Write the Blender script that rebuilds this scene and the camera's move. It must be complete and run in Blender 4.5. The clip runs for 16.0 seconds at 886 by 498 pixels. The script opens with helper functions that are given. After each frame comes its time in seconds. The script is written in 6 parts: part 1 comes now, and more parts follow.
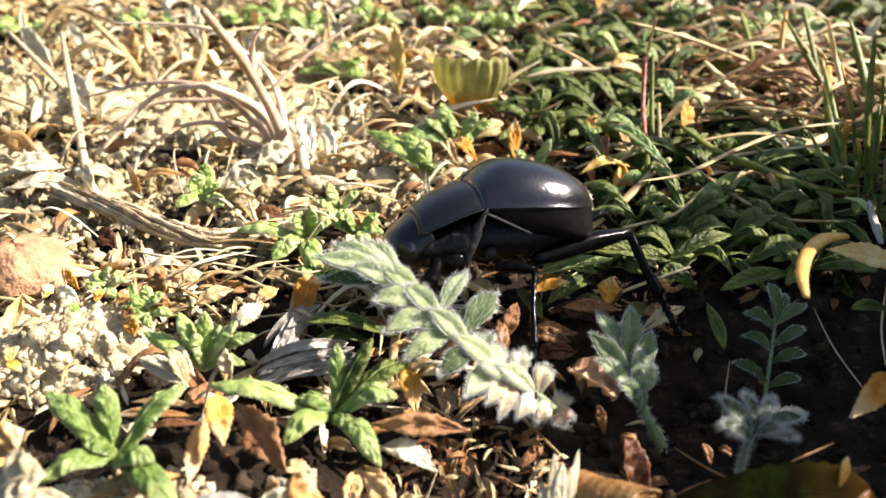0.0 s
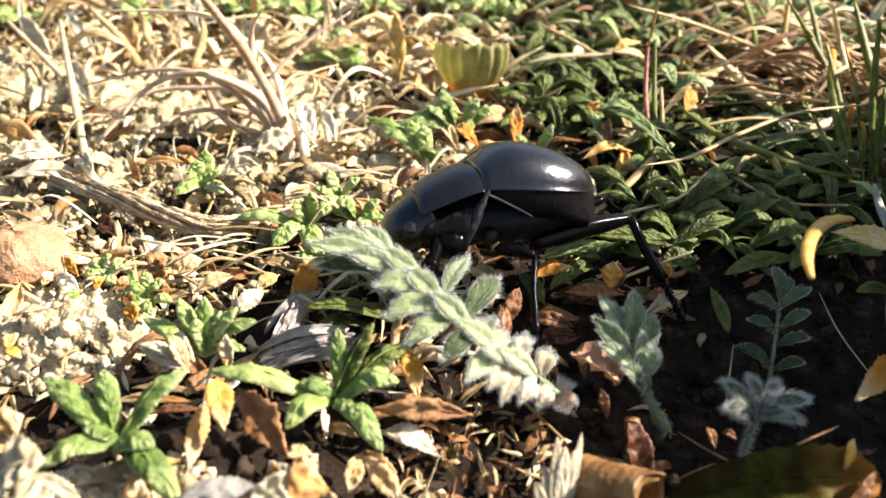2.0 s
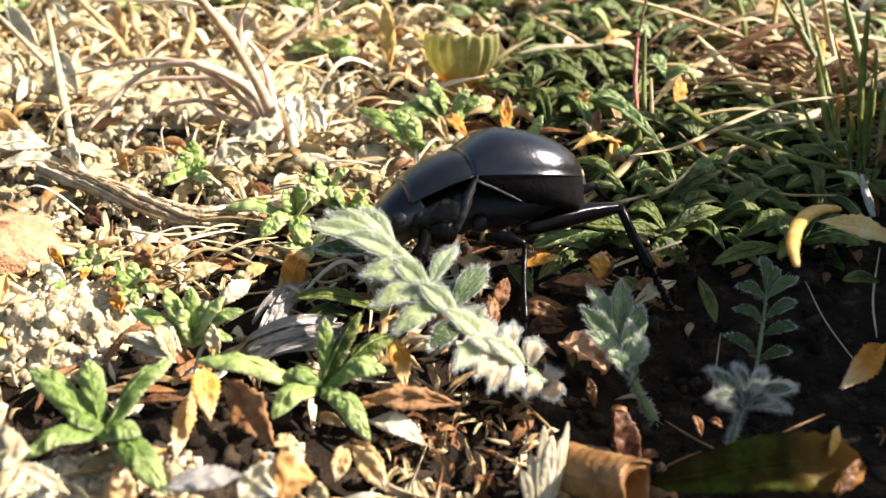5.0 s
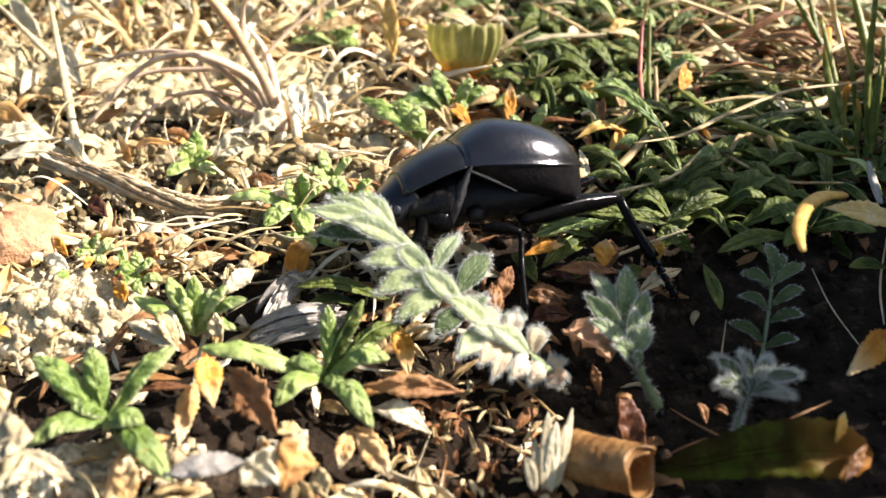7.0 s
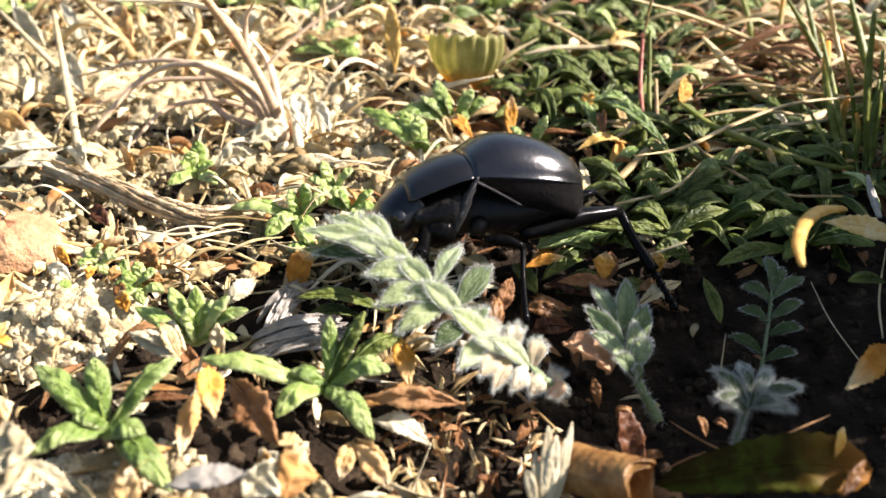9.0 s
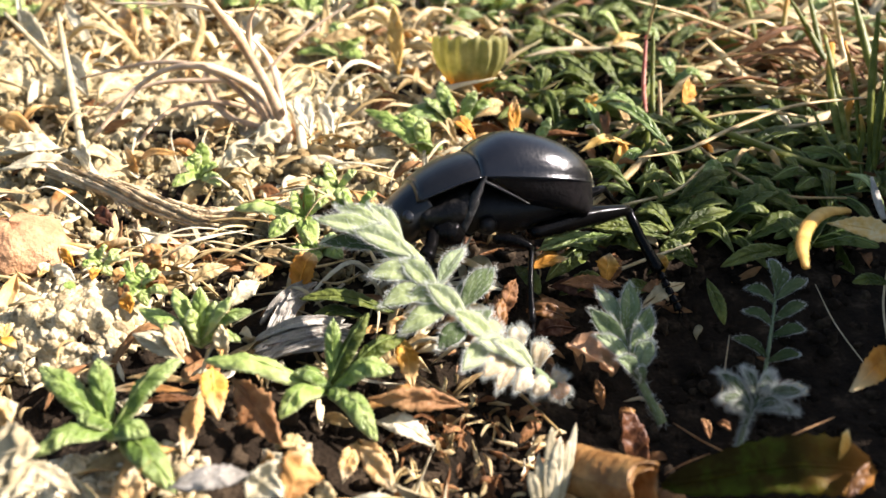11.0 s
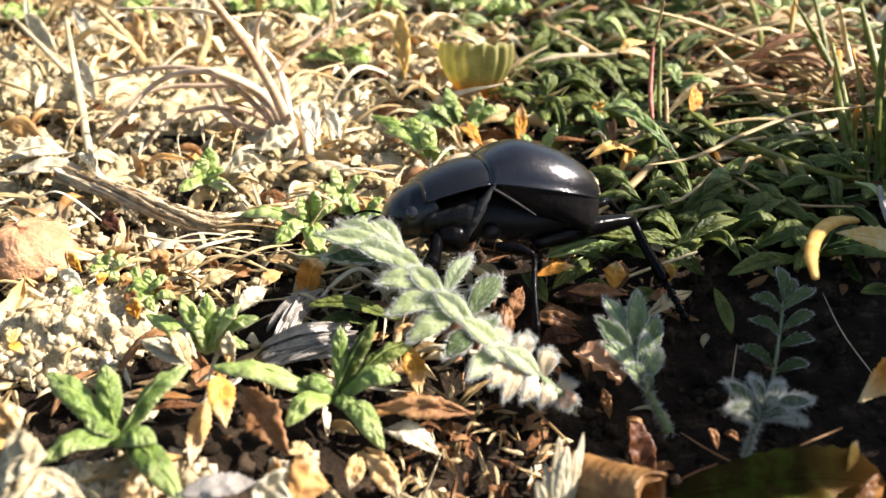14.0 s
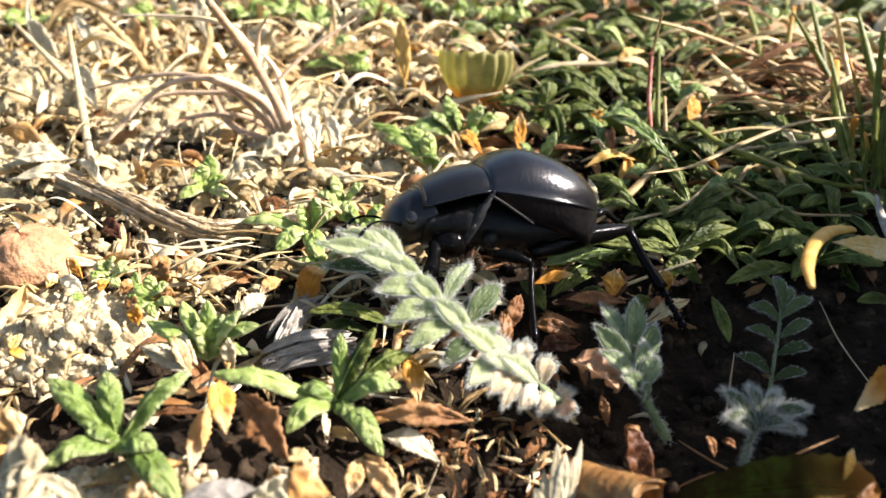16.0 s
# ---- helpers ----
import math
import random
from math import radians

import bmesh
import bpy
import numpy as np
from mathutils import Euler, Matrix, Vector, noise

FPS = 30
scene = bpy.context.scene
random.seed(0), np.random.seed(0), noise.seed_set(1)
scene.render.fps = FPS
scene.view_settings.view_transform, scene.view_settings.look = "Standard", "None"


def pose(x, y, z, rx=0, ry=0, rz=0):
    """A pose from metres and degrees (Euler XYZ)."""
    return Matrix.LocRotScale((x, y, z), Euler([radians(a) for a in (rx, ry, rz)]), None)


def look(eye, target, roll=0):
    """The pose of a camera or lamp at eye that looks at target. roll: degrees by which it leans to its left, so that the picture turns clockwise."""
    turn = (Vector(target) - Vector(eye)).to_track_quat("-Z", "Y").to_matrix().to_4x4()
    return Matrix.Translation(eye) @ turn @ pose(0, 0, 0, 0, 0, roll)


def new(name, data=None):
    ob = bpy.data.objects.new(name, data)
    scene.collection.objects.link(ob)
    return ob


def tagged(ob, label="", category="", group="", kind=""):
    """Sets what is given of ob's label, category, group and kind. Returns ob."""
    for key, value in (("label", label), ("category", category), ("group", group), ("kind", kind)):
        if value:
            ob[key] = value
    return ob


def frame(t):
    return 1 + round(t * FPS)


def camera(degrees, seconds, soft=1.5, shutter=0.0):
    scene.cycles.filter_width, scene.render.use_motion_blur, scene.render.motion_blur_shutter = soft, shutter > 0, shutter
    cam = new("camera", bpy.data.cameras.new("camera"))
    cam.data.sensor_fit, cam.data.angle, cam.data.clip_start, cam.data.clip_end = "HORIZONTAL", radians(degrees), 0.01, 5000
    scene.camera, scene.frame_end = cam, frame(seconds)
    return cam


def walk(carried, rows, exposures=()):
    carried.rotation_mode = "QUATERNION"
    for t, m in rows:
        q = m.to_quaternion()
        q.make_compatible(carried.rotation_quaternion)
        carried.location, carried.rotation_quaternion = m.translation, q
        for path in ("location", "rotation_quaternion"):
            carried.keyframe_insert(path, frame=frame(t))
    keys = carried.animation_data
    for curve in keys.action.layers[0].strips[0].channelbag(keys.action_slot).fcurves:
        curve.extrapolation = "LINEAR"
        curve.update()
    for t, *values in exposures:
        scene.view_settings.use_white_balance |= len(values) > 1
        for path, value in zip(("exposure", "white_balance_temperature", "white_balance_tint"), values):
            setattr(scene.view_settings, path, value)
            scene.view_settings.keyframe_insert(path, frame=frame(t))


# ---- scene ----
MM = 0.001
cam = camera(61.0, 16.0, soft=1.5)
# seconds, millimetres right, ahead, up; degrees of yaw, pitch, roll
CAMERA_ROWS = [
    (0, -0.56, 0.19, 43.25, 0.089, -34.080, -0.191),
    (0.5, -0.52, 0.23, 43.22, 0.027, -33.995, -0.288),
    (1, -0.77, 0.51, 42.88, 0.156, -34.270, -0.116),
    (1.5, -0.80, 0.43, 42.53, 0.328, -34.353, 0.129),
    (2, -0.48, 0.23, 42.47, 0.078, -34.676, 0.136),
    (2.5, 0.31, -0.20, 41.96, -0.901, -35.614, -0.030),
    (3, 0.25, -0.10, 42.03, -1.024, -35.641, -0.237),
    (3.5, 0.07, 0.19, 42.18, -0.668, -35.405, -0.245),
    (4, -0.06, 0.17, 42.21, -0.481, -35.082, -0.161),
    (6.5, 0.09, 0.04, 41.74, -0.222, -35.476, 0.032),
    (7, 0.15, -0.01, 41.54, -0.143, -35.540, 0.321),
    (7.5, 0.18, -0.09, 41.73, -0.203, -35.429, 0.212),
    (8, 0.02, 0.12, 41.82, -0.021, -35.205, 0.137),
    (8.5, 0.13, -0.01, 42.04, -0.090, -34.986, 0.007),
    (9, -0.01, -0.00, 42.02, -0.003, -35.013, 0.006),
    (11.5, -0.06, -0.02, 42.02, 0.249, -34.779, 0.104),
    (12, -0.20, 0.08, 42.21, 0.302, -34.689, 0.072),
    (12.5, -0.18, 0.07, 42.15, 0.295, -34.709, 0.078),
    (13, -0.18, 0.09, 41.99, 0.394, -34.949, 0.156),
    (13.5, -0.22, 0.15, 42.06, 0.512, -34.934, 0.129),
    (14, -0.37, 0.20, 42.29, 0.556, -34.642, 0.009),
    (14.5, -0.35, 0.10, 42.42, 0.486, -34.466, -0.122),
    (15, -0.39, 0.10, 42.52, 0.515, -34.390, -0.176),
    (15.5, -0.42, 0.07, 42.61, 0.530, -34.275, -0.253),
    (16, -0.41, -0.01, 42.64, 0.610, -34.213, -0.208),
]
walk(cam, [(t, pose(x * MM, y * MM, z * MM, 90 + pitch, roll, yaw)) for t, x, y, z, yaw, pitch, roll in CAMERA_ROWS], [(0, 1.55)])
cam.data.dof.use_dof = True
cam.data.dof.focus_distance = 0.070
cam.data.dof.aperture_fstop = 42.0

# ---- daylight ----
SUN_WAY = Vector((0.78, 0.12, 0.58)).normalized()
world = bpy.data.worlds.new("sky")
scene.world = world
world.use_nodes = True
sky = world.node_tree.nodes.new("ShaderNodeTexSky")
sky.sky_type, sky.sun_disc = "NISHITA", False
sky.dust_density = 2.5
sky.sun_elevation = math.asin(SUN_WAY.z)
sky.sun_rotation = math.atan2(SUN_WAY.x, SUN_WAY.y)
back = world.node_tree.nodes["Background"]
back.inputs["Strength"].default_value = 0.066
world.node_tree.links.new(sky.outputs[0], back.inputs[0])
sun = new("sun", bpy.data.lights.new("sun", "SUN"))
sun.data.energy, sun.data.angle, sun.data.color = 5.0, radians(0.55), (1.0, 0.9, 0.875)
sun.matrix_world = look(SUN_WAY, (0, 0, 0))


# ---- materials ----
def ramp(nodes, stops):
    node = nodes.new("ShaderNodeValToRGB")
    while len(node.color_ramp.elements) < len(stops):
        node.color_ramp.elements.new(0.5)
    for e, (at, col) in zip(node.color_ramp.elements, stops):
        e.position, e.color = at, (*col, 1)
    return node


def stuff_material(name, stops, size, rough=0.7, bump=0.3, grain=4.0, gloss=0.4, through_light=0.0, stretch=(1, 1, 1), coords="Object", veins=0.0, vary=0.25, tip=None, margin=None):
    """A mottled surface: a colour ramp over noise of about `size` millimetres, finer grain, relief, and light shining through thin leaves."""
    mat = bpy.data.materials.new(name)
    mat.use_nodes = True
    nodes, links = mat.node_tree.nodes, mat.node_tree.links
    bsdf, out = nodes["Principled BSDF"], nodes["Material Output"]
    place = nodes.new("ShaderNodeTexCoord")
    scale = nodes.new("ShaderNodeMapping")
    scale.inputs["Scale"].default_value = [s / (size * MM) for s in stretch]
    links.new(place.outputs[coords], scale.inputs["Vector"])
    n1 = nodes.new("ShaderNodeTexNoise")
    n1.inputs["Scale"].default_value, n1.inputs["Detail"].default_value = 1.0, 3.0
    n2 = nodes.new("ShaderNodeTexNoise")
    n2.inputs["Scale"].default_value, n2.inputs["Detail"].default_value = grain, 4.0
    for n in (n1, n2):
        links.new(scale.outputs[0], n.inputs["Vector"])
    mix = nodes.new("ShaderNodeMath")
    mix.operation = "MULTIPLY_ADD"
    links.new(n2.outputs[0], mix.inputs[0])
    mix.inputs[1].default_value = 0.45
    links.new(n1.outputs[0], mix.inputs[2])
    info = nodes.new("ShaderNodeNewGeometry")
    own = nodes.new("ShaderNodeObjectInfo")
    rnd = nodes.new("ShaderNodeMath")
    rnd.operation = "ADD"
    links.new(info.outputs["Random Per Island"], rnd.inputs[0])
    links.new(own.outputs["Random"], rnd.inputs[1])
    frac = nodes.new("ShaderNodeMath")
    frac.operation = "FRACT"
    links.new(rnd.outputs[0], frac.inputs[0])
    shift = nodes.new("ShaderNodeMath")
    shift.operation = "MULTIPLY_ADD"
    links.new(frac.outputs[0], shift.inputs[0])
    shift.inputs[1].default_value, shift.inputs[2].default_value = 2 * vary, -0.22 - vary
    tone = nodes.new("ShaderNodeMath")
    links.new(mix.outputs[0], tone.inputs[0])
    links.new(shift.outputs[0], tone.inputs[1])
    col = ramp(nodes, stops)
    links.new(tone.outputs[0], col.inputs[0])
    colour = col.outputs[0]
    height = n2.outputs[0]
    if veins or tip:
        uv = nodes.new("ShaderNodeUVMap")
        split = nodes.new("ShaderNodeSeparateXYZ")
        links.new(uv.outputs[0], split.inputs[0])
    if tip:
        far = ramp(nodes, [(0.55, (0, 0, 0)), (0.95, (1, 1, 1))])
        links.new(split.outputs[0], far.inputs[0])
        to_tip = nodes.new("ShaderNodeMix")
        to_tip.data_type = "RGBA"
        links.new(far.outputs[0], to_tip.inputs["Factor"])
        links.new(colour, to_tip.inputs["A"])
        to_tip.inputs["B"].default_value = (*tip, 1)
        colour = to_tip.outputs["Result"]
    if veins:
        # midrib and side veins from the leaf's own length and width
        side = nodes.new("ShaderNodeMath")
        side.operation = "ABSOLUTE"
        links.new(split.outputs[1], side.inputs[0])
        slant = nodes.new("ShaderNodeMath")
        slant.operation = "MULTIPLY_ADD"
        links.new(side.outputs[0], slant.inputs[0])
        slant.inputs[1].default_value = -0.16
        links.new(split.outputs[0], slant.inputs[2])
        wave = nodes.new("ShaderNodeMath")
        wave.operation = "MULTIPLY"
        links.new(slant.outputs[0], wave.inputs[0])
        wave.inputs[1].default_value = 50.0
        sine = nodes.new("ShaderNodeMath")
        sine.operation = "SINE"
        links.new(wave.outputs[0], sine.inputs[0])
        rib = ramp(nodes, [(0.0, (0, 0, 0)), (0.16, (1, 1, 1))])
        links.new(side.outputs[0], rib.inputs[0])
        both = nodes.new("ShaderNodeMath")
        both.operation = "MULTIPLY_ADD"
        links.new(sine.outputs[0], both.inputs[0])
        both.inputs[1].default_value = 0.22
        links.new(rib.outputs[0], both.inputs[2])
        tall = nodes.new("ShaderNodeMath")
        tall.operation = "MULTIPLY_ADD"
        links.new(both.outputs[0], tall.inputs[0])
        tall.inputs[1].default_value = veins
        links.new(n2.outputs[0], tall.inputs[2])
        height = tall.outputs[0]
        pale = nodes.new("ShaderNodeMix")
        pale.data_type, pale.blend_type = "RGBA", "MULTIPLY"
        shade = ramp(nodes, [(0.0, (1.6, 1.5, 1.3)), (0.35, (1, 1, 1))])
        links.new(rib.outputs[0], shade.inputs[0])
        pale.inputs["Factor"].default_value = 0.7
        links.new(colour, pale.inputs["A"])
        links.new(shade.outputs[0], pale.inputs["B"])
        colour = pale.outputs["Result"]
    if margin:
        rim_band = ramp(nodes, [(0.84, (0, 0, 0)), (1.0, (1, 1, 1))])
        links.new(side.outputs[0], rim_band.inputs[0])
        to_rim = nodes.new("ShaderNodeMix")
        to_rim.data_type = "RGBA"
        links.new(rim_band.outputs[0], to_rim.inputs["Factor"])
        links.new(colour, to_rim.inputs["A"])
        to_rim.inputs["B"].default_value = (*margin, 1)
        colour = to_rim.outputs["Result"]
    links.new(colour, bsdf.inputs["Base Color"])
    bsdf.inputs["Roughness"].default_value = rough
    bsdf.inputs["Specular IOR Level"].default_value = gloss
    relief = nodes.new("ShaderNodeBump")
    relief.inputs["Strength"].default_value = bump
    relief.inputs["Distance"].default_value = 0.25 * MM
    links.new(height, relief.inputs["Height"])
    links.new(relief.outputs[0], bsdf.inputs["Normal"])
    if through_light:
        glow = nodes.new("ShaderNodeBsdfTranslucent")
        links.new(colour, glow.inputs["Color"])
        mixed = nodes.new("ShaderNodeMixShader")
        mixed.inputs[0].default_value = through_light
        links.new(bsdf.outputs[0], mixed.inputs[1])
        links.new(glow.outputs[0], mixed.inputs[2])
        links.new(mixed.outputs[0], out.inputs["Surface"])
    return mat


# soil kept near black: shade of the hollow and gaps is in this colour
SHADED_SOIL = stuff_material("soil", [(0.15, (0.007, 0.005, 0.003)), (0.5, (0.022, 0.015, 0.009)), (0.85, (0.085, 0.06, 0.036))], 2.2, 0.95, 0.9, 6, 0.1, vary=0.15)
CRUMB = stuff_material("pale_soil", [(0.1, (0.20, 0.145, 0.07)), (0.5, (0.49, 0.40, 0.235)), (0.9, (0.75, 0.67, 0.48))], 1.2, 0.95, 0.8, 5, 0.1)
GREEN = stuff_material("green_leaf", [(0.1, (0.09, 0.15, 0.022)), (0.5, (0.19, 0.28, 0.055)), (0.9, (0.38, 0.46, 0.16))], 1.2, 0.3, 0.9, 5, 0.55, 0.26, veins=0.7, tip=(0.38, 0.46, 0.16), margin=(0.40, 0.46, 0.20))
PALE = stuff_material("pale_green_leaf", [(0.1, (0.17, 0.26, 0.045)), (0.5, (0.33, 0.43, 0.11)), (0.9, (0.54, 0.60, 0.26))], 2.0, 0.5, 0.6, 5, 0.35, 0.3, veins=0.5, margin=(0.54, 0.60, 0.30))
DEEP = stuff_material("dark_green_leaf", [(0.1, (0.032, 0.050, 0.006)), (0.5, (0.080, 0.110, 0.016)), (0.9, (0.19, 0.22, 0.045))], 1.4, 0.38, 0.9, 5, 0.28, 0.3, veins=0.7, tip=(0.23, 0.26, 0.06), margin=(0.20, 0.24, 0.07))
TAN = stuff_material("dry_leaf", [(0.05, (0.22, 0.14, 0.055)), (0.4, (0.50, 0.37, 0.17)), (0.75, (0.70, 0.58, 0.34)), (1.0, (0.82, 0.74, 0.53))], 2.5, 0.7, 0.5, 5, 0.25, 0.2, veins=0.3, vary=0.35)
ORANGE = stuff_material("orange_leaf", [(0.1, (0.40, 0.15, 0.02)), (0.5, (0.66, 0.32, 0.04)), (0.9, (0.80, 0.52, 0.13))], 2.2, 0.6, 0.5, 5, 0.3, 0.3, veins=0.4, vary=0.2, tip=(0.75, 0.58, 0.30))
BROWN = stuff_material("brown_leaf", [(0.1, (0.10, 0.04, 0.015)), (0.5, (0.27, 0.125, 0.045)), (0.9, (0.46, 0.26, 0.11))], 2.0, 0.6, 0.5, 5, 0.3, 0.2, veins=0.4, vary=0.2)
GREY = stuff_material("grey_dry_leaf", [(0.1, (0.20, 0.185, 0.155)), (0.5, (0.42, 0.385, 0.325)), (0.9, (0.62, 0.575, 0.49))], 0.9, 0.85, 0.8, 6, 0.15, 0.15, veins=0.3, vary=0.2)
WHITE = stuff_material("bleached_leaf", [(0.1, (0.42, 0.34, 0.19)), (0.5, (0.63, 0.56, 0.37)), (0.9, (0.79, 0.73, 0.55))], 2.0, 0.75, 0.4, 5, 0.2, 0.25, veins=0.2, vary=0.25)
STRAW = stuff_material("straw", [(0.1, (0.30, 0.19, 0.07)), (0.5, (0.55, 0.41, 0.18)), (0.9, (0.75, 0.62, 0.36))], 1.2, 0.5, 0.3, 5, 0.4, 0.15, vary=0.3)
PINK = stuff_material("reddish_stem", [(0.1, (0.38, 0.24, 0.13)), (0.5, (0.65, 0.48, 0.31)), (0.9, (0.83, 0.72, 0.53))], 2.5, 0.45, 0.25, 5, 0.4, 0.1, vary=0.2)
GRASS = stuff_material("grass_blade", [(0.1, (0.07, 0.09, 0.010)), (0.5, (0.17, 0.19, 0.026)), (0.9, (0.40, 0.38, 0.10))], 1.5, 0.42, 0.3, 5, 0.3, 0.3, vary=0.2)
GRASS_TIP = stuff_material("grass_blade_dry_tip", [(0.1, (0.07, 0.09, 0.010)), (0.5, (0.17, 0.19, 0.026)), (0.9, (0.40, 0.38, 0.10))], 1.5, 0.42, 0.3, 5, 0.3, 0.35, vary=0.2, tip=(0.70, 0.36, 0.06))
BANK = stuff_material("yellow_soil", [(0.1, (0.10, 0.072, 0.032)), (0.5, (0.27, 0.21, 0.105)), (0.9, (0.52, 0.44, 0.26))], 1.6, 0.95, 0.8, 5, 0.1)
# felt darkened for shaded plants and leaflets; the shade is in the colour
SHADED_FELT = stuff_material("shaded_woolly_leaf", [(0.1, (0.045, 0.07, 0.025)), (0.5, (0.09, 0.125, 0.05)), (0.9, (0.19, 0.23, 0.11))], 1.5, 0.85, 0.6, 6, 0.15, 0.25, veins=0.4)
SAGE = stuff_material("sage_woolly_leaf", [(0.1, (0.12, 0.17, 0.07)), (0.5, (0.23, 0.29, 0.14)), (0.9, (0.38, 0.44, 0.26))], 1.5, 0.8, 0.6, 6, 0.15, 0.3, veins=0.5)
CREAM = stuff_material("cream_felted_leaf", [(0.1, (0.50, 0.38, 0.22)), (0.5, (0.70, 0.58, 0.38)), (0.9, (0.82, 0.74, 0.56))], 1.5, 0.85, 0.5, 6, 0.15, 0.3, veins=0.2)
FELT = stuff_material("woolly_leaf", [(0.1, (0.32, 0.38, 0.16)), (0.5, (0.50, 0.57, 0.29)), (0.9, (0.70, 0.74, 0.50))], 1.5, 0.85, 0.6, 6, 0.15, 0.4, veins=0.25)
HAIR = stuff_material("white_hair", [(0.1, (0.66, 0.68, 0.60)), (0.9, (0.85, 0.86, 0.80))], 1.0, 0.5, 0.0, 4, 0.4, 0.35)
ROOT = stuff_material("root_bark", [(0.1, (0.24, 0.16, 0.08)), (0.5, (0.52, 0.40, 0.23)), (0.9, (0.74, 0.63, 0.43))], 1.4, 0.85, 0.9, 5, 0.2)
PEACH = stuff_material("peach_dead_leaf", [(0.1, (0.34, 0.17, 0.08)), (0.5, (0.58, 0.33, 0.17)), (0.9, (0.72, 0.50, 0.32))], 2.2, 0.6, 0.9, 6, 0.3, 0.15)
BARK = stuff_material("russet_dry_leaf", [(0.1, (0.09, 0.034, 0.009)), (0.5, (0.24, 0.11, 0.03)), (0.9, (0.46, 0.26, 0.09))], 1.8, 0.45, 0.5, 5, 0.4, 0.25)
CUP = stuff_material("green_to_orange_leaf", [(0.1, (0.38, 0.36, 0.12)), (0.5, (0.58, 0.54, 0.24)), (0.9, (0.76, 0.70, 0.44))], 3.0, 0.55, 0.4, 5, 0.3, 0.55, tip=(0.62, 0.26, 0.02))
# green-brown leaf darkened; the hollow's shade is in its colour
SHADED_BIGLEAF = stuff_material("shaded_green_brown_leaf", [(0.1, (0.030, 0.017, 0.003)), (0.5, (0.055, 0.042, 0.006)), (0.9, (0.11, 0.17, 0.015))], 3.0, 0.45, 0.5, 5, 0.08, 0.5, veins=0.3, vary=0.1, tip=(0.36, 0.16, 0.03))
RED = stuff_material("red_stalk", [(0.1, (0.12, 0.03, 0.015)), (0.5, (0.32, 0.07, 0.04)), (0.9, (0.50, 0.24, 0.14))], 1.2, 0.45, 0.3, 5, 0.4, 0.1, vary=0.1)
# red leaf lowered in tone; missing shade is put into its colour
SHADED_RUSSET = stuff_material("shaded_red_dry_leaf", [(0.1, (0.03, 0.010, 0.004)), (0.5, (0.075, 0.026, 0.010)), (0.9, (0.17, 0.07, 0.028))], 2.0, 0.5, 0.5, 5, 0.3, 0.25)
AMBER = stuff_material("amber_dry_leaf", [(0.1, (0.36, 0.17, 0.05)), (0.5, (0.60, 0.36, 0.12)), (0.9, (0.78, 0.57, 0.28))], 2.2, 0.6, 0.5, 5, 0.3, 0.3, veins=0.4, vary=0.25, tip=(0.78, 0.66, 0.42))
YELLOW = stuff_material("pale_yellow_leaf", [(0.1, (0.55, 0.32, 0.06)), (0.5, (0.76, 0.52, 0.15)), (0.9, (0.85, 0.74, 0.44))], 1.4, 0.5, 0.3, 5, 0.35, 0.3)
STONE = stuff_material("grey_stone", [(0.1, (0.14, 0.13, 0.11)), (0.5, (0.27, 0.25, 0.22)), (0.9, (0.40, 0.38, 0.33))], 9.0, 0.9, 0.8, 6, 0.2)
SHELL = stuff_material("black_shell", [(0.1, (0.004, 0.004, 0.005)), (0.9, (0.010, 0.010, 0.012))], 1.0, 0.2, 0.17, 4.5, 0.75, vary=0.0)
MATT_SHELL = stuff_material("dull_black_shell", [(0.1, (0.004, 0.004, 0.005)), (0.9, (0.010, 0.010, 0.011))], 1.0, 0.3, 0.10, 4, 0.5, vary=0.0)
LEG_SHELL = stuff_material("black_leg", [(0.1, (0.0015, 0.0015, 0.0015)), (0.9, (0.004, 0.0037, 0.0035))], 0.5, 0.14, 0.12, 4, 0.10, vary=0.0)
# gloss cut for the shade under the body, base raised for haze
SHADED_UNDER_SHELL = stuff_material("shaded_black_underside", [(0.1, (0.005, 0.005, 0.005)), (0.9, (0.020, 0.017, 0.016))], 0.6, 0.3, 0.25, 4, 0.2, vary=0.0)
# shell with gloss cut for the shaded side, base lifted for haze
SHADED_SIDE_SHELL = stuff_material("shaded_black_shell_side", [(0.1, (0.005, 0.005, 0.005)), (0.9, (0.014, 0.012, 0.012))], 0.8, 0.22, 0.25, 3, 0.16, vary=0.0)
MOTTLED_SHELL = stuff_material("mottled_grey_black_shell", [(0.45, (0.003, 0.003, 0.003)), (0.65, (0.012, 0.011, 0.010)), (0.9, (0.075, 0.068, 0.06))], 1.6, 0.3, 0.3, 4, 0.2, vary=0.0)
# worn grey rim colour, lightened to hold the glint of the edges
LIT_EDGE_SHELL = stuff_material("lit_worn_shell_edge", [(0.1, (0.01, 0.01, 0.01)), (0.5, (0.02, 0.02, 0.02)), (0.9, (0.07, 0.065, 0.06))], 0.5, 0.3, 0.6, 5, 0.4, vary=0.0)


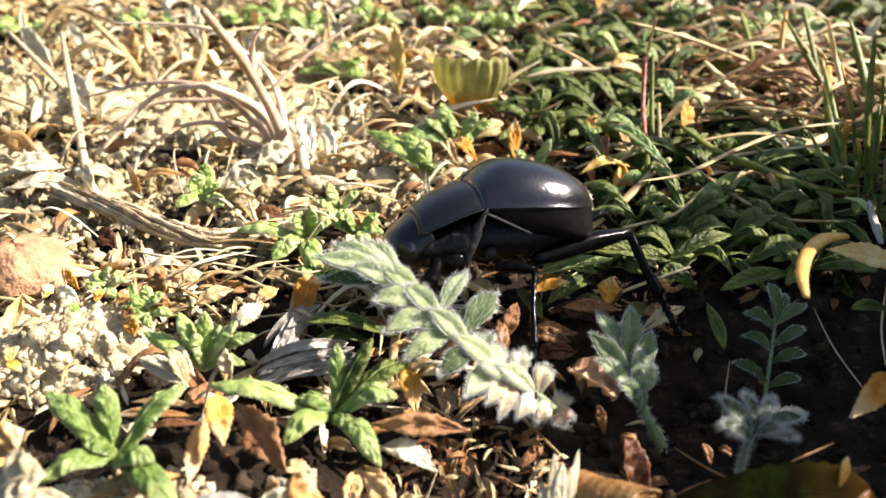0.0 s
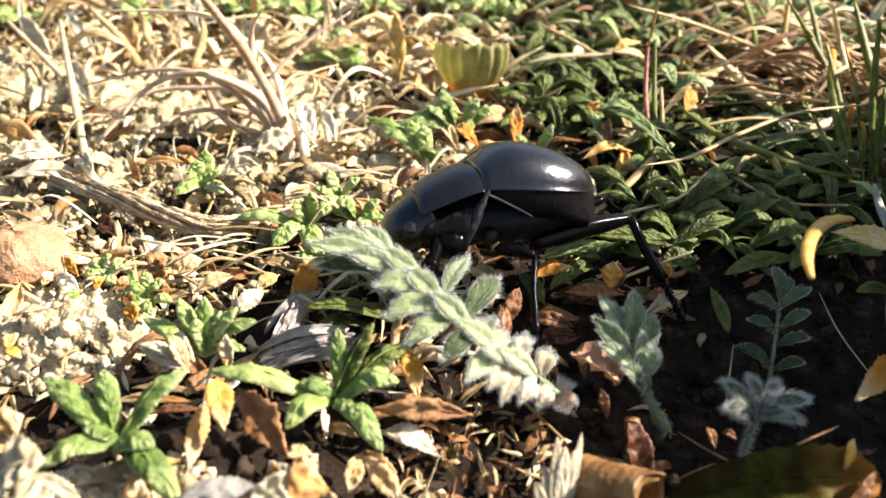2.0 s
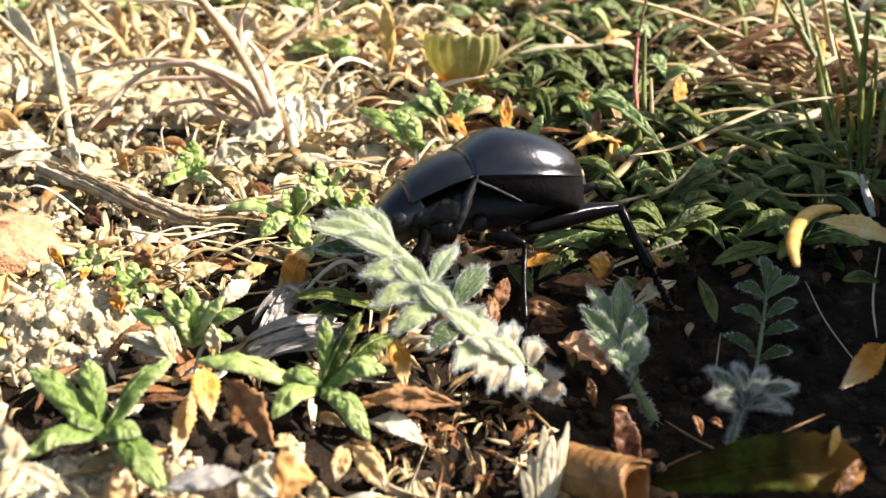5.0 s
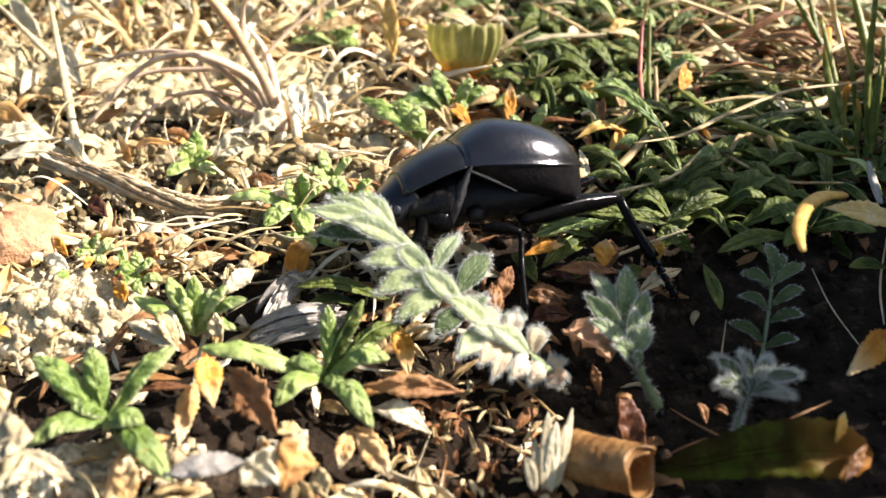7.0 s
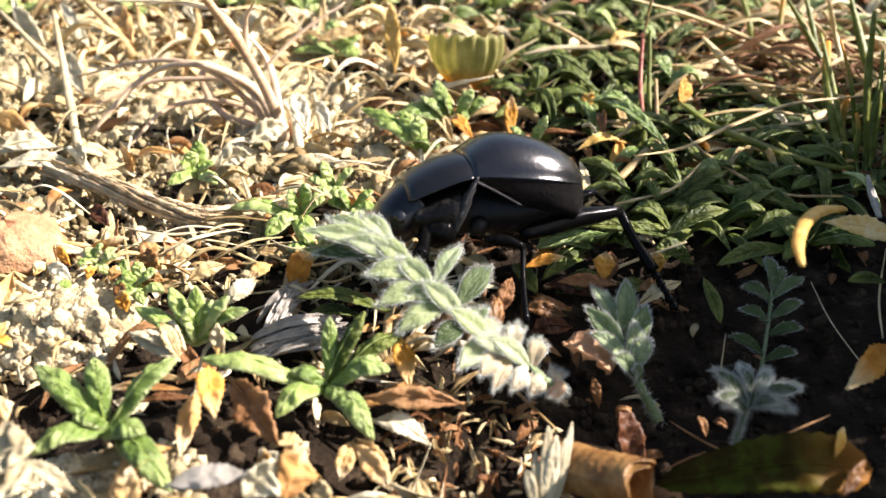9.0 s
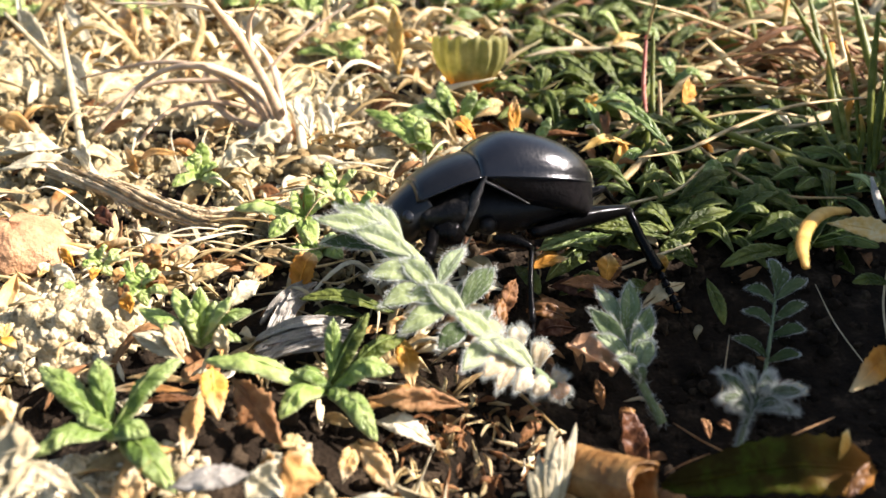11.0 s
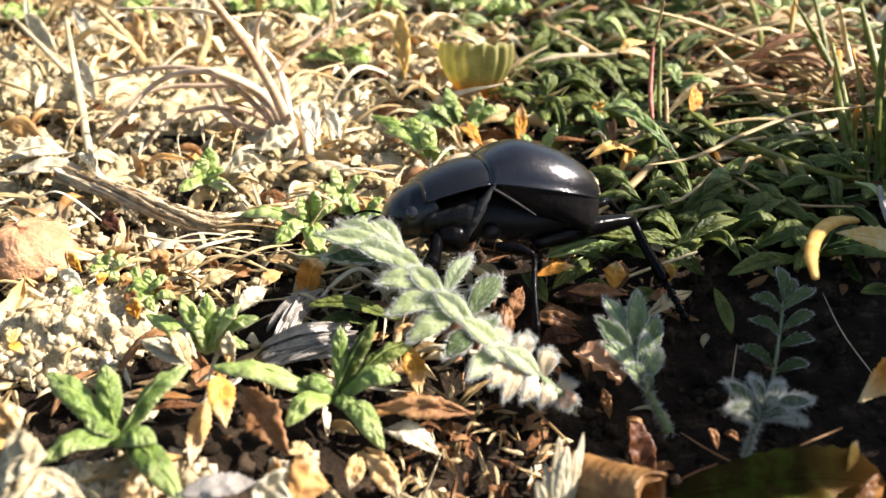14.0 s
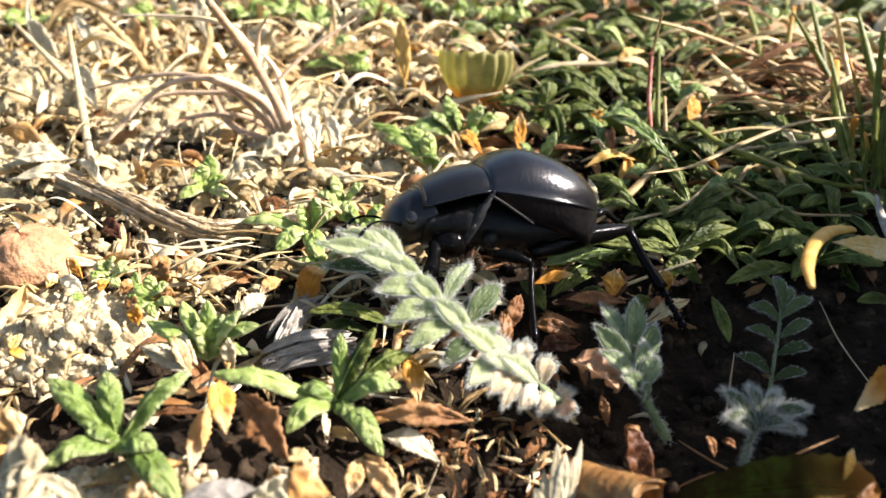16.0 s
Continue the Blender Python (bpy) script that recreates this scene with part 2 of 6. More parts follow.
# ---- building ----
def solid(name, verts, faces, mat, parent=None, label="", uvs=None, at=(0, 0, 0), flat=False):
    """One mesh object from points in millimetres round the place `at`."""
    me = bpy.data.meshes.new(name)
    me.from_pydata([tuple(c * MM for c in v) for v in verts], [], faces)
    if uvs is not None:
        layer = me.uv_layers.new(name="UVMap")
        index = np.zeros(len(me.loops), dtype=np.int32)
        me.loops.foreach_get("vertex_index", index)
        layer.data.foreach_set("uv", np.asarray(uvs, dtype=np.float32)[index].ravel())
    me.materials.append(mat)
    if not flat:
        me.polygons.foreach_set("use_smooth", [True] * len(me.polygons))
    ob = new(name, me)
    ob.location = [c * MM for c in at]
    if parent:
        ob.parent = parent
    if label:
        tagged(ob, label)
    return ob


def thing(name, at, label, category, group=""):
    ob = new(name)
    ob.empty_display_size = 0.002
    ob.location = [c * MM for c in at]
    return tagged(ob, label, category, group)


class Heap:
    """Points and faces gathered into one mesh."""
    def __init__(self):
        self.v, self.f, self.uv = [], [], []

    def add(self, verts, faces, uvs):
        n = len(self.v)
        self.v += [tuple(p) for p in verts]
        self.f += [tuple(i + n for i in f) for f in faces]
        self.uv += list(uvs)

    def make(self, name, mat, parent=None, label="", at=(0, 0, 0)):
        return solid(name, self.v, self.f, mat, parent, label, self.uv, at)


def bezier(points, n):
    """n+1 points along a smooth curve through the given ones (Catmull-Rom)."""
    p = [Vector(q) for q in points]
    p = [2 * p[0] - p[1]] + p + [2 * p[-1] - p[-2]]
    out = []
    for k in range(n + 1):
        s = k / n * (len(p) - 3)
        i = min(int(s), len(p) - 4)
        u = s - i
        a, b, c, d = p[i:i + 4]
        out.append(0.5 * ((2 * b) + (c - a) * u + (2 * a - 5 * b + 4 * c - d) * u * u + (3 * b - a - 3 * c + d) * u ** 3))
    return out


def frames(path, up=(0, 0, 1)):
    """Way, side and upper normal at every point of a path."""
    res = []
    for i, p in enumerate(path):
        way = (path[min(i + 1, len(path) - 1)] - path[max(i - 1, 0)]).normalized()
        side = Vector(up).cross(way)
        if side.length < 0.05:
            side = Vector((1, 0, 0)).cross(way)
        side.normalize()
        res.append((p, way, side, way.cross(side)))
    return res


def leaf_shape(points, width, fold=0.25, wide_at=0.55, teeth=0.0, thick=0.16, n=14, m=6, twist=0.0, curl=0.0, crinkle=0.12, up=(0, 0, 1), blunt=0.75, plump=1.0, round_off=0.0, seed=0, ragged=0.0):
    """A leaf with two faces along a curved midrib: V-folded or rolled across, toothed at the edge, crinkled between its veins."""
    rows = frames(bezier(points, n), up)
    verts, uvs = [], []
    for layer in (1, -1):
        for i, (p, way, side, normal) in enumerate(rows):
            u = i / n
            a = u / wide_at if u < wide_at else (1 - u) / (1 - wide_at)
            w = width / 2 * max(0.03, math.sin(min(1, a * plump) * math.pi / 2) ** blunt)
            if teeth:
                w *= 1 + teeth * (0.5 if i % 2 else -0.5)
            w *= 1 + ragged * noise.noise(Vector((u * 5, seed * 3.7, 2.0)))
            turn = Matrix.Rotation(radians(twist) * u, 3, way)
            s, nn = turn @ side, turn @ normal
            for j in range(m + 1):
                v = 2 * j / m - 1
                ang = curl * abs(v)
                across = w * (v if not curl else math.copysign(math.sin(ang) / max(curl, 1e-3), v))
                lift = fold * abs(v) * w - round_off * w * v * v + (w * (1 - math.cos(ang)) / max(curl, 1e-3) if curl else 0)
                lift += crinkle * w * math.sin(u * 26 - abs(v) * 4) * (1 - abs(abs(v) * 2 - 1))
                lift += 0.10 * w * noise.noise(Vector((u * 3 + seed * 7.3, v * 1.5, seed)))
                if ragged:
                    lift += ragged * width * noise.noise(Vector((u * 2.2 + seed * 5.1, v * 0.9 + 3.0, seed * 1.3)))
                    across *= 1 + ragged * noise.noise(Vector((u * 9, math.copysign(4.0, v), seed * 2.1)))
                edge = 0.25 if j in (0, m) or i in (0, n) else 1.0
                q = p + s * across + nn * (lift + layer * thick / 2 * edge)
                verts.append(q)
                uvs.append((u, v))
    faces = []
    size = (n + 1) * (m + 1)
    for i in range(n):
        for j in range(m):
            a = i * (m + 1) + j
            b = a + m + 1
            faces.append((a, b, b + 1, a + 1))
            faces.append((size + a, size + a + 1, size + b + 1, size + b))
    rim = [i * (m + 1) for i in range(n + 1)] + [n * (m + 1) + j for j in range(1, m + 1)] + [i * (m + 1) + m for i in range(n - 1, -1, -1)] + [j for j in range(m - 1, 0, -1)]
    for a, b in zip(rim, rim[1:] + rim[:1]):
        faces.append((a, size + a, size + b, b))
    return verts, faces, uvs


def tube_shape(points, radii, n=14, sides=7, flat=1.0, up=(0, 0, 1), knobs=0.0, seed=0):
    """A round or flattened stem along a curve; radii are spread evenly along it."""
    rows = frames(bezier(points, n), up)
    verts, uvs, faces = [], [], []
    for i, (p, way, side, normal) in enumerate(rows):
        u = i / n
        s = u * (len(radii) - 1)
        k = min(int(s), len(radii) - 2)
        r = radii[k] + (radii[k + 1] - radii[k]) * (s - k)
        for j in range(sides):
            a = 2 * math.pi * j / sides
            rr = r * (1 + knobs * noise.noise(Vector((u * 9 + seed * 3.1, math.cos(a) * 1.7, math.sin(a) * 1.7 + seed))))
            verts.append(p + side * (math.cos(a) * rr) + normal * (math.sin(a) * rr * flat))
            uvs.append((u, 2 * j / sides - 1))
    for i in range(n):
        for j in range(sides):
            k = (j + 1) % sides
            faces.append((i * sides + j, i * sides + k, (i + 1) * sides + k, (i + 1) * sides + j))
    faces.append(tuple(range(sides))[::-1])
    faces.append(tuple(n * sides + j for j in range(sides)))
    return verts, faces, uvs


def midrib(points, width, mat, parent, n=14):
    """The raised middle vein of a leaf, a little proud of its blade."""
    line = [p + nrm * 0.16 for p, way, side, nrm in frames(bezier(points, n))[:-1]]
    v, f, uv = tube_shape(line, (0.065 * width, 0.05 * width, 0.02 * width), n=n, sides=5)
    return solid("midrib", v, f, mat, parent, uvs=uv)


def less(points, at):
    return [tuple(a - b for a, b in zip(p, at)) for p in points]


def arch(base, tip, rise, sag=0.55):
    """Three points of a leaf that springs from its base and bends over to its tip."""
    b, t = Vector(base), Vector(tip)
    return [b, b.lerp(t, sag) + Vector((0, 0, rise)), t]


def rosette(label, at, leaves, mat, width=2.2, name="rosette_plant", group="", **how):
    """A low plant: each leaf runs from the plant's base to a tip (x, y, z, rise, width factor)."""
    plant = thing(name, at, label, "plant", group)
    rng = random.Random(int(at[0] * 100 + at[1]))
    for k, (x, y, z, rise, wide, *own) in enumerate(leaves):
        base = Vector((rng.uniform(-0.4, 0.4), rng.uniform(-0.4, 0.4), 0))
        tip = Vector((x, y, z)) - Vector(at)
        spec = dict(fold=0.05, curl=0.0, teeth=0.12, thick=0.34, n=34, m=10, crinkle=0.22, round_off=0.42, plump=1.18, blunt=0.85, wide_at=0.52, twist=rng.uniform(-12, 12), seed=k + at[0])
        spec.update(how)
        v, f, uv = leaf_shape(arch(base, tip, rise), width * wide, **spec)
        blade = solid("leaf", v, f, own[0] if own else mat, plant, uvs=uv)
        midrib(arch(base, tip, rise), width * wide, PALE, blade)
    return plant


def single_leaf(label, points, width, mat, name="fallen_leaf", group="", **how):
    at = points[0]
    v, f, uv = leaf_shape(less(points, at), width, **how)
    leaf = tagged(solid(name, v, f, mat, uvs=uv, at=at), label, "leaf", group)
    if width > 1.0 and not how.get("curl"):
        lift = frames([Vector(p) for p in less(points, at)], how.get("up", (0, 0, 1)))
        line = [p + nrm * (how.get("thick", 0.16) * 0.5) for p, way, side, nrm in lift]
        rv, rf, ruv = tube_shape(line, (0.07 * width, 0.05 * width, 0.02 * width), n=12, sides=5)
        solid("midrib", rv, rf, mat, leaf, uvs=ruv)
    return leaf


def stem(label, points, radii, mat, name="dry_stalk", category="stalk", group="", **how):
    at = points[0]
    v, f, uv = tube_shape(less(points, at), radii, **how)
    return tagged(solid(name, v, f, mat, uvs=uv, at=at), label, category, group)


def hairs(heap, spots, length, thick, rng, lean=0.5):
    """Fine tapering hairs standing on (point, normal) spots."""
    for p, nrm in spots:
        way = (nrm + Vector((rng.uniform(-1, 1), rng.uniform(-1, 1), rng.uniform(-0.6, 1))) * lean).normalized()
        ln = length * rng.uniform(0.5, 1.4)
        s = way.orthogonal().normalized() * thick
        r = way.cross(s)
        tip = p + way * ln + Vector((0, 0, -0.12 * ln))
        mid = p + way * ln * 0.55 + Vector((0, 0, 0.04 * ln))
        vs = [p + s, p - s * 0.5 + r * 0.87, p - s * 0.5 - r * 0.87, mid + s * 0.7, mid - s * 0.35 + r * 0.6, mid - s * 0.35 - r * 0.6, tip]
        heap.add(vs, [(0, 1, 4, 3), (1, 2, 5, 4), (2, 0, 3, 5), (3, 4, 6), (4, 5, 6), (5, 3, 6)], [(0.5, 0)] * 7)


# ---- ground ----
HUMPS = [(-31.5, 48.5, 6, 5, 4.0), (-17, 36, 8, 7, 2.6), (-42, 58, 9, 8, 2.5), (18, 44, 15, 12, -3.2), (-62, 100, 11, 12, 4.5), (-20, 33, 8, 5, 1.5), (40, 88, 22, 22, 1.2), (2, 60, 12, 10, 0.4)]


def ground_z(x, y):
    z = -1.6
    for cx, cy, rx, ry, h in HUMPS:
        z += h * math.exp(-((x - cx) / rx) ** 2 - ((y - cy) / ry) ** 2)
    near = 1 / (1 + ((x / 220) ** 2 + ((y - 70) / 220) ** 2) ** 2)
    z += near * (0.9 * noise.noise(Vector((x * 0.11, y * 0.11, 3))) + 0.6 * noise.noise(Vector((x * 0.33, y * 0.33, 7))) + 0.3 * noise.noise(Vector((x * 1.0, y * 1.0, 1))))
    z += 14 * noise.noise(Vector((x * 0.004, y * 0.004, 9))) * (1 - near)
    return z


def build_ground():
    half, count = 120.0, 230

    def spread(k):
        u = 2 * k / count - 1
        return half * u * (1 + 40 * abs(u) ** 12)
    verts = [(spread(i), 75 + spread(j)) for j in range(count + 1) for i in range(count + 1)]
    verts = [(x, y, ground_z(x, y)) for x, y in verts]
    n = count + 1
    faces = [(j * n + i, j * n + i + 1, (j + 1) * n + i + 1, (j + 1) * n + i) for j in range(count) for i in range(count)]
    return tagged(solid("ground", verts, faces, SHADED_SOIL), "dry crumbly soil under litter, darkened for shade", "ground", kind="structure")


build_ground()


# ---- unseen blocks added beside the scene to throw its shade ----
def boulder(label, at, size, turn, seed):
    bm = bmesh.new()
    bmesh.ops.create_icosphere(bm, subdivisions=4, radius=1.0)
    verts = []
    spin = Matrix.Rotation(radians(turn), 3, "Z")
    for v in bm.verts:
        d = v.co.normalized()
        blocky = (abs(d.x) ** 6 + abs(d.y) ** 6 + abs(d.z) ** 6) ** (-1 / 6)
        r = blocky * (1 + 0.04 * noise.noise(d * 1.6 + Vector((seed, 0, 0))) + 0.03 * noise.noise(d * 5 + Vector((0, seed, 0))))
        verts.append(spin @ Vector((d.x * size[0] * r, d.y * size[1] * r, d.z * size[2] * r)))
    faces = [tuple(v.index for v in f.verts) for f in bm.faces]
    bm.free()
    return tagged(solid("boulder", verts, faces, STONE, at=at), label, "stone")


# all out of view; sizes and gaps are set to shape the shade edge
boulder("unseen rough grey block added to cast shade", (76.6, 31.9, 0), (15, 6.0, 38), 8.7, 2.0)
boulder("unseen narrow grey block added to cast shade", (76.6, 42.8, 0), (15, 2.2, 44), 8.7, 11.0)
boulder("unseen thin grey slab added to cast shade", (66.0, 38.9, 0), (10, 1.6, 38.0), 8.7, 12.0)
boulder("unseen rough grey block added to cast shade", (70.2, 50.7, 0), (15, 3.5, 37.5), 8.7, 3.0)
boulder("unseen thin grey slab added to cast shade", (66.0, 45.2, 0), (10, 1.6, 29.6), 8.7, 7.0)
boulder("unseen rough grey stone added to cast shade", (70.0, 62.0, 0), (10, 3.6, 44), 8.7, 9.0)
boulder("unseen thin grey slab added to cast shade", (71.6, 56.6, 0), (15, 4.5, 42), 8.7, 4.0)


def shade_tussock(label, at, count, spread, height, width, seed):
    """An unseen tussock of upright broad grass blades that lean apart, added to dapple the shade."""
    tuft = thing("shade_tussock", at, label, "grass")
    rng = random.Random(seed)
    for _ in range(count):
        x, y = rng.uniform(-spread[0], spread[0]), rng.uniform(-spread[1], spread[1])
        h = rng.uniform(*height)
        lean = Vector((rng.uniform(-0.15, 0.15), rng.uniform(-0.2, 0.2), 1))
        base = Vector((x, y, -3))
        v, f, uv = leaf_shape([base, base + lean * h * 0.6, base + lean * h + Vector((0, rng.uniform(-4, 4), 0))], rng.uniform(*width), fold=0.2, n=14, m=4, up=(1, 0, 0.1), wide_at=0.4, blunt=0.5, thick=0.3, crinkle=0.03, seed=rng.random())
        solid("blade", v, f, GRASS, tuft, uvs=uv)
    return tuft


# added out of view so that its gaps dapple the shade
shade_tussock("unseen upright grass tussock added for dappled shade", (72.0, 73.5, 0), 18, (9, 6.5), (42, 60), (1.4, 2.4), 5)
boulder("unseen rough grey block added to cast shade", (97.1, 93.1, 0), (15, 9.9, 33), 8.7, 6.0)


# ---- litter and crumbs ----
STRAW_PATCH = (49.2, 107.8, 1.0)


def in_straw(x, y):
    """The open patch in the leaves that is matted with dry grass."""
    return ((x - STRAW_PATCH[0]) / 17) ** 2 + ((y - STRAW_PATCH[1]) / 24) ** 2 < 1


def in_view(x, y, spare=6):
    return abs(x) < 0.62 * (y + 14) + spare


def scatter_litter(name, label, count, mats, length, width, seed, area=(28, 155), lift=(0.0, 1.6), keep=None, curl=(0.0, 1.3), n=5, m=2, steep=0.35, far_more=0.0, swing=math.pi):
    rng = random.Random(seed)
    for mat, share in mats:
        heap = Heap()
        made = 0
        while made < count * share:
            y = area[0] + (area[1] - area[0]) * rng.random() ** (1.3 - far_more)
            x = rng.uniform(-100, 100)
            if not in_view(x, y) or (keep and not keep(x, y, rng)):
                continue
            made += 1
            ln, w = rng.uniform(*length), rng.uniform(*width)
            if y > 85:
                ln, w = ln * 1.25, w * 1.25
            a = rng.uniform(-swing, swing)
            z = ground_z(x, y) + rng.uniform(*lift)
            way = Vector((math.cos(a), math.sin(a), rng.uniform(-steep, steep)))
            base = Vector((x, y, z)) - way * ln / 2
            mid = Vector((x, y, z + rng.uniform(-0.1, 0.35) * ln)) + Vector((rng.uniform(-1, 1), rng.uniform(-1, 1), 0)) * ln * 0.10
            up = Vector((rng.uniform(-0.9, 0.9), rng.uniform(-0.9, 0.9), 1))
            heap.add(*leaf_shape([base, mid, base + way * ln], w, fold=rng.uniform(-0.1, 0.6), wide_at=rng.uniform(0.3, 0.6), thick=0.10, n=n, m=m, curl=rng.uniform(*curl), twist=rng.uniform(-70, 70), up=up, crinkle=0.1, blunt=0.85, seed=made, ragged=0.2))
        tagged(heap.make(name, mat), label, "litter", kind="stuff")


def scatter_crumbs(name, label, spots, mat, seed, rough=0.7):
    """Soil crumbs: rough little lumps sunk into one another at (x, y, z, radius)."""
    rng = random.Random(seed)
    bm = bmesh.new()
    bmesh.ops.create_icosphere(bm, subdivisions=2, radius=1.0)
    unit = [v.co.copy() for v in bm.verts]
    tri = [tuple(v.index for v in f.verts) for f in bm.faces]
    bm.free()
    heap = Heap()
    for x, y, z, r in spots:
        off = Vector((rng.uniform(0, 50), rng.uniform(0, 50), 0))
        sx, sy, sz = (rng.uniform(0.7, 1.25) for _ in range(3))
        vs = []
        for d in unit:
            k = r * (1 + 0.5 * noise.noise(d * 1.5 + off) + rough * noise.noise(d * 3.6 + off))
            vs.append((x + d.x * k * sx, y + d.y * k * sy, z + d.z * k * sz))
        heap.add(vs, tri, [(0.5, 0)] * len(vs))
    return tagged(heap.make(name, mat), label, "soil", kind="stuff")


def lump_spots(cx, cy, rx, ry, count, radius, seed, bury=0.3):
    rng = random.Random(seed)
    res = []
    for _ in range(count):
        a, d = rng.uniform(0, 2 * math.pi), math.sqrt(rng.random())
        x, y = cx + rx * d * math.cos(a), cy + ry * d * math.sin(a)
        r = rng.uniform(*radius) * (1.5 if rng.random() < 0.12 else 1)
        res.append((x, y, ground_z(x, y) + rng.uniform(-bury, bury) * r + (1 - d) * 0.4, r))
    return res


def left_part(x, y, rng):
    return x < 5 if y < 62 else x < 4 or rng.random() < 0.03 if y < 75 else x < 11 or rng.random() < 0.13


def bare(x, y):
    """Lumps of open soil on which little litter lies."""
    return ((x + 32) / 7.0) ** 2 + ((y - 48.8) / 6.0) ** 2 < 1 or ((x + 64) / 13) ** 2 + ((y - 101) / 12) ** 2 < 1


# hollows in the pale soil, and places where little litter lies: near-black ground shows there in place of shade: (x, y,
# radius in x, radius in y, share kept)
SHADE_PITS = [(-16.7, 109.5, 2.6), (-12, 105.1, 2.8), (-7.7, 102.9, 2.6), (-4.3, 110.6, 2.4), (-36.9, 101.9, 2.4), (-71, 121.9, 3), (-28.1, 115.4, 2.4), (-48.4, 87.4, 2), (-36.2, 84.2, 2.2), (-26.5, 86.6, 2.6), (-31.7, 76.4, 1.6), (-36.8, 67.3, 1.6), (-33.5, 65.6, 1.6), (-44.1, 73.8, 1.5), (-18.5, 93.3, 1.8), (-14.9, 77.7, 1.5), (-10.2, 85, 1.6), (-46.2, 82.0, 2.2), (-41.4, 81.2, 2), (-35.5, 64.6, 2.2), (-36.9, 86.6, 2.6), (-32.6, 87.9, 2.4), (-30.3, 72.8, 2), (-53.8, 90.7, 2.2), (-25.6, 66.9, 2), (-56.0, 89.0, 2)]
CLEAR = [(x, y, 1.3 * d, 1.3 * d, 0.1) for x, y, d in SHADE_PITS] + [(-13.5, 34.5, 8, 5, 0.04), (-16, 37.5, 6, 4, 0.08), (-5, 38, 6, 6, 0.3), (3, 39, 8, 7, 0.12), (-24, 38, 6, 5, 0.35), (-23, 47, 5, 4, 0.3), (-12, 47, 6, 4, 0.35), (-33, 96, 20, 10, 0.3), (-38, 72, 10, 6, 0.3), (-28, 76, 4, 3, 0.3), (-13, 63, 8, 6, 0.5)]


def on_left(x, y, rng):
    if not left_part(x, y, rng) or (bare(x, y) and rng.random() > 0.1):
        return False
    return all(((x - cx) / rx) ** 2 + ((y - cy) / ry) ** 2 > 1 or rng.random() < share for cx, cy, rx, ry, share in CLEAR)


scatter_litter("dry_leaf_litter", "curled tan dead leaves lying loosely on the soil", 880, ((TAN, 0.57), (WHITE, 0.12), (BROWN, 0.14), (AMBER, 0.17)), (2.8, 6.5), (0.9, 2.1), 11, keep=on_left, curl=(0.0, 0.9), n=8, m=4, steep=0.5)
scatter_litter("leaf_scraps", "small broken scraps of dead leaves on the soil", 1150, ((TAN, 0.5), (WHITE, 0.3), (BROWN, 0.2)), (1.0, 3.0), (0.3, 1.0), 15, keep=on_left, curl=(0.0, 0.8), steep=0.6)
scatter_litter("dark_leaf_litter", "brown dead leaf scraps in the shaded hollow", 330, ((BROWN, 0.75), (TAN, 0.25)), (1.5, 4.5), (0.5, 1.4), 12, keep=lambda x, y, rng: x > 0 and y < 95 and (x < 9 or y > 62 or rng.random() < 0.22), lift=(-0.4, 0.5))
scatter_litter("straw_litter", "thin pale straw bits strewn over the soil", 300, ((STRAW, 0.55), (WHITE, 0.45)), (3.0, 9.0), (0.2, 0.5), 13, keep=lambda x, y, rng: (x < 3 or y > 70) and on_left(x, y, rng), curl=(0.2, 1.0), n=9, steep=0.3, lift=(0.2, 2.2))
scatter_litter("twig_scraps", "brown curled scraps and husks on the dark soil", 150, ((BROWN, 0.5), (TAN, 0.3), (STRAW, 0.2)), (0.7, 2.2), (0.3, 0.8), 16, area=(29, 46), keep=lambda x, y, rng: ((x - 2) / 7) ** 2 + ((y - 36) / 7) ** 2 < 1, curl=(0.8, 2.0), lift=(0.0, 1.3), steep=0.6, n=9, m=4)
scatter_litter("green_leaf_mat", "dense mat of pointed dark green leaves", 430, ((DEEP, 0.8), (GREEN, 0.2)), (5.5, 10.0), (1.1, 2.0), 17, area=(60, 165), keep=lambda x, y, rng: x > 12 + (90 - y) * 0.25 + rng.uniform(-5, 5) and not (in_straw(x, y) and rng.random() < 0.4), curl=(0.0, 0.4), lift=(0.0, 2.2), steep=0.5, n=12, m=6, far_more=0.1)
scatter_litter("dry_leaf_mat", "tan dead leaves between the green ones", 130, ((TAN, 0.5), (ORANGE, 0.12), (BROWN, 0.38)), (4.0, 9.0), (0.8, 1.7), 18, area=(70, 165), keep=lambda x, y, rng: x > 12, curl=(0.0, 0.8), lift=(0.3, 2.8), steep=0.6, n=8, m=4)
scatter_litter("matted_straw", "matted tan dry grass blades lying over the leaves", 120, ((STRAW, 0.5), (TAN, 0.1), (BROWN, 0.4)), (8.0, 20.0), (0.35, 0.9), 24, area=(75, 150), keep=lambda x, y, rng: in_straw(x, y), curl=(0.2, 1.0), lift=(0.6, 3.8), steep=0.2, n=12, m=4, swing=0.7)
scatter_litter("fibre_litter", "thin pale fibres of dead grass on the soil", 190, ((TAN, 0.5), (WHITE, 0.3), (STRAW, 0.2)), (5.0, 12.0), (0.25, 0.6), 25, area=(52, 135), keep=lambda x, y, rng: x < 2 and on_left(x, y, rng), curl=(0.2, 1.0), lift=(0.2, 1.8), steep=0.25, n=12, m=3)
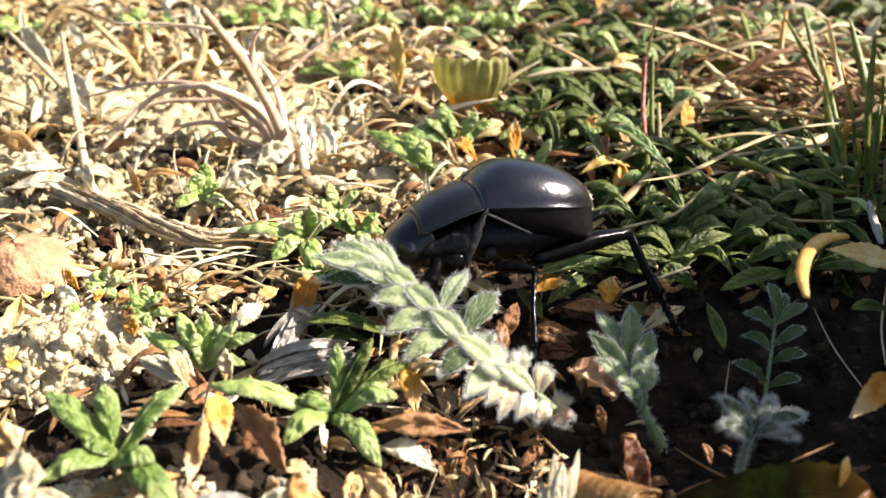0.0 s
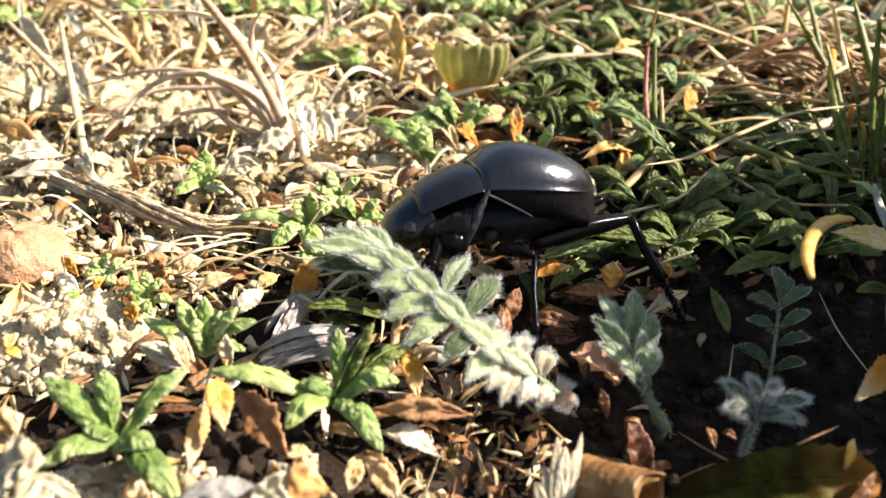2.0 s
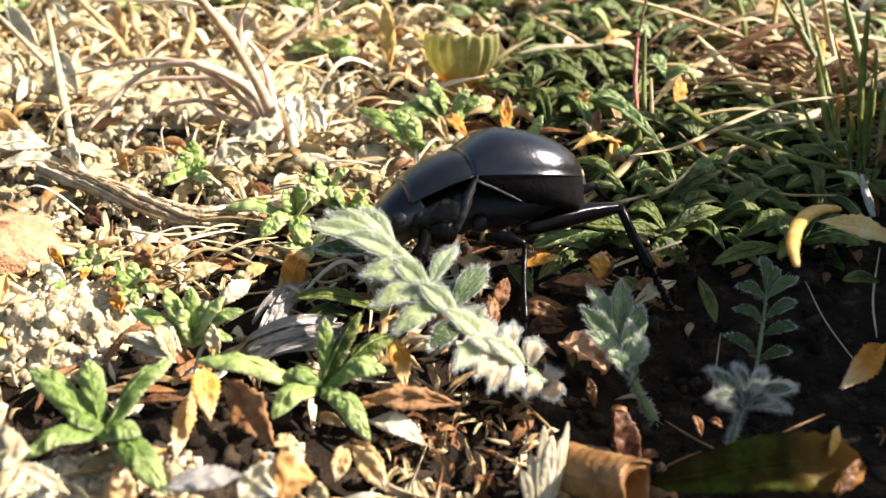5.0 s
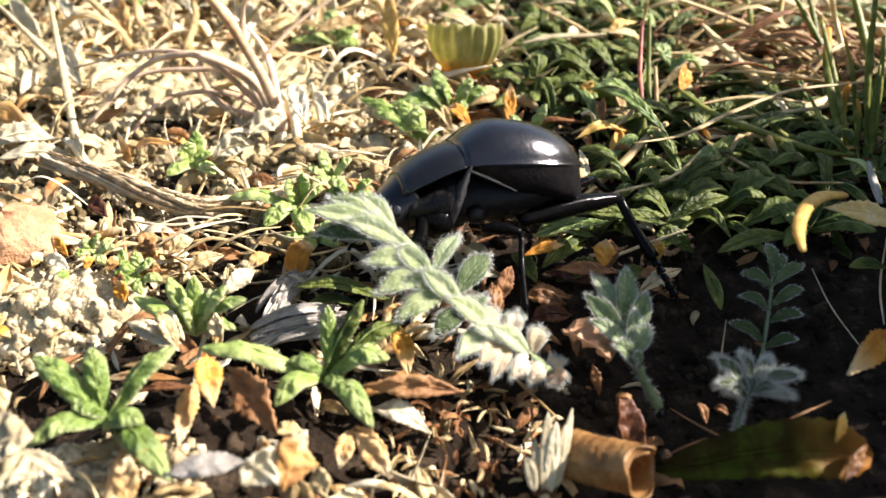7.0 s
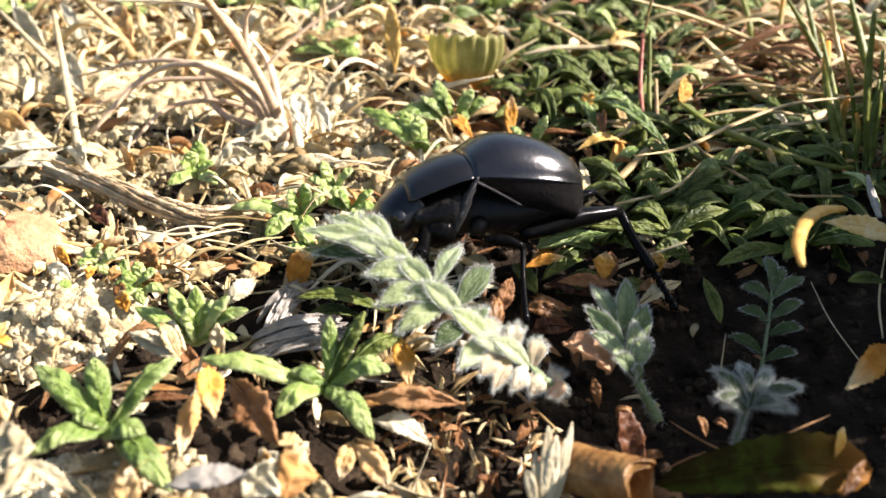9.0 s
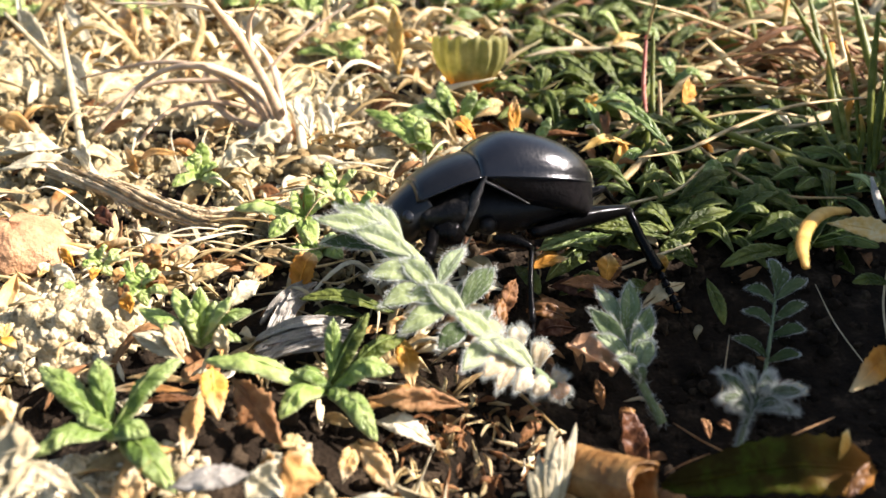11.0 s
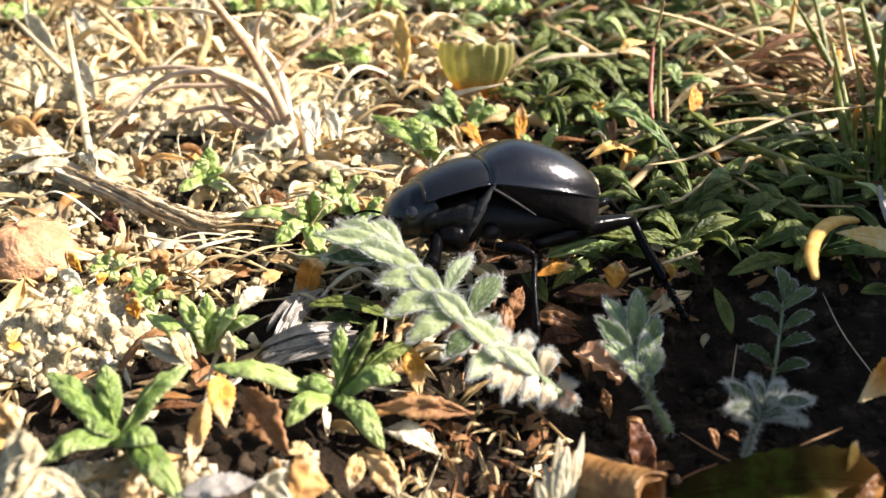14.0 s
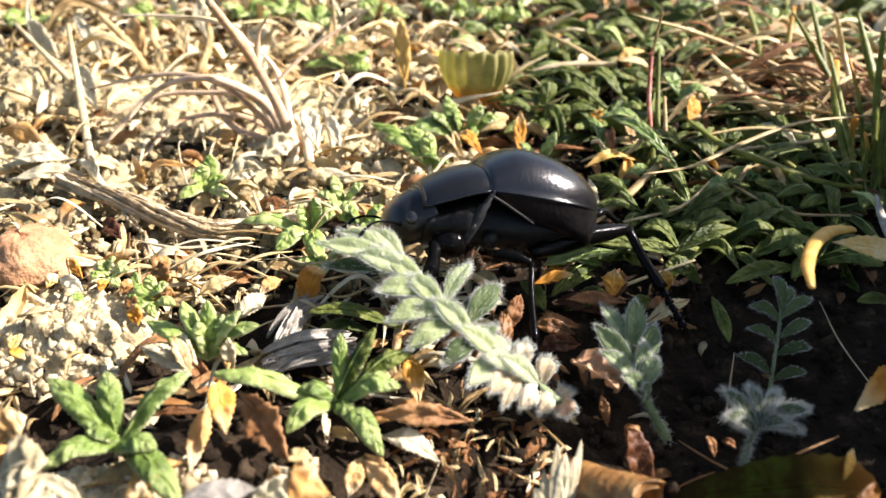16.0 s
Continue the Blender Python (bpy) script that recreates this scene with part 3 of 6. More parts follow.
scatter_litter("far_litter", "upright dry yellow leaf tufts behind the plants", 480, ((TAN, 0.45), (WHITE, 0.3), (STRAW, 0.25)), (5.0, 12.0), (0.6, 1.5), 14, area=(92, 165), keep=on_left, steep=1.1, lift=(0, 1.5), far_more=0.3, n=8, m=4)
rng0 = random.Random(5)
loose = []
while len(loose) < 4200:
    y = rng0.uniform(28, 140)
    x = rng0.uniform(-90, 90)
    if in_view(x, y):
        r = rng0.uniform(0.15, 0.55) * (1 + y / 140)
        loose.append((x, y, ground_z(x, y) + 0.2 * r, r))
scatter_crumbs("soil_crumbs", "loose brown soil crumbs, darkened for shade", [c for c in loose if c[0] > 0], SHADED_SOIL, 21)
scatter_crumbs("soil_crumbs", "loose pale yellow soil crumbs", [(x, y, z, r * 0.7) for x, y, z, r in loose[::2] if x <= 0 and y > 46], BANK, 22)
scatter_crumbs("soil_crumbs", "loose soil crumbs under the rosettes, darkened for shade", [c for c in loose if c[0] <= 0 and c[1] <= 46], SHADED_SOIL, 23)


def soil_sheet(name, label, cx, cy, rx, ry, rise, count, mat, coarse, fine, seed, grain=1.0, pits=()):
    """A crust of soil: a low mound with a ragged, crumbling surface whose rim dips under the ground."""
    verts = []
    for j in range(count + 1):
        for i in range(count + 1):
            u, w = 2 * i / count - 1, 2 * j / count - 1
            x, y = cx + rx * u, cy + ry * w
            d = min(1.0, u * u + w * w)
            p = Vector((x / grain, y / grain, seed))
            z = rise * (1 - d) - 1.2 * d * d
            z += coarse * (noise.noise(p / 1.9) + 0.8 * abs(noise.noise(p / 0.95)))
            z += fine * (1.2 - 2.4 * abs(noise.noise(p / 0.42 + Vector((9, 0, 0))))) + fine * 0.6 * noise.noise(p / 0.2)
            z -= sum(3.2 * math.exp(-((x - px) ** 2 + (y - py) ** 2) / d ** 2) for px, py, d in pits)
            shove = noise.noise_vector(p / 0.6) * fine * 0.7
            verts.append((x + shove.x, y + shove.y, ground_z(x, y) + z))
    n = count + 1
    faces = [(j * n + i, j * n + i + 1, (j + 1) * n + i + 1, (j + 1) * n + i) for j in range(count) for i in range(count)]
    return tagged(solid(name, verts, faces, mat), label, "soil", kind="stuff")


soil_sheet("soil_lump", "pale crusty crumbling lump of soil", -32.0, 48.6, 7.8, 6.4, 0.9, 190, CRUMB, 0.7, 0.12, 3, 1.8)
soil_sheet("soil_lump", "pale crust of soil before the rosette", -26.3, 31.5, 6.5, 3.2, 0.9, 110, CRUMB, 0.7, 0.42, 8)
soil_sheet("soil_bank", "dry pale yellow soil between the litter", -42, 98, 50, 34, 0.7, 210, BANK, 1.7, 0.55, 5, 2.0, SHADE_PITS)
scatter_crumbs("soil_lump", "loose crumbs on the crusty lump of soil", lump_spots(-32, 48.8, 7.0, 6.0, 1100, (0.12, 0.6), 31, 0.8), CRUMB, 32, 0.5)
scatter_crumbs("soil_lump", "pale crusty soil crumbs before the rosette", lump_spots(-22, 31.5, 7, 2.6, 400, (0.15, 0.45), 33, 1.0), CRUMB, 34)
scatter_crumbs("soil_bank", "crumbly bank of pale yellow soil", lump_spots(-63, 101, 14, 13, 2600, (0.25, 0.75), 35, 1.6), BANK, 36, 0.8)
scatter_crumbs("soil_lump", "low crumbled soil behind the small plants", lump_spots(-12, 88, 16, 10, 260, (0.5, 1.3), 37), CRUMB, 38)


rng0 = random.Random(61)
clods = []
while len(clods) < 1100:
    x, y = rng0.uniform(-62, -6), rng0.uniform(54, 104)
    if in_view(x, y, 2) and noise.noise(Vector((x * 0.12, y * 0.12, 4))) > -0.12:
        r = rng0.uniform(0.18, 0.6) * (1.8 if rng0.random() < 0.1 else 1)
        clods.append((x, y, ground_z(x, y) + 0.9 + rng0.uniform(-0.3, 0.6) * r, r))
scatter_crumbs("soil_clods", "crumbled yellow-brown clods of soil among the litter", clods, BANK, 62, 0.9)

# ---- rosettes in front ----
rosette("green rosette with crinkled toothed leaves in dry litter", (-22.3, 34.1, 3.0), [
    (-27.9, 37.5, 6.0, 1.2, 1.0), (-23.5, 37.3, 7.0, 0.9, 0.9), (-18.1, 37.8, 6.5, 1.2, 1.0), (-26.3, 31.4, 4.0, 1.4, 0.95), (-18.9, 32.4, 5.0, 1.0, 0.95), (-16.7, 29.3, 3.2, 1.6, 1.1), (-24.0, 33.6, 5.0, 0.8, 0.8)], GREEN, 1.75)
rosette("green rosette with long pale-tipped toothed leaves", (-8.4, 38.7, 2.4), [
    (-17.1, 39.0, 5.2, 1.3, 1.0, PALE), (-3.7, 38.5, 4.6, 1.6, 1.05), (-5.6, 41.5, 7.5, 0.5, 0.8, DEEP), (-8.2, 41.6, 7.0, 0.5, 0.7), (-11.3, 35.0, 3.6, 1.5, 1.0, PALE), (-4.7, 34.3, 2.2, 1.6, 1.0), (-10.9, 38.7, 4.2, 1.0, 0.8), (-2.9, 42.0, 5.0, 1.2, 0.9, DEEP), (-6.8, 36.6, 3.0, 1, 0.8)], GREEN, 1.75)
rosette("small pale green plant with upright leaves", (-19.2, 43.5, 2.4), [
    (-24.1, 45.5, 4.5, 0.8, 0.9), (-21.0, 45.6, 6.5, 0.6, 0.85), (-18.8, 45.2, 7.0, 0.4, 0.8), (-16.2, 44.5, 6.5, 0.6, 0.85), (-14.8, 44.1, 5.5, 0.9, 0.8, GREEN), (-21.9, 43.5, 4.5, 0.8, 0.9), (-22.4, 43.9, 5.0, 0.6, 0.7), (-17.6, 44.7, 6.0, 0.4, 0.8, GREEN), (-15.7, 43.0, 3.5, 1.0, 0.8, GREEN), (-19.3, 43.7, 6.0, 0.4, 0.8)], PALE, 1.6)

rosette("clump of tiny yellow-green leaves on the soil lump", (-25.7, 50.3, 2.6), [(-26.9, 50.5, 4.4, 0.5, 0.9), (-25.8, 51.1, 5.0, 0.4, 0.9), (-24.1, 50.6, 4.4, 0.5, 0.9), (-26.1, 48.3, 3.4, 0.6, 0.9), (-23.0, 48.8, 3.6, 0.6, 0.9), (-24.6, 48.0, 2.8, 0.6, 0.9), (-27.3, 49.6, 3.6, 0.6, 0.8), (-24.3, 49.4, 4.6, 0.4, 0.8)], PALE, 1.2)
rosette("clump of tiny yellow-green leaves on the soil lump", (-30.7, 53.9, 2.6), [(-31.4, 54.1, 4.2, 0.4, 0.9), (-29.9, 54.2, 4.6, 0.4, 0.9), (-28.5, 53.4, 3.8, 0.5, 0.9), (-31.6, 52.6, 3.4, 0.5, 0.9), (-29.1, 52.2, 2.8, 0.5, 0.9)], PALE, 1.1)

# ---- small plants farther back ----
rosette("tiny pale green seedling among dry leaves", (-27.4, 73.3, 0.6), [(-27.1, 75.0, 4.2, 0.3, 0.9), (-29.3, 69.6, 1.6, 0.8, 0.9), (-24.3, 70.1, 1.4, 0.9, 0.9), (-28.8, 72.7, 2.6, 0.8, 0.8), (-24.9, 72.1, 2.8, 0.6, 0.8), (-27.8, 73.7, 3.5, 0.4, 0.8)], PALE, 2.0)
rosette("tiny pale green seedling among dry leaves", (-14.6, 64.4, 0.8), [(-21.4, 64.4, 2.0, 1.2, 1.0), (-13.8, 65.1, 4.4, 0.4, 0.9), (-15.3, 64.6, 4.0, 0.4, 0.9), (-17.1, 60.0, 1.4, 1.0, 1.0), (-11.8, 64.5, 3.0, 0.8, 0.9), (-12.8, 58.6, 1.0, 1.3, 1.0), (-16.7, 60.8, 1.8, 1, 0.9)], PALE, 2.1)
rosette("tiny pale green seedling among dry leaves", (-9.4, 65.9, 0.8), [(-7.1, 66.0, 3.0, 0.6, 0.8), (-11.7, 65.2, 2.0, 0.8, 0.8), (-10.5, 65.3, 3.4, 0.5, 0.8), (-6.6, 64.6, 1.6, 0.8, 0.8), (-8.1, 63.1, 1.0, 0.8, 0.8)], PALE, 2.0)
rosette("tiny pale green seedling among dry leaves", (-11.8, 70.1, 0.8), [(-14.4, 69.7, 2.2, 0.6, 0.9), (-12.9, 70.9, 3.8, 0.4, 0.9), (-9.6, 70.5, 3.0, 0.6, 0.9), (-10.5, 66.5, 1.2, 0.8, 0.9), (-13.5, 67.3, 1.4, 0.7, 0.8)], PALE, 1.9)
rosette("tiny pale green seedling among dry leaves", (-12.0, 58.5, 0.8), [(-14.6, 57.2, 2.0, 0.7, 0.9), (-13.3, 58.1, 3.6, 0.4, 0.9), (-10.4, 57.8, 3.4, 0.5, 0.9), (-9.6, 56.7, 1.4, 0.7, 0.9), (-12.6, 55.6, 1.2, 0.7, 0.8)], PALE, 1.8)
rosette("green rosette of ribbed arching leaves", (-2.1, 78.6, 0.6), [(-10.0, 84.6, 3.6, 1.4, 0.9), (-8.2, 81.8, 3.0, 1.4, 0.9), (-5.1, 82.2, 4.4, 0.9, 0.9), (-3.0, 80.3, 4.6, 0.6, 0.9), (-0.5, 77.4, 2.0, 0.8, 0.7), (-2.5, 77.1, 3.0, 0.8, 0.9)], PALE, 2.2)
rosette("green rosette of ribbed arching leaves", (1.3, 86.6, 0.4), [(-4.8, 86.6, 3.0, 1.2, 0.9), (-6.5, 85.0, 2.4, 1.4, 0.9), (-0.9, 89.6, 5.2, 0.6, 0.9), (-2.9, 86.6, 4.2, 0.9, 0.9), (3.8, 87.8, 4.6, 1.2, 0.9), (6.3, 88.8, 2.5, 1.6, 0.9), (3.2, 85.3, 1.8, 1.2, 0.9), (0.4, 86.9, 4.6, 0.6, 0.9, PALE)], GREEN, 2.4)
rosette("pair of small upright green leaves", (10.1, 80.1, 0.6), [(12.1, 80.4, 4.6, 0.4, 0.9), (7.9, 80.3, 3.2, 0.5, 0.7), (10.9, 79.1, 2.0, 0.6, 0.8)], GREEN, 2.2)


def green_patch(label, spots, mat, width, seed, reach, group):
    rng = random.Random(seed)
    for x, y, z in spots:
        leaves = []
        turn = rng.uniform(0, 6.28)
        for k in range(rng.randint(6, 9)):
            a = turn + k * 2.4 + rng.uniform(-0.4, 0.4)
            d = rng.uniform(*reach)
            leaves.append((x + d * math.cos(a), y + d * math.sin(a), z + rng.uniform(0.6, 3.6), rng.uniform(0.8, 2.2), rng.uniform(0.75, 1.1)))
        rosette(label, (x, y, z), leaves, mat, width, group=group)


green_patch("dark green rosette with arching crinkled leaves", [(12.1, 92.9, 0.0), (17.6, 102.6, 0.0), (15.8, 116.5, 0.0), (20.1, 91.2, 0.0), (24.4, 106.9, 0.0), (30.1, 100.6, 0.0), (36.3, 117.8, 0.0), (32.8, 124.6, 0.0), (23.5, 126.0, 0.0), (48.0, 124.6, 0.0)], DEEP, 1.9, 41, (5.0, 8.5), "dark green rosettes")
green_patch("dark green rosette with arching crinkled leaves", [(20.5, 69.7, 0.0), (25.8, 70.2, 0.0), (31.3, 72.1, 0.0), (37.3, 78.6, 0.0), (43.3, 83.8, 0.0), (27.4, 64.6, -1.0), (33.1, 65.6, -1.0), (41.1, 70.8, 0.0), (26.7, 81.5, 0.0), (32.6, 83.0, 0.0), (36.5, 62.5, -1.0), (46.0, 72.1, 0.0), (40.5, 91.2, 0.0), (47.4, 84.6, 0.0)], DEEP, 1.6, 42, (4.5, 8.0), "dark green rosettes")
green_patch("yellowish green leaf tuft among dry grass", [(-16.4, 111.6, 0.0), (-24.4, 133.0, 0.0), (-31.1, 136.9, 0.0), (-53.1, 132.1, 0.0), (-13.1, 135.2, 0.0), (-37.1, 136.2, 0.0), (8.6, 133.6, 0.0), (-74.2, 130.5, 0.0), (55.7, 130.5, 0.0), (65.8, 133.6, 0.0), (-0.4, 136.9, 0.0)], PALE, 2.6, 43, (3.5, 6.5), "far leaf tufts")
rosette("dark green leaves lying under the beetle", (15.3, 60.9, 0.0), [(9.0, 57.2, 2.0, 1.0, 0.9), (20.8, 59.0, 3.0, 1.2, 0.9), (11.3, 57.7, 2.6, 0.8, 0.8), (17.2, 58.8, 3.5, 0.8, 0.9), (9.0, 54.3, 0.6, 1.2, 0.8), (18.4, 57.9, 1.5, 1, 0.8)], DEEP, 2.0)

# ---- single leaves ----
def fallen(label, base, tip, rise, width, mat, **how):
    spec = dict(fold=0.3, teeth=0.12, thick=0.22, n=22, m=8, crinkle=0.16, seed=round(base[0] * 1.7 + base[1] * 0.9, 2))
    if mat not in (GREEN, DEEP, PALE, SHADED_BIGLEAF):
        # dead leaves are warped, drawn to a point and frayed
        spec.update(ragged=0.15, crinkle=0.24, blunt=1.05, teeth=0.16, wide_at=0.45, twist=30 * math.sin(base[0] * 3.1))
    spec.update(how)
    return single_leaf(label, arch(base, tip, rise), width, mat, **spec)


fallen("bright orange dying leaf hanging from the rosette", (-16.1, 37.4, 6.0), (-14.8, 33.6, 5.0), 0.6, 1.9, ORANGE, up=(0.6, -0.8, 0.6))
fallen("tan dead leaf hanging to the soil", (-16.9, 37.0, 4.2), (-17.1, 32.0, 3.0), 0.5, 1.4, AMBER, up=(0.3, -1, 0.6))
fallen("large brown dead leaf with toothed edges", (-15.1, 38.4, 4.0), (-10.9, 33.6, 2.4), 0.5, 2.6, BROWN, up=(-0.2, -1, 0.8), teeth=0.2)
fallen("brown dead leaf under the orange one", (-16.6, 35.5, 1.5), (-15.0, 34.7, 0.6), 0.4, 1.5, BROWN)
fallen("bright orange leaf beside the woolly stem", (-3.6, 43.8, 3.4), (-2.4, 39.0, 2.2), 0.5, 1.7, ORANGE, up=(0.6, -1, 0.5))
fallen("wide tan dead leaf with toothed rim", (-6.3, 38.3, 1.0), (0.3, 40.0, 0.2), 1.0, 2.0, AMBER)
fallen("white bleached dead leaf with pointed tip", (-5.3, 37.5, 0.6), (-0.9, 36.1, -0.6), 1.0, 1.7, WHITE)
fallen("tan dead leaf pointing down", (-6.2, 34.9, 1.4), (-7.0, 32.5, 0.2), 0.5, 1.2, AMBER, up=(0, -1, 0.6))
fallen("tan dead leaf pointing down", (-6.0, 35.0, 1.6), (-3.4, 32.2, -0.4), 0.8, 1.5, AMBER, up=(0, -1, 0.7))
fallen("tan dead leaf lying on the soil", (-9.3, 34.3, 1.0), (-11.8, 34.6, 1.2), 0.6, 1.5, TAN)
fallen("pale tan dead leaf sticking up", (-10.7, 32.1, 0.8), (-9.0, 33.8, 2.6), 0.3, 1.9, AMBER, up=(0, -1, 0.5))
fallen("pale tan dead leaf sticking up", (-9.9, 31.8, 0.6), (-11.9, 33.5, 2.0), 0.3, 1.4, WHITE, up=(0, -1, 0.5))
fallen("brown dead leaf at the soil lump", (-20.0, 30.1, 2.0), (-20.0, 31.6, 3.0), 0.2, 1.6, BROWN, up=(0, -1, 0.4))
fallen("white pointed stipule leaf", (-19.7, 41.8, 3.0), (-23.7, 42.7, 4.4), 0.5, 1.4, WHITE)
fallen("tan stipule leaf sticking up", (-19.6, 41.1, 3.0), (-21.1, 42.8, 5.4), 0.4, 1.2, TAN, up=(0.6, -1, 0.4))
fallen("tan upright withered leaf", (-16.7, 41.6, 2.5), (-16.9, 42.9, 5.2), 0.3, 1.2, TAN, up=(0, -1, 0.4))
fallen("round orange dead leaf", (-13.3, 52.8, 0.4), (-12.1, 55.6, 2.6), 0.8, 2.2, ORANGE, up=(-0.3, -1, 0.4), blunt=0.5)
fallen("dark green leaf lying flat", (-4.5, 49.3, 1.0), (-12.4, 49.9, 2.0), 0.9, 1.8, DEEP)
fallen("dark green leaf lying flat", (-6.9, 49.1, 0.6), (-11.4, 48.7, 1.0), 0.7, 1.4, DEEP)
fallen("orange brown upright leaf", (8.1, 82.4, 0.6), (8.4, 86.9, 4.4), 0.2, 1.6, ORANGE, up=(0, -1, 0.3))
fallen("orange leaf bent over the litter", (23.0, 79.3, 1.0), (15.0, 78.7, 1.6), 1.2, 1.4, ORANGE)
def green_leaf_at(base, tip, rise, wide, mat):
    fallen("long pointed green leaf with pale toothed rim", base, tip, rise, wide, mat, group="pointed green leaves", teeth=0.16, thick=0.28, n=20, m=8, fold=0.25, blunt=0.9)


green_leaf_at((24.5, 84.1, 2.5), (18.0, 85.7, 4.0), 1.6, 2.3, GREEN)
green_leaf_at((28.7, 91.0, 4.0), (33.0, 90.5, 4.2), 1.8, 2.4, GREEN)
green_leaf_at((28.6, 79.8, 2.0), (21.1, 80.3, 4.0), 1.2, 2.2, DEEP)
green_leaf_at((29.9, 94.1, 3.5), (28.4, 97.0, 5.5), 0.6, 2.2, GREEN)
green_leaf_at((30.0, 68.6, 1.0), (26.6, 69.6, 3.5), 1.6, 2.4, GREEN)
green_leaf_at((27.8, 71.1, 2.0), (31.3, 71.0, 2.4), 1.4, 2.2, DEEP)
green_leaf_at((22.5, 63.3, 0.5), (29.2, 65.5, 1.5), 1.8, 2.6, DEEP)
green_leaf_at((22.9, 62.0, 0.0), (18.7, 63.6, 2.0), 1.6, 2.4, DEEP)
green_leaf_at((27.7, 63.1, 0.0), (34.2, 67.2, 2.5), 1.6, 2.6, DEEP)
green_leaf_at((28.7, 61.0, 0.0), (36.3, 62.6, 1.0), 1.6, 2.8, DEEP)
green_leaf_at((32.7, 76.5, 1.5), (41.7, 79.3, 3.0), 1.4, 2.2, DEEP)
green_leaf_at((31.3, 81.3, 2.0), (27.3, 82.8, 4.2), 1.2, 2.0, DEEP)
green_leaf_at((20.5, 92.9, 2.0), (13.7, 95.3, 3.0), 2.0, 2.4, DEEP)
green_leaf_at((20.3, 91.4, 1.5), (13.8, 89.4, 2.0), 1.6, 2.3, DEEP)
green_leaf_at((23.3, 95.8, 2.0), (18.4, 99.9, 4.0), 1.8, 2.4, DEEP)
green_leaf_at((20.1, 99.8, 2.0), (13.1, 101.2, 3.5), 1.6, 2.4, DEEP)
green_leaf_at((39.6, 111.5, 4.0), (32.3, 105.6, 3.5), 1.6, 2.4, DEEP)
green_leaf_at((26.4, 113.1, 3.0), (22.9, 114.5, 6.0), 1.0, 2.4, PALE)
green_leaf_at((27.4, 110.2, 4.0), (30.7, 106.3, 4.5), 1.2, 2.2, GREEN)
green_leaf_at((38.9, 112.5, 4.5), (41.7, 111.1, 7.5), 0.8, 2.0, PALE)
def shade_leaf_at(base, tip, rise, wide, mat, look_of):
    fallen(look_of, base, tip, rise, wide, mat, up=(0, -0.5, 1), teeth=0.14, n=18, m=8)


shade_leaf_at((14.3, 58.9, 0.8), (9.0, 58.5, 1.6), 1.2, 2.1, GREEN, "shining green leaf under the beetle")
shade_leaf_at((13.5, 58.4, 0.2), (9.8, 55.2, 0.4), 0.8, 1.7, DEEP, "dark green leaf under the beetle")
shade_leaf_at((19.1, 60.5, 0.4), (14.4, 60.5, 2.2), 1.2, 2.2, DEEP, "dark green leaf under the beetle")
# brown leaves given dark green and russet; the beetle's shade is in these colours
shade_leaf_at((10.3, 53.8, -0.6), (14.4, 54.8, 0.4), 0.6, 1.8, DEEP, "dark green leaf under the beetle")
shade_leaf_at((13.4, 53.6, -0.8), (9.3, 54.0, 0.2), 0.6, 1.5, SHADED_RUSSET, "brown dead leaf in the shade of the beetle")
shade_leaf_at((11.1, 49.5, -1.0), (7.4, 48.1, -0.4), 0.6, 1.9, SHADED_RUSSET, "brown dead leaf in the shade of the beetle")
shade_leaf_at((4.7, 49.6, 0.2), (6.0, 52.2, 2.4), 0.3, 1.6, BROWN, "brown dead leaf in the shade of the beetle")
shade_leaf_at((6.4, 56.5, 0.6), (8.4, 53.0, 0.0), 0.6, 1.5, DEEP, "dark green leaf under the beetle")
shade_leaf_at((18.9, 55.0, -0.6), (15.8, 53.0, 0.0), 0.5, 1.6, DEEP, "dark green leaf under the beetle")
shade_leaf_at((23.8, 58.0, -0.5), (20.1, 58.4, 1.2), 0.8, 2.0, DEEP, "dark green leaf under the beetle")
shade_leaf_at((21.1, 54.3, -1.0), (17.5, 53.4, 0.2), 0.5, 1.8, BROWN, "brown dead leaf in the shade of the beetle")
fallen("ochre dead leaf lying behind the beetle", (21.9, 78.9, 1.5), (15.1, 76.5, 2.0), 1.4, 1.5, YELLOW)
fallen("ochre dead leaf among the green leaves", (27.9, 106.8, 5.0), (23.3, 104.0, 4.5), 0.8, 1.6, YELLOW)
fallen("pale dead leaf scrap behind the beetle", (18.8, 81.8, 1.0), (16.5, 81.6, 2.8), 0.6, 1.6, WHITE)
fallen("orange leaf among green leaves", (17.6, 86.0, 2.0), (18.7, 89.7, 3.4), 0.6, 1.6, ORANGE)
fallen("orange leaf among green leaves", (3.5, 81.8, 1.0), (0.6, 84.3, 2.4), 0.8, 1.8, ORANGE)
fallen("small orange leaf in the shade", (20.0, 55.9, 0.2), (19.6, 57.0, 1.8), 0.2, 1.4, ORANGE, up=(0, -1, 0.4))
fallen("brown orange leaf in the shade", (15.2, 55.2, -0.4), (15.6, 57.3, 1.6), 0.3, 1.8, BROWN, up=(0, -1, 0.4))
# orange leaf coloured brown, its shade put into the colour
fallen("orange toothed leaf browned for the shade", (11.3, 51.3, -0.4), (6.9, 50.3, 0.4), 0.5, 1.6, BROWN)
fallen("yellow brown leaf below the beetle", (11.8, 57.5, 0.6), (7.8, 55.8, 1.2), 0.6, 1.6, ORANGE)
fallen("brown leaf upright at the woolly stem", (4.5, 47.2, 0.4), (4.1, 49.2, 3.0), 0.2, 1.6, BROWN, up=(0, -1, 0.4))
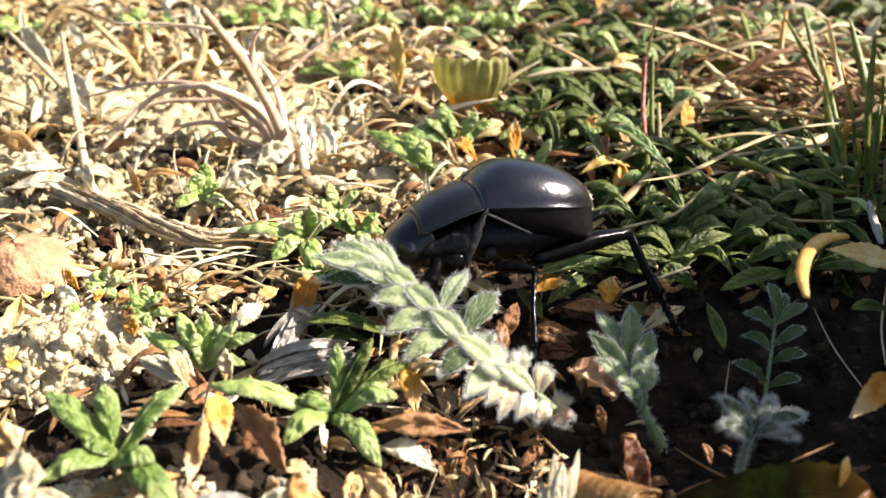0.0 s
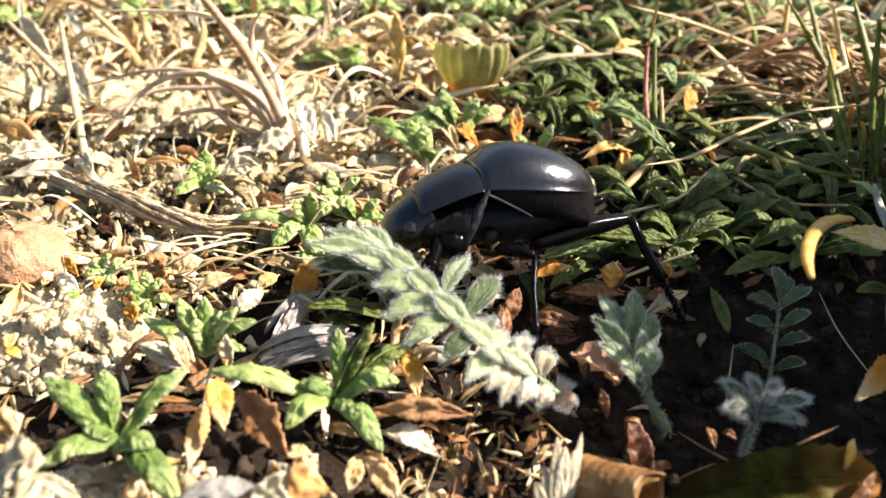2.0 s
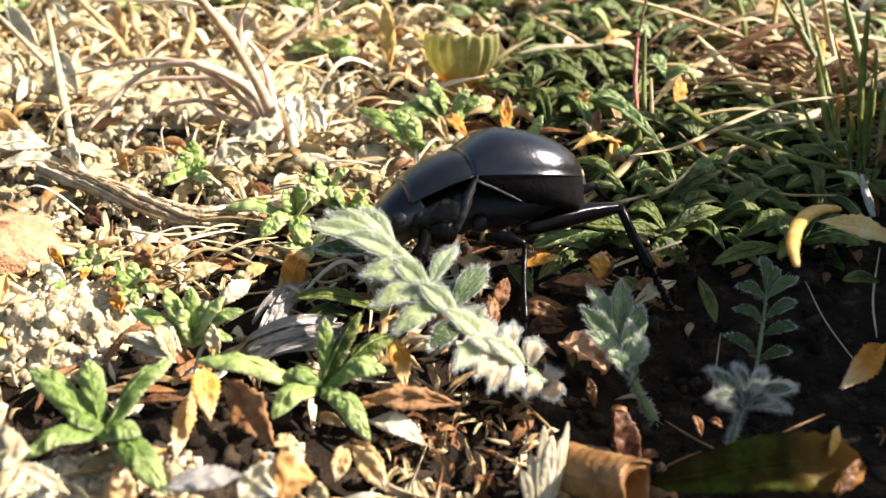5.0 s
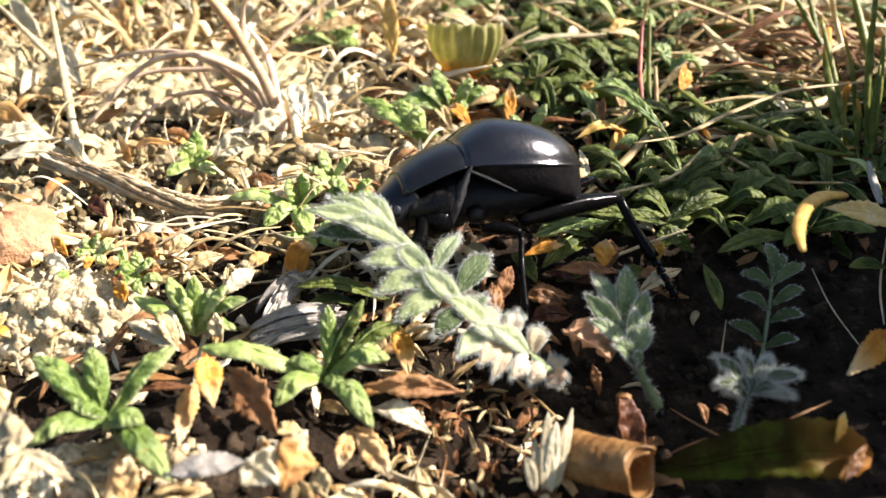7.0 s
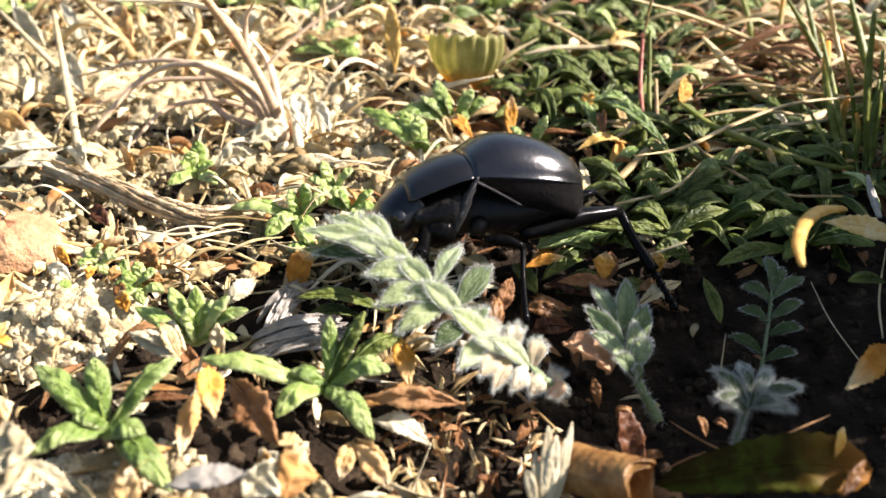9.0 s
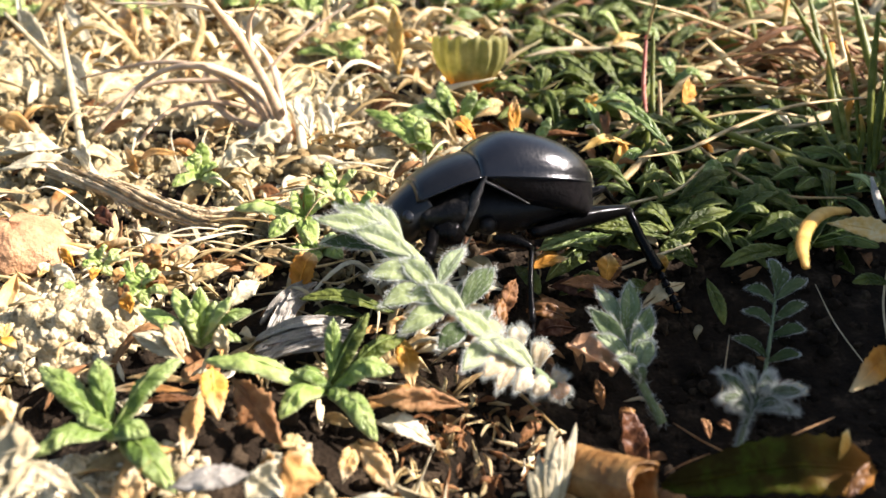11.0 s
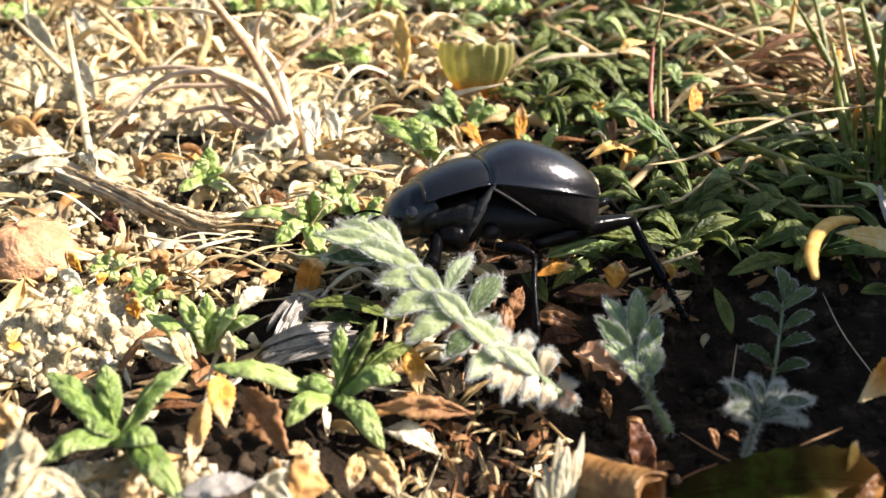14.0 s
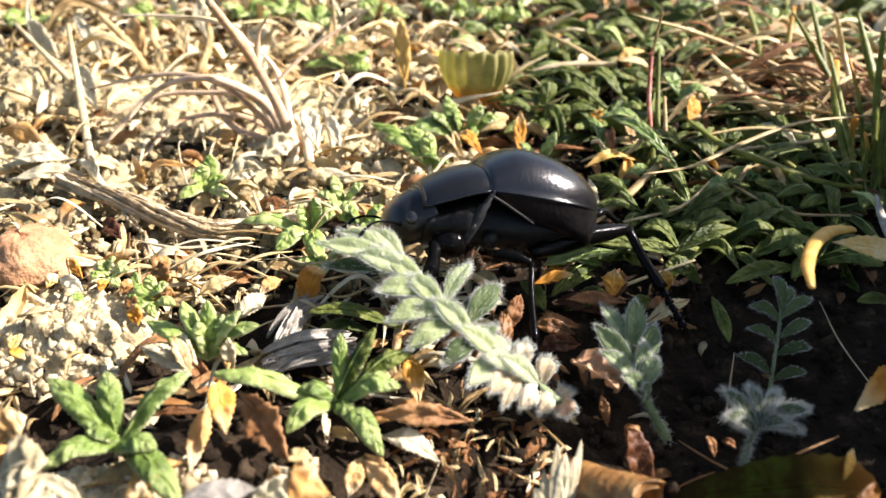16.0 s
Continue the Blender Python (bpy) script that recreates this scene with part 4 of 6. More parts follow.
fallen("bright yellow leaf catching the sun", (38.5, 50.9, 6.6), (31.1, 51.7, 8.5), 0.5, 1.9, YELLOW, up=(0.4, -0.6, 1))
fallen("yellow brown toothed leaf", (34.0, 42.4, 3.5), (28.6, 38.0, 3.2), 0.5, 2.0, ORANGE, up=(-0.3, -0.8, 0.8))
fallen("tan leaf under the hind foot", (17.1, 51.7, -0.6), (21.5, 53.9, 0.6), 0.5, 1.5, TAN)
fallen("small pointed green leaf hanging in the shade", (22.3, 51.4, 3.0), (22.9, 47.3, 1.4), 0.3, 1.1, DEEP, up=(0, -1, 0.3))
fallen("orange leaf beside the grass", (29.1, 86.3, 3.0), (31.3, 90.7, 5.5), 0.3, 2.0, ORANGE, up=(0, -1, 0.4))
fallen("pale green leaf bent among straw", (41.8, 60.9, 4.0), (40.1, 66.3, 5.0), 1, 0.8, PALE)
fallen("yellow withered leaf strip", (-6.7, 100.6, 1.5), (-7.5, 108.9, 9.0), 0.5, 2.4, YELLOW, up=(0, -1, 0.2))
fallen("yellow withered leaf strip", (0.5, 106.2, 1.0), (-3.7, 110.2, 4.0), 0.8, 1.8, ORANGE)

fallen("rust orange dead leaf standing up", (-25.0, 51.9, 3.0), (-25.4, 53.1, 5.0), 0.2, 1.7, BARK, up=(0, -1, 0.4))
fallen("rust orange dead leaf scrap", (-25.4, 46.6, 3.2), (-26.1, 47.8, 4.4), 0.2, 1.3, ORANGE, up=(0, -1, 0.4))
fallen("rust orange dead leaf scrap", (-24.1, 51.5, 2.4), (-25.3, 49.8, 3.4), 0.5, 1.2, BARK)
fallen("yellow leaf scrap beside the lump", (-33.1, 41.9, 4.5), (-32.0, 41.5, 4.0), 0.3, 1.0, ORANGE)
fallen("narrow tan leaf spike behind the beetle", (15.4, 75.3, 1.5), (15.6, 67.9, 0.2), 0.4, 0.9, TAN)
fallen("flaking bleached dead leaf on soil", (-50.2, 74.1, 1.0), (-41.1, 74.4, 1.4), 0.8, 2.6, WHITE)
fallen("flaking bleached dead leaf on soil", (-52.5, 77.5, 1.0), (-44.6, 78.9, 1.2), 0.6, 2.2, WHITE)
fallen("pale dead leaf beside the seedling", (-26.0, 74.5, 0.8), (-21.2, 76.4, 1.8), 1.0, 2.4, WHITE)
fallen("pale dead leaf beside the seedling", (-24.4, 81.7, 0.8), (-19.4, 82.6, 1.6), 1.0, 2.4, WHITE)
fallen("pale dead leaf beside the seedling", (-24.6, 72.5, 0.6), (-21.5, 72.8, 1.0), 0.8, 2.0, TAN)

fallen("cream dead leaf lying before the rosette", (-27.8, 29.6, 5.0), (-24.4, 30.1, 6.5), 0.5, 3.2, WHITE)
fallen("tan dead leaf before the rosette", (-28.6, 32.0, 5.8), (-26.9, 33.0, 7.2), 0.3, 2.3, AMBER, up=(0, -1, 0.5))
fallen("narrow cream dead leaf before the rosette", (-25.8, 30.0, 5.4), (-21.7, 28.1, 4.8), 0.4, 1, WHITE)
fallen("orange-tan dead leaf standing before the rosette", (-18.4, 26.8, 4.0), (-18.7, 29.4, 5.5), 0.2, 1.7, AMBER, up=(0, -1, 0.4))
fallen("grey felted dead leaf before the rosette", (-16.6, 28.6, 4.7), (-11.6, 29.3, 4.8), 0.4, 1.6, GREY, up=(0, -0.6, 1))
fallen("pale curled dead leaf before the rosette", (-11.9, 28.2, 4.2), (-9.7, 29.9, 5.2), 0.5, 2.6, WHITE, up=(0.2, -1, 0.6), curl=0.7)
fallen("tan dead leaf standing before the rosette", (-9.6, 28.1, 3.8), (-8.6, 31.5, 5.1), 0.3, 2.6, AMBER, up=(0.2, -1, 0.4))
fallen("small amber leaf tip before the rosette", (-10.6, 30.0, 3.8), (-11.4, 31.5, 4.7), 0.2, 1, AMBER, up=(0, -1, 0.4))
fallen("pale tan leaf before the rosette", (-7.1, 28.6, 2.6), (-7.9, 30.0, 3.6), 0.2, 1.4, TAN, up=(0, -1, 0.4))
fallen("cream dead leaf lying before the rosette", (-26.7, 27.9, 4.9), (-23.6, 28.1, 5.4), 0.4, 2.8, WHITE)
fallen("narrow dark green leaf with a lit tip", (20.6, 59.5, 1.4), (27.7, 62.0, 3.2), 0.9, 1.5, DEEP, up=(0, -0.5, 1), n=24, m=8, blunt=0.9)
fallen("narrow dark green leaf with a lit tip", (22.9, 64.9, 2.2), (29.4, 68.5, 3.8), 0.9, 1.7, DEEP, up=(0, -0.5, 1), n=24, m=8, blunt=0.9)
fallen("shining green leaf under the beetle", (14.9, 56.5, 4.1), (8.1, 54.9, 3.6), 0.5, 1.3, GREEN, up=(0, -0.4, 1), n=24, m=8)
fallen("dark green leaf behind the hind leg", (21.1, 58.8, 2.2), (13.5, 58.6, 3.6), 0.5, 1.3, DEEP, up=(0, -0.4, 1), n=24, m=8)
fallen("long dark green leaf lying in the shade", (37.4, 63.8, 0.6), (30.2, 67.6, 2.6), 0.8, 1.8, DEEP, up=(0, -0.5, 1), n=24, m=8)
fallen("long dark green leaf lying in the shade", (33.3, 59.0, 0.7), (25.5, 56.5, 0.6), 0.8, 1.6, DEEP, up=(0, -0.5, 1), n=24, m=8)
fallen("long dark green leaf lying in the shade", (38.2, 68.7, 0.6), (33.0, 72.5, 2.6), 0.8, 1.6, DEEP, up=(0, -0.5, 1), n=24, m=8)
fallen("pointed green leaf over the straw", (25.0, 75.4, 3.2), (18.9, 82.0, 5.7), 1, 1.6, GREEN, up=(0, -0.4, 1), n=24, m=8)
fallen("small orange leaf standing in the shade", (13.9, 52.4, 1.8), (14.5, 54.7, 3.4), 0.2, 1.8, ORANGE, up=(0, -1, 0.4))
fallen("dark green leaf tip in the shade", (35.3, 47.6, 5.4), (32.3, 47.7, 5.5), 0.4, 1.0, DEEP, up=(0, -0.5, 1))

fallen("broad bleached dead leaf standing far back", (-59.2, 109.1, 2.5), (-67.3, 118.3, 5.3), 0.6, 2.6, WHITE, up=(0, -0.8, 0.6))
fallen("broad bleached dead leaf standing far back", (-52.5, 108.8, 2.1), (-61.2, 120.8, 5.4), 0.6, 2, WHITE, up=(0, -0.8, 0.6))
fallen("broad tan dead leaf standing far back", (-50.4, 108.2, 1.3), (-54.9, 117.0, 3.4), 0.6, 2.6, TAN, up=(0, -0.8, 0.6))
fallen("broad amber dead leaf hanging far back", (-46.8, 110.5, 1.1), (-53.1, 122.7, 4.5), 0.6, 3.4, AMBER, up=(0, -0.8, 0.6))
fallen("broad tan dead leaf standing far back", (-40.4, 111.0, 1.8), (-44.1, 120.1, 4.3), 0.6, 2.2, TAN, up=(0, -0.8, 0.6))
fallen("broad bleached dead leaf standing far back", (-39.6, 118.9, 2.6), (-43.9, 130.3, 4.9), 0.6, 2.8, WHITE, up=(0, -0.8, 0.6))
fallen("thick bleached dead leaf base on the soil", (-46.7, 91.6, 2.0), (-52.5, 100.8, 4.7), 0.6, 2.6, WHITE, up=(0, -0.8, 0.6))
fallen("broad tan dead leaf standing far back", (-41.6, 103.5, 1.5), (-45.2, 112.1, 3.3), 0.6, 1.8, TAN, up=(0, -0.8, 0.6))
fallen("bleached dead leaf base at the grass tuft", (-15.5, 77.9, 3.3), (-18.3, 86.3, 4.9), 0.6, 2.2, WHITE, up=(0, -0.8, 0.6))
fallen("bleached dead leaf base at the grass tuft", (-13.0, 79.0, 3.1), (-15.5, 85.7, 4.0), 0.6, 1.6, WHITE, up=(0, -0.8, 0.6))
fallen("pale curled dead leaf at the grass tuft", (-21.7, 75.5, 3.4), (-17.7, 78.4, 4.1), 0.6, 2.6, WHITE, up=(0, -0.8, 0.6))
fallen("pale curled dead leaf beside the seedling", (-24.0, 70.6, 3.3), (-20.6, 72.1, 3.8), 0.6, 2, WHITE, up=(0, -0.8, 0.6))
fallen("bleached flaking dead leaf on the soil", (-50.7, 77.1, 2.2), (-45.6, 79.1, 1.6), 0.6, 2.4, WHITE, up=(0, -0.8, 0.6))
fallen("small bleached stub in the soil", (-38.9, 72.2, 2.2), (-40.7, 75.5, 3.4), 0.6, 1.3, WHITE, up=(0, -0.8, 0.6))
fallen("reddish dead leaf scrap beside the root", (-31.9, 60.2, 2.5), (-34.2, 61.9, 3.1), 0.6, 1.6, SHADED_RUSSET, up=(0, -0.8, 0.6))
fallen("tan dead leaf scrap on the soil", (-33.4, 121.5, 2.9), (-27.8, 116.0, 2.0), 0.6, 3, WHITE, up=(0, -0.8, 0.6))
fallen("tan dead leaf scrap on the soil", (-18.9, 109.4, 3.0), (-12.3, 112.1, 3.3), 0.6, 2.2, TAN, up=(0, -0.8, 0.6))

fallen("rust orange dead leaf curled on the litter", (-25.8, 52.4, 3.6), (-25.4, 54.7, 4.2), 0.4, 1.6, BARK, up=(0, -0.7, 0.7))
fallen("rust orange dead leaf curled on the litter", (-25.5, 50.3, 3.1), (-23.7, 50.7, 3.2), 0.4, 1.5, BARK, up=(0, -0.7, 0.7))
fallen("orange dead leaf scrap on the lump", (-32.7, 53.2, 3.0), (-34.7, 55.3, 3.3), 0.4, 1, ORANGE, up=(0, -0.7, 0.7))
fallen("yellow dead leaf scrap on the lump", (-35.9, 52.7, 2.2), (-35.2, 54.0, 2.4), 0.4, 1.1, YELLOW, up=(0, -0.7, 0.7))
fallen("orange dead leaf scrap on the lump", (-30.5, 51.3, 2.9), (-30.2, 52.7, 3.1), 0.4, 0.9, ORANGE, up=(0, -0.7, 0.7))
fallen("amber dead leaf scrap on the lump", (-28.3, 50.8, 3.0), (-27.8, 52.2, 3.2), 0.4, 1.1, AMBER, up=(0, -0.7, 0.7))
fallen("brown dead leaf scrap on the lump", (-25.8, 47.6, 2.8), (-27.6, 50.4, 3.3), 0.4, 1.1, BARK, up=(0, -0.7, 0.7))
fallen("bleached dead leaf scrap on the lump", (-35.2, 54.0, 2.4), (-32.0, 51.6, 2.4), 0.4, 1.2, WHITE, up=(0, -0.7, 0.7))
fallen("bleached dead leaf scrap on the lump", (-32.4, 54.6, 3.2), (-29.7, 53.9, 3.0), 0.4, 1.2, WHITE, up=(0, -0.7, 0.7))
fallen("yellow-green leaf scrap on the lump", (-29.5, 53.4, 3.2), (-29.4, 55.3, 3.3), 0.4, 0.9, PALE, up=(0, -0.7, 0.7))
fallen("yellow-green leaf scrap on the lump", (-27.1, 51.5, 3.1), (-28.2, 53.4, 3.2), 0.4, 0.8, PALE, up=(0, -0.7, 0.7))
fallen("yellow-green leaf scrap on the lump", (-32.4, 49.8, 2.5), (-31.8, 50.9, 2.6), 0.4, 0.9, PALE, up=(0, -0.7, 0.7))
fallen("yellow dead leaf scrap beside the lump", (-33.6, 42.8, 3.7), (-33.7, 44.2, 4.0), 0.4, 1.1, YELLOW, up=(0, -0.7, 0.7))
fallen("amber dead leaf scrap beside the lump", (-25.9, 49.7, 3.1), (-25.7, 51.1, 3.5), 0.4, 0.9, YELLOW, up=(0, -0.7, 0.7))
fallen("pale dead leaf lying on the litter", (-24.2, 53.6, 2.7), (-22.4, 55.7, 3.0), 0.4, 1.4, TAN, up=(0, -0.7, 0.7))
fallen("pale dead leaf lying on the litter", (-22.0, 51.2, 2.7), (-19.1, 53.2, 3.0), 0.4, 1.3, TAN, up=(0, -0.7, 0.7))
fallen("tan dead leaf lying on the litter", (-15.3, 54.0, 2.4), (-16.8, 51.6, 2.4), 0.4, 1.3, AMBER, up=(0, -0.7, 0.7))
fallen("pale dead leaf lying on the litter", (-17.9, 48.1, 2.7), (-16.0, 51.2, 2.7), 0.4, 1.6, WHITE, up=(0, -0.7, 0.7))
fallen("pale stipule leaf of the small plant", (-19.4, 40.8, 3.3), (-24.0, 43.4, 3.7), 0.4, 1.3, WHITE, up=(0, -0.7, 0.7))
fallen("tan stipule leaf of the small plant", (-19.1, 41.5, 3.7), (-21.9, 44.8, 4.0), 0.4, 1.2, TAN, up=(0, -0.7, 0.7))
fallen("tan stipule leaf of the small plant", (-16.8, 41.3, 3.4), (-17.4, 44.8, 3.8), 0.4, 1.2, AMBER, up=(0, -0.7, 0.7))
fallen("tan dead petiole lying under the rosettes", (-18.3, 38.1, 3.1), (-24.1, 37.7, 3.5), 0.4, 0.7, AMBER, up=(0, -0.7, 0.7))
fallen("tan dead petiole lying under the rosettes", (-18.0, 38.8, 3.2), (-22.9, 38.7, 3.8), 0.4, 0.6, TAN, up=(0, -0.7, 0.7))
fallen("brown dead petiole lying under the rosettes", (-17.4, 37.5, 2.9), (-21.5, 36.9, 3.0), 0.4, 0.6, BROWN, up=(0, -0.7, 0.7))
# tan leaf coloured brown to carry its half shade
fallen("wide tan dead leaf under the rosette", (1.5, 38.2, 1.6), (-5.8, 37.7, 2.7), 0.4, 1.7, BROWN, up=(0, -0.7, 0.7))
fallen("tan dead leaf hanging to the soil", (-6.2, 34.4, 1.4), (-6.9, 32.1, 0.7), 0.4, 1.2, AMBER, up=(0, -0.7, 0.7))
fallen("tan dead leaf hanging to the soil", (-6.0, 34.5, 1.6), (-3.5, 31.7, 0.2), 0.4, 1.5, AMBER, up=(0, -0.7, 0.7))
def fibre(pts, r, mat):
    stem("pale dry grass fibre sweeping over the litter", pts, (r * 0.4, r, r, r * 0.3), mat, "grass_fibre", "grass", "dry grass fibres", n=16, flat=0.5, knobs=0.3)


fibre([(-29.8, 59.2, 0.6), (-25.0, 61.2, 1.8), (-18.1, 61.6, 0.6)], 0.14, WHITE)
fibre([(-28.0, 56.2, 0.8), (-23.6, 58.3, 2.2), (-18.1, 59.0, 0.8)], 0.14, TAN)
fibre([(-25.1, 55.4, 0.7), (-21.2, 57.1, 2.1), (-16.5, 56.3, 0.7)], 0.25, TAN)
fibre([(-32.6, 63.1, 0.6), (-26.8, 59.9, 1.8), (-22.7, 62.3, 0.6)], 0.2, WHITE)
fibre([(-26.7, 57.3, 1.0), (-22.9, 58.0, 2.7), (-19.8, 62.1, 1.0)], 0.24, WHITE)
fibre([(-16.0, 69.2, 0.6), (-18.4, 66.7, 1.8), (-22.8, 67.5, 0.6)], 0.25, STRAW)
fibre([(-15.6, 60.6, 1.0), (-17.9, 57.1, 2.8), (-22.1, 55.9, 1.0)], 0.23, TAN)
fibre([(-25.9, 63.7, 0.6), (-20.5, 63.1, 1.7), (-15.0, 63.4, 0.6)], 0.17, STRAW)
fibre([(-10.8, 66.7, 1.1), (-14.2, 66.9, 3.0), (-18.8, 68.4, 1.1)], 0.24, WHITE)
fibre([(-8.8, 57.9, 0.6), (-12.6, 55.2, 1.5), (-16.9, 58.4, 0.6)], 0.21, STRAW)
fibre([(-7.5, 55.4, 0.7), (-9.6, 52.0, 2.1), (-12.5, 54.6, 0.7)], 0.16, TAN)
fibre([(-27.6, 52.0, 0.8), (-28.9, 56.0, 2.2), (-32.3, 63.4, 0.8)], 0.14, STRAW)
fibre([(-17.3, 60.6, 1.0), (-13.6, 56.1, 2.8), (-10.0, 59.6, 1.0)], 0.13, WHITE)
fibre([(-12.2, 73.1, 0.8), (-8.8, 71.6, 2.4), (-5.2, 72.1, 0.8)], 0.24, STRAW)
fibre([(-14.5, 76.1, 0.6), (-10.4, 74.7, 1.7), (-6.0, 75.3, 0.6)], 0.19, WHITE)

# ---- dead curled leaf dome, cup leaf, rolled bark ----
def dome_leaf(label, at, rx, ry, rz, mat, seed):
    """A dead leaf cupped upside down, with a ragged rim and a real wall."""
    verts, uvs, faces = [], [], []
    rings, sides = 20, 48
    for layer in (1.0, 0.93):
        for i in range(rings + 1):
            for j in range(sides):
                a = 2 * math.pi * j / sides
                e = math.pi / 2 * (1 - i / rings) * 0.98 + 0.02
                k = 1 + 0.16 * noise.noise(Vector((math.cos(a) * 1.2, math.sin(a) * 1.2, i * 0.12 + seed))) + 0.07 * noise.noise(Vector((math.cos(a) * 4, math.sin(a) * 4, i * 0.45 + seed))) + (0.14 * noise.noise(Vector((a * 3, seed, 0))) if i > 15 else 0)
                k *= 1 - 0.45 * math.exp(-((math.cos(e) * math.cos(a) + 0.55) ** 2 + (math.cos(e) * math.sin(a) + 0.1) ** 2) / 0.02)
                verts.append((rx * k * layer * math.cos(e) * math.cos(a), ry * k * layer * math.cos(e) * math.sin(a), rz * k * layer * math.sin(e)))
                uvs.append((i / rings, 2 * j / sides - 1))
    size = (rings + 1) * sides
    for i in range(rings):
        for j in range(sides):
            k = (j + 1) % sides
            a, b, c, d = i * sides + j, i * sides + k, (i + 1) * sides + k, (i + 1) * sides + j
            faces += [(a, d, c, b), (size + a, size + b, size + c, size + d)]
    for j in range(sides):
        k = (j + 1) % sides
        faces.append((rings * sides + j, size + rings * sides + j, size + rings * sides + k, rings * sides + k))
    return tagged(solid("curled_dead_leaf", verts, faces, mat, uvs=uvs, at=at), label, "leaf")


dome_leaf("cupped orange-tan dead leaf with a dark hole", (-39.7, 57.3, 1.4), 4.2, 4.0, 3.6, PEACH, 2.0)


def cup_leaf(label, at, radius, height, mat):
    """A fan-pleated leaf standing as an open cup."""
    verts, uvs, faces = [], [], []
    n, m = 10, 40
    for layer in (0, 1):
        for i in range(n + 1):
            u = i / n
            for j in range(m + 1):
                a = math.pi * (1.05 + 0.9 * j / m)
                pleat = 1 + 0.07 * math.sin(j * math.pi / 2.5) * u
                r = radius * (0.42 + 0.58 * math.sin(u * math.pi * 0.62)) * pleat - 0.2 * layer
                verts.append((r * math.cos(a), r * 0.7 * math.sin(a), height * u * (0.9 + 0.12 * math.sin(math.pi * j / m) + 0.03 * math.sin(j * 0.9)) ))
                uvs.append((1 - u, 2 * j / m - 1))
    size = (n + 1) * (m + 1)
    for i in range(n):
        for j in range(m):
            a = i * (m + 1) + j
            b = a + m + 1
            faces += [(a, a + 1, b + 1, b), (size + a, size + b, size + b + 1, size + a + 1)]
    for j in range(m):
        a = n * (m + 1) + j
        faces.append((a, a + 1, size + a + 1, size + a))
        faces.append((j, size + j, size + j + 1, j + 1))
    return tagged(solid("cup_leaf", verts, faces, mat, uvs=uvs, at=at), label, "leaf")


cup_leaf("pleated green leaf cup turning orange at its foot", (3.2, 97.2, 1.0), 5.0, 8.2, CUP)


def roll(label, start, end, radius, turns, mat, name="rolled_bark", ragged=0.12, seed=0):
    """A dry sheet rolled round an axis, hollow and open at its ends."""
    a0, a1 = Vector(start), Vector(end)
    way = (a1 - a0).normalized()
    s = way.cross(Vector((0, 0, 1))).normalized()
    t = s.cross(way)
    n, m = 40, 40
    verts, uvs, faces = [], [], []
    for layer in (0, 1):
        for i in range(n + 1):
            u = i / n
            for j in range(m + 1):
                v = j / m
                ang = turns * 2 * math.pi * v + 0.6
                r = radius * (1 - 0.22 * v) * (1 + 0.012 * math.sin(u * 52 + 2 * v)) * (1 + 0.10 * noise.noise(Vector((u * 3, v * 4, seed)))) - 0.13 * layer
                end_shift = ragged * noise.noise(Vector((v * 7, seed, 1 if u > 0.5 else 5))) * (1 if i in (0, n) else 0)
                verts.append(a0.lerp(a1, u + end_shift) - a0 + s * (r * math.cos(ang)) + t * (r * math.sin(ang)))
                uvs.append((u, 2 * v - 1))
    size = (n + 1) * (m + 1)
    for i in range(n):
        for j in range(m):
            a = i * (m + 1) + j
            b = a + m + 1
            faces += [(a, b, b + 1, a + 1), (size + a, size + a + 1, size + b + 1, size + b)]
    for i in (0, n):
        for j in range(m):
            a = i * (m + 1) + j
            faces.append((a, a + 1, size + a + 1, size + a))
    for j in (0, m):
        for i in range(n):
            a = i * (m + 1) + j
            faces.append((a, a + m + 1, size + a + m + 1, size + a))
    return tagged(solid(name, verts, faces, mat, uvs=uvs, at=start), label, "dead leaf")


roll("large brown dry leaf rolled into a hollow tube", (8.2, 33.5, 0.4), (12.4, 29.9, 3.0), 1.8, 1.35, BARK, "rolled_leaf", seed=4)
roll("dark reddish curled leaf with a small spiral rim", (13.3, 38.7, 0.6), (13.2, 38.1, 0.3), 0.62, 1.4, BARK, "rolled_leaf", ragged=0.02, seed=9)
fallen("crumpled peach-coloured dead leaf scrap", (9.7, 44.5, 1.8), (12.8, 41.8, 1.0), 0.8, 3.2, PEACH, up=(0.6, -0.6, 0.6), crinkle=0.35, curl=0.7, blunt=0.35, teeth=0.08, n=18, m=10, thick=0.3)
fallen("reddish brown dead leaf standing crumpled, darkened for shade", (13.9, 35.6, -2.4), (12.7, 38.1, 1.0), 0.3, 2.3, SHADED_RUSSET, up=(0.2, -1, 0.3), crinkle=0.3, curl=0.8, blunt=0.35, teeth=0.06, twist=30, n=18, m=10, thick=0.3)
fallen("thin reddish leaf strip", (11.8, 39.7, -0.5), (11.4, 41.3, 1.2), 0.2, 0.8, BARK, up=(0, -1, 0.3))
fallen("wide green-brown leaf with a torn orange rim", (14.3, 32.0, 0.5), (27.7, 31.7, 2.4), 1.2, 3.8, SHADED_BIGLEAF, up=(0, -0.55, 1), blunt=0.5, wide_at=0.7, teeth=0.1, n=24, m=10)

fallen("torn orange tip of the withered leaf", (25.1, 31.8, 3.4), (26.4, 33.9, 3.9), 0.3, 0.7, ORANGE, up=(0, -0.7, 0.7))
fallen("brown frayed end of the withered leaf", (24.6, 29.2, 2.8), (26.9, 31.6, 3.5), 0.3, 1, BARK, up=(0, -0.7, 0.7))
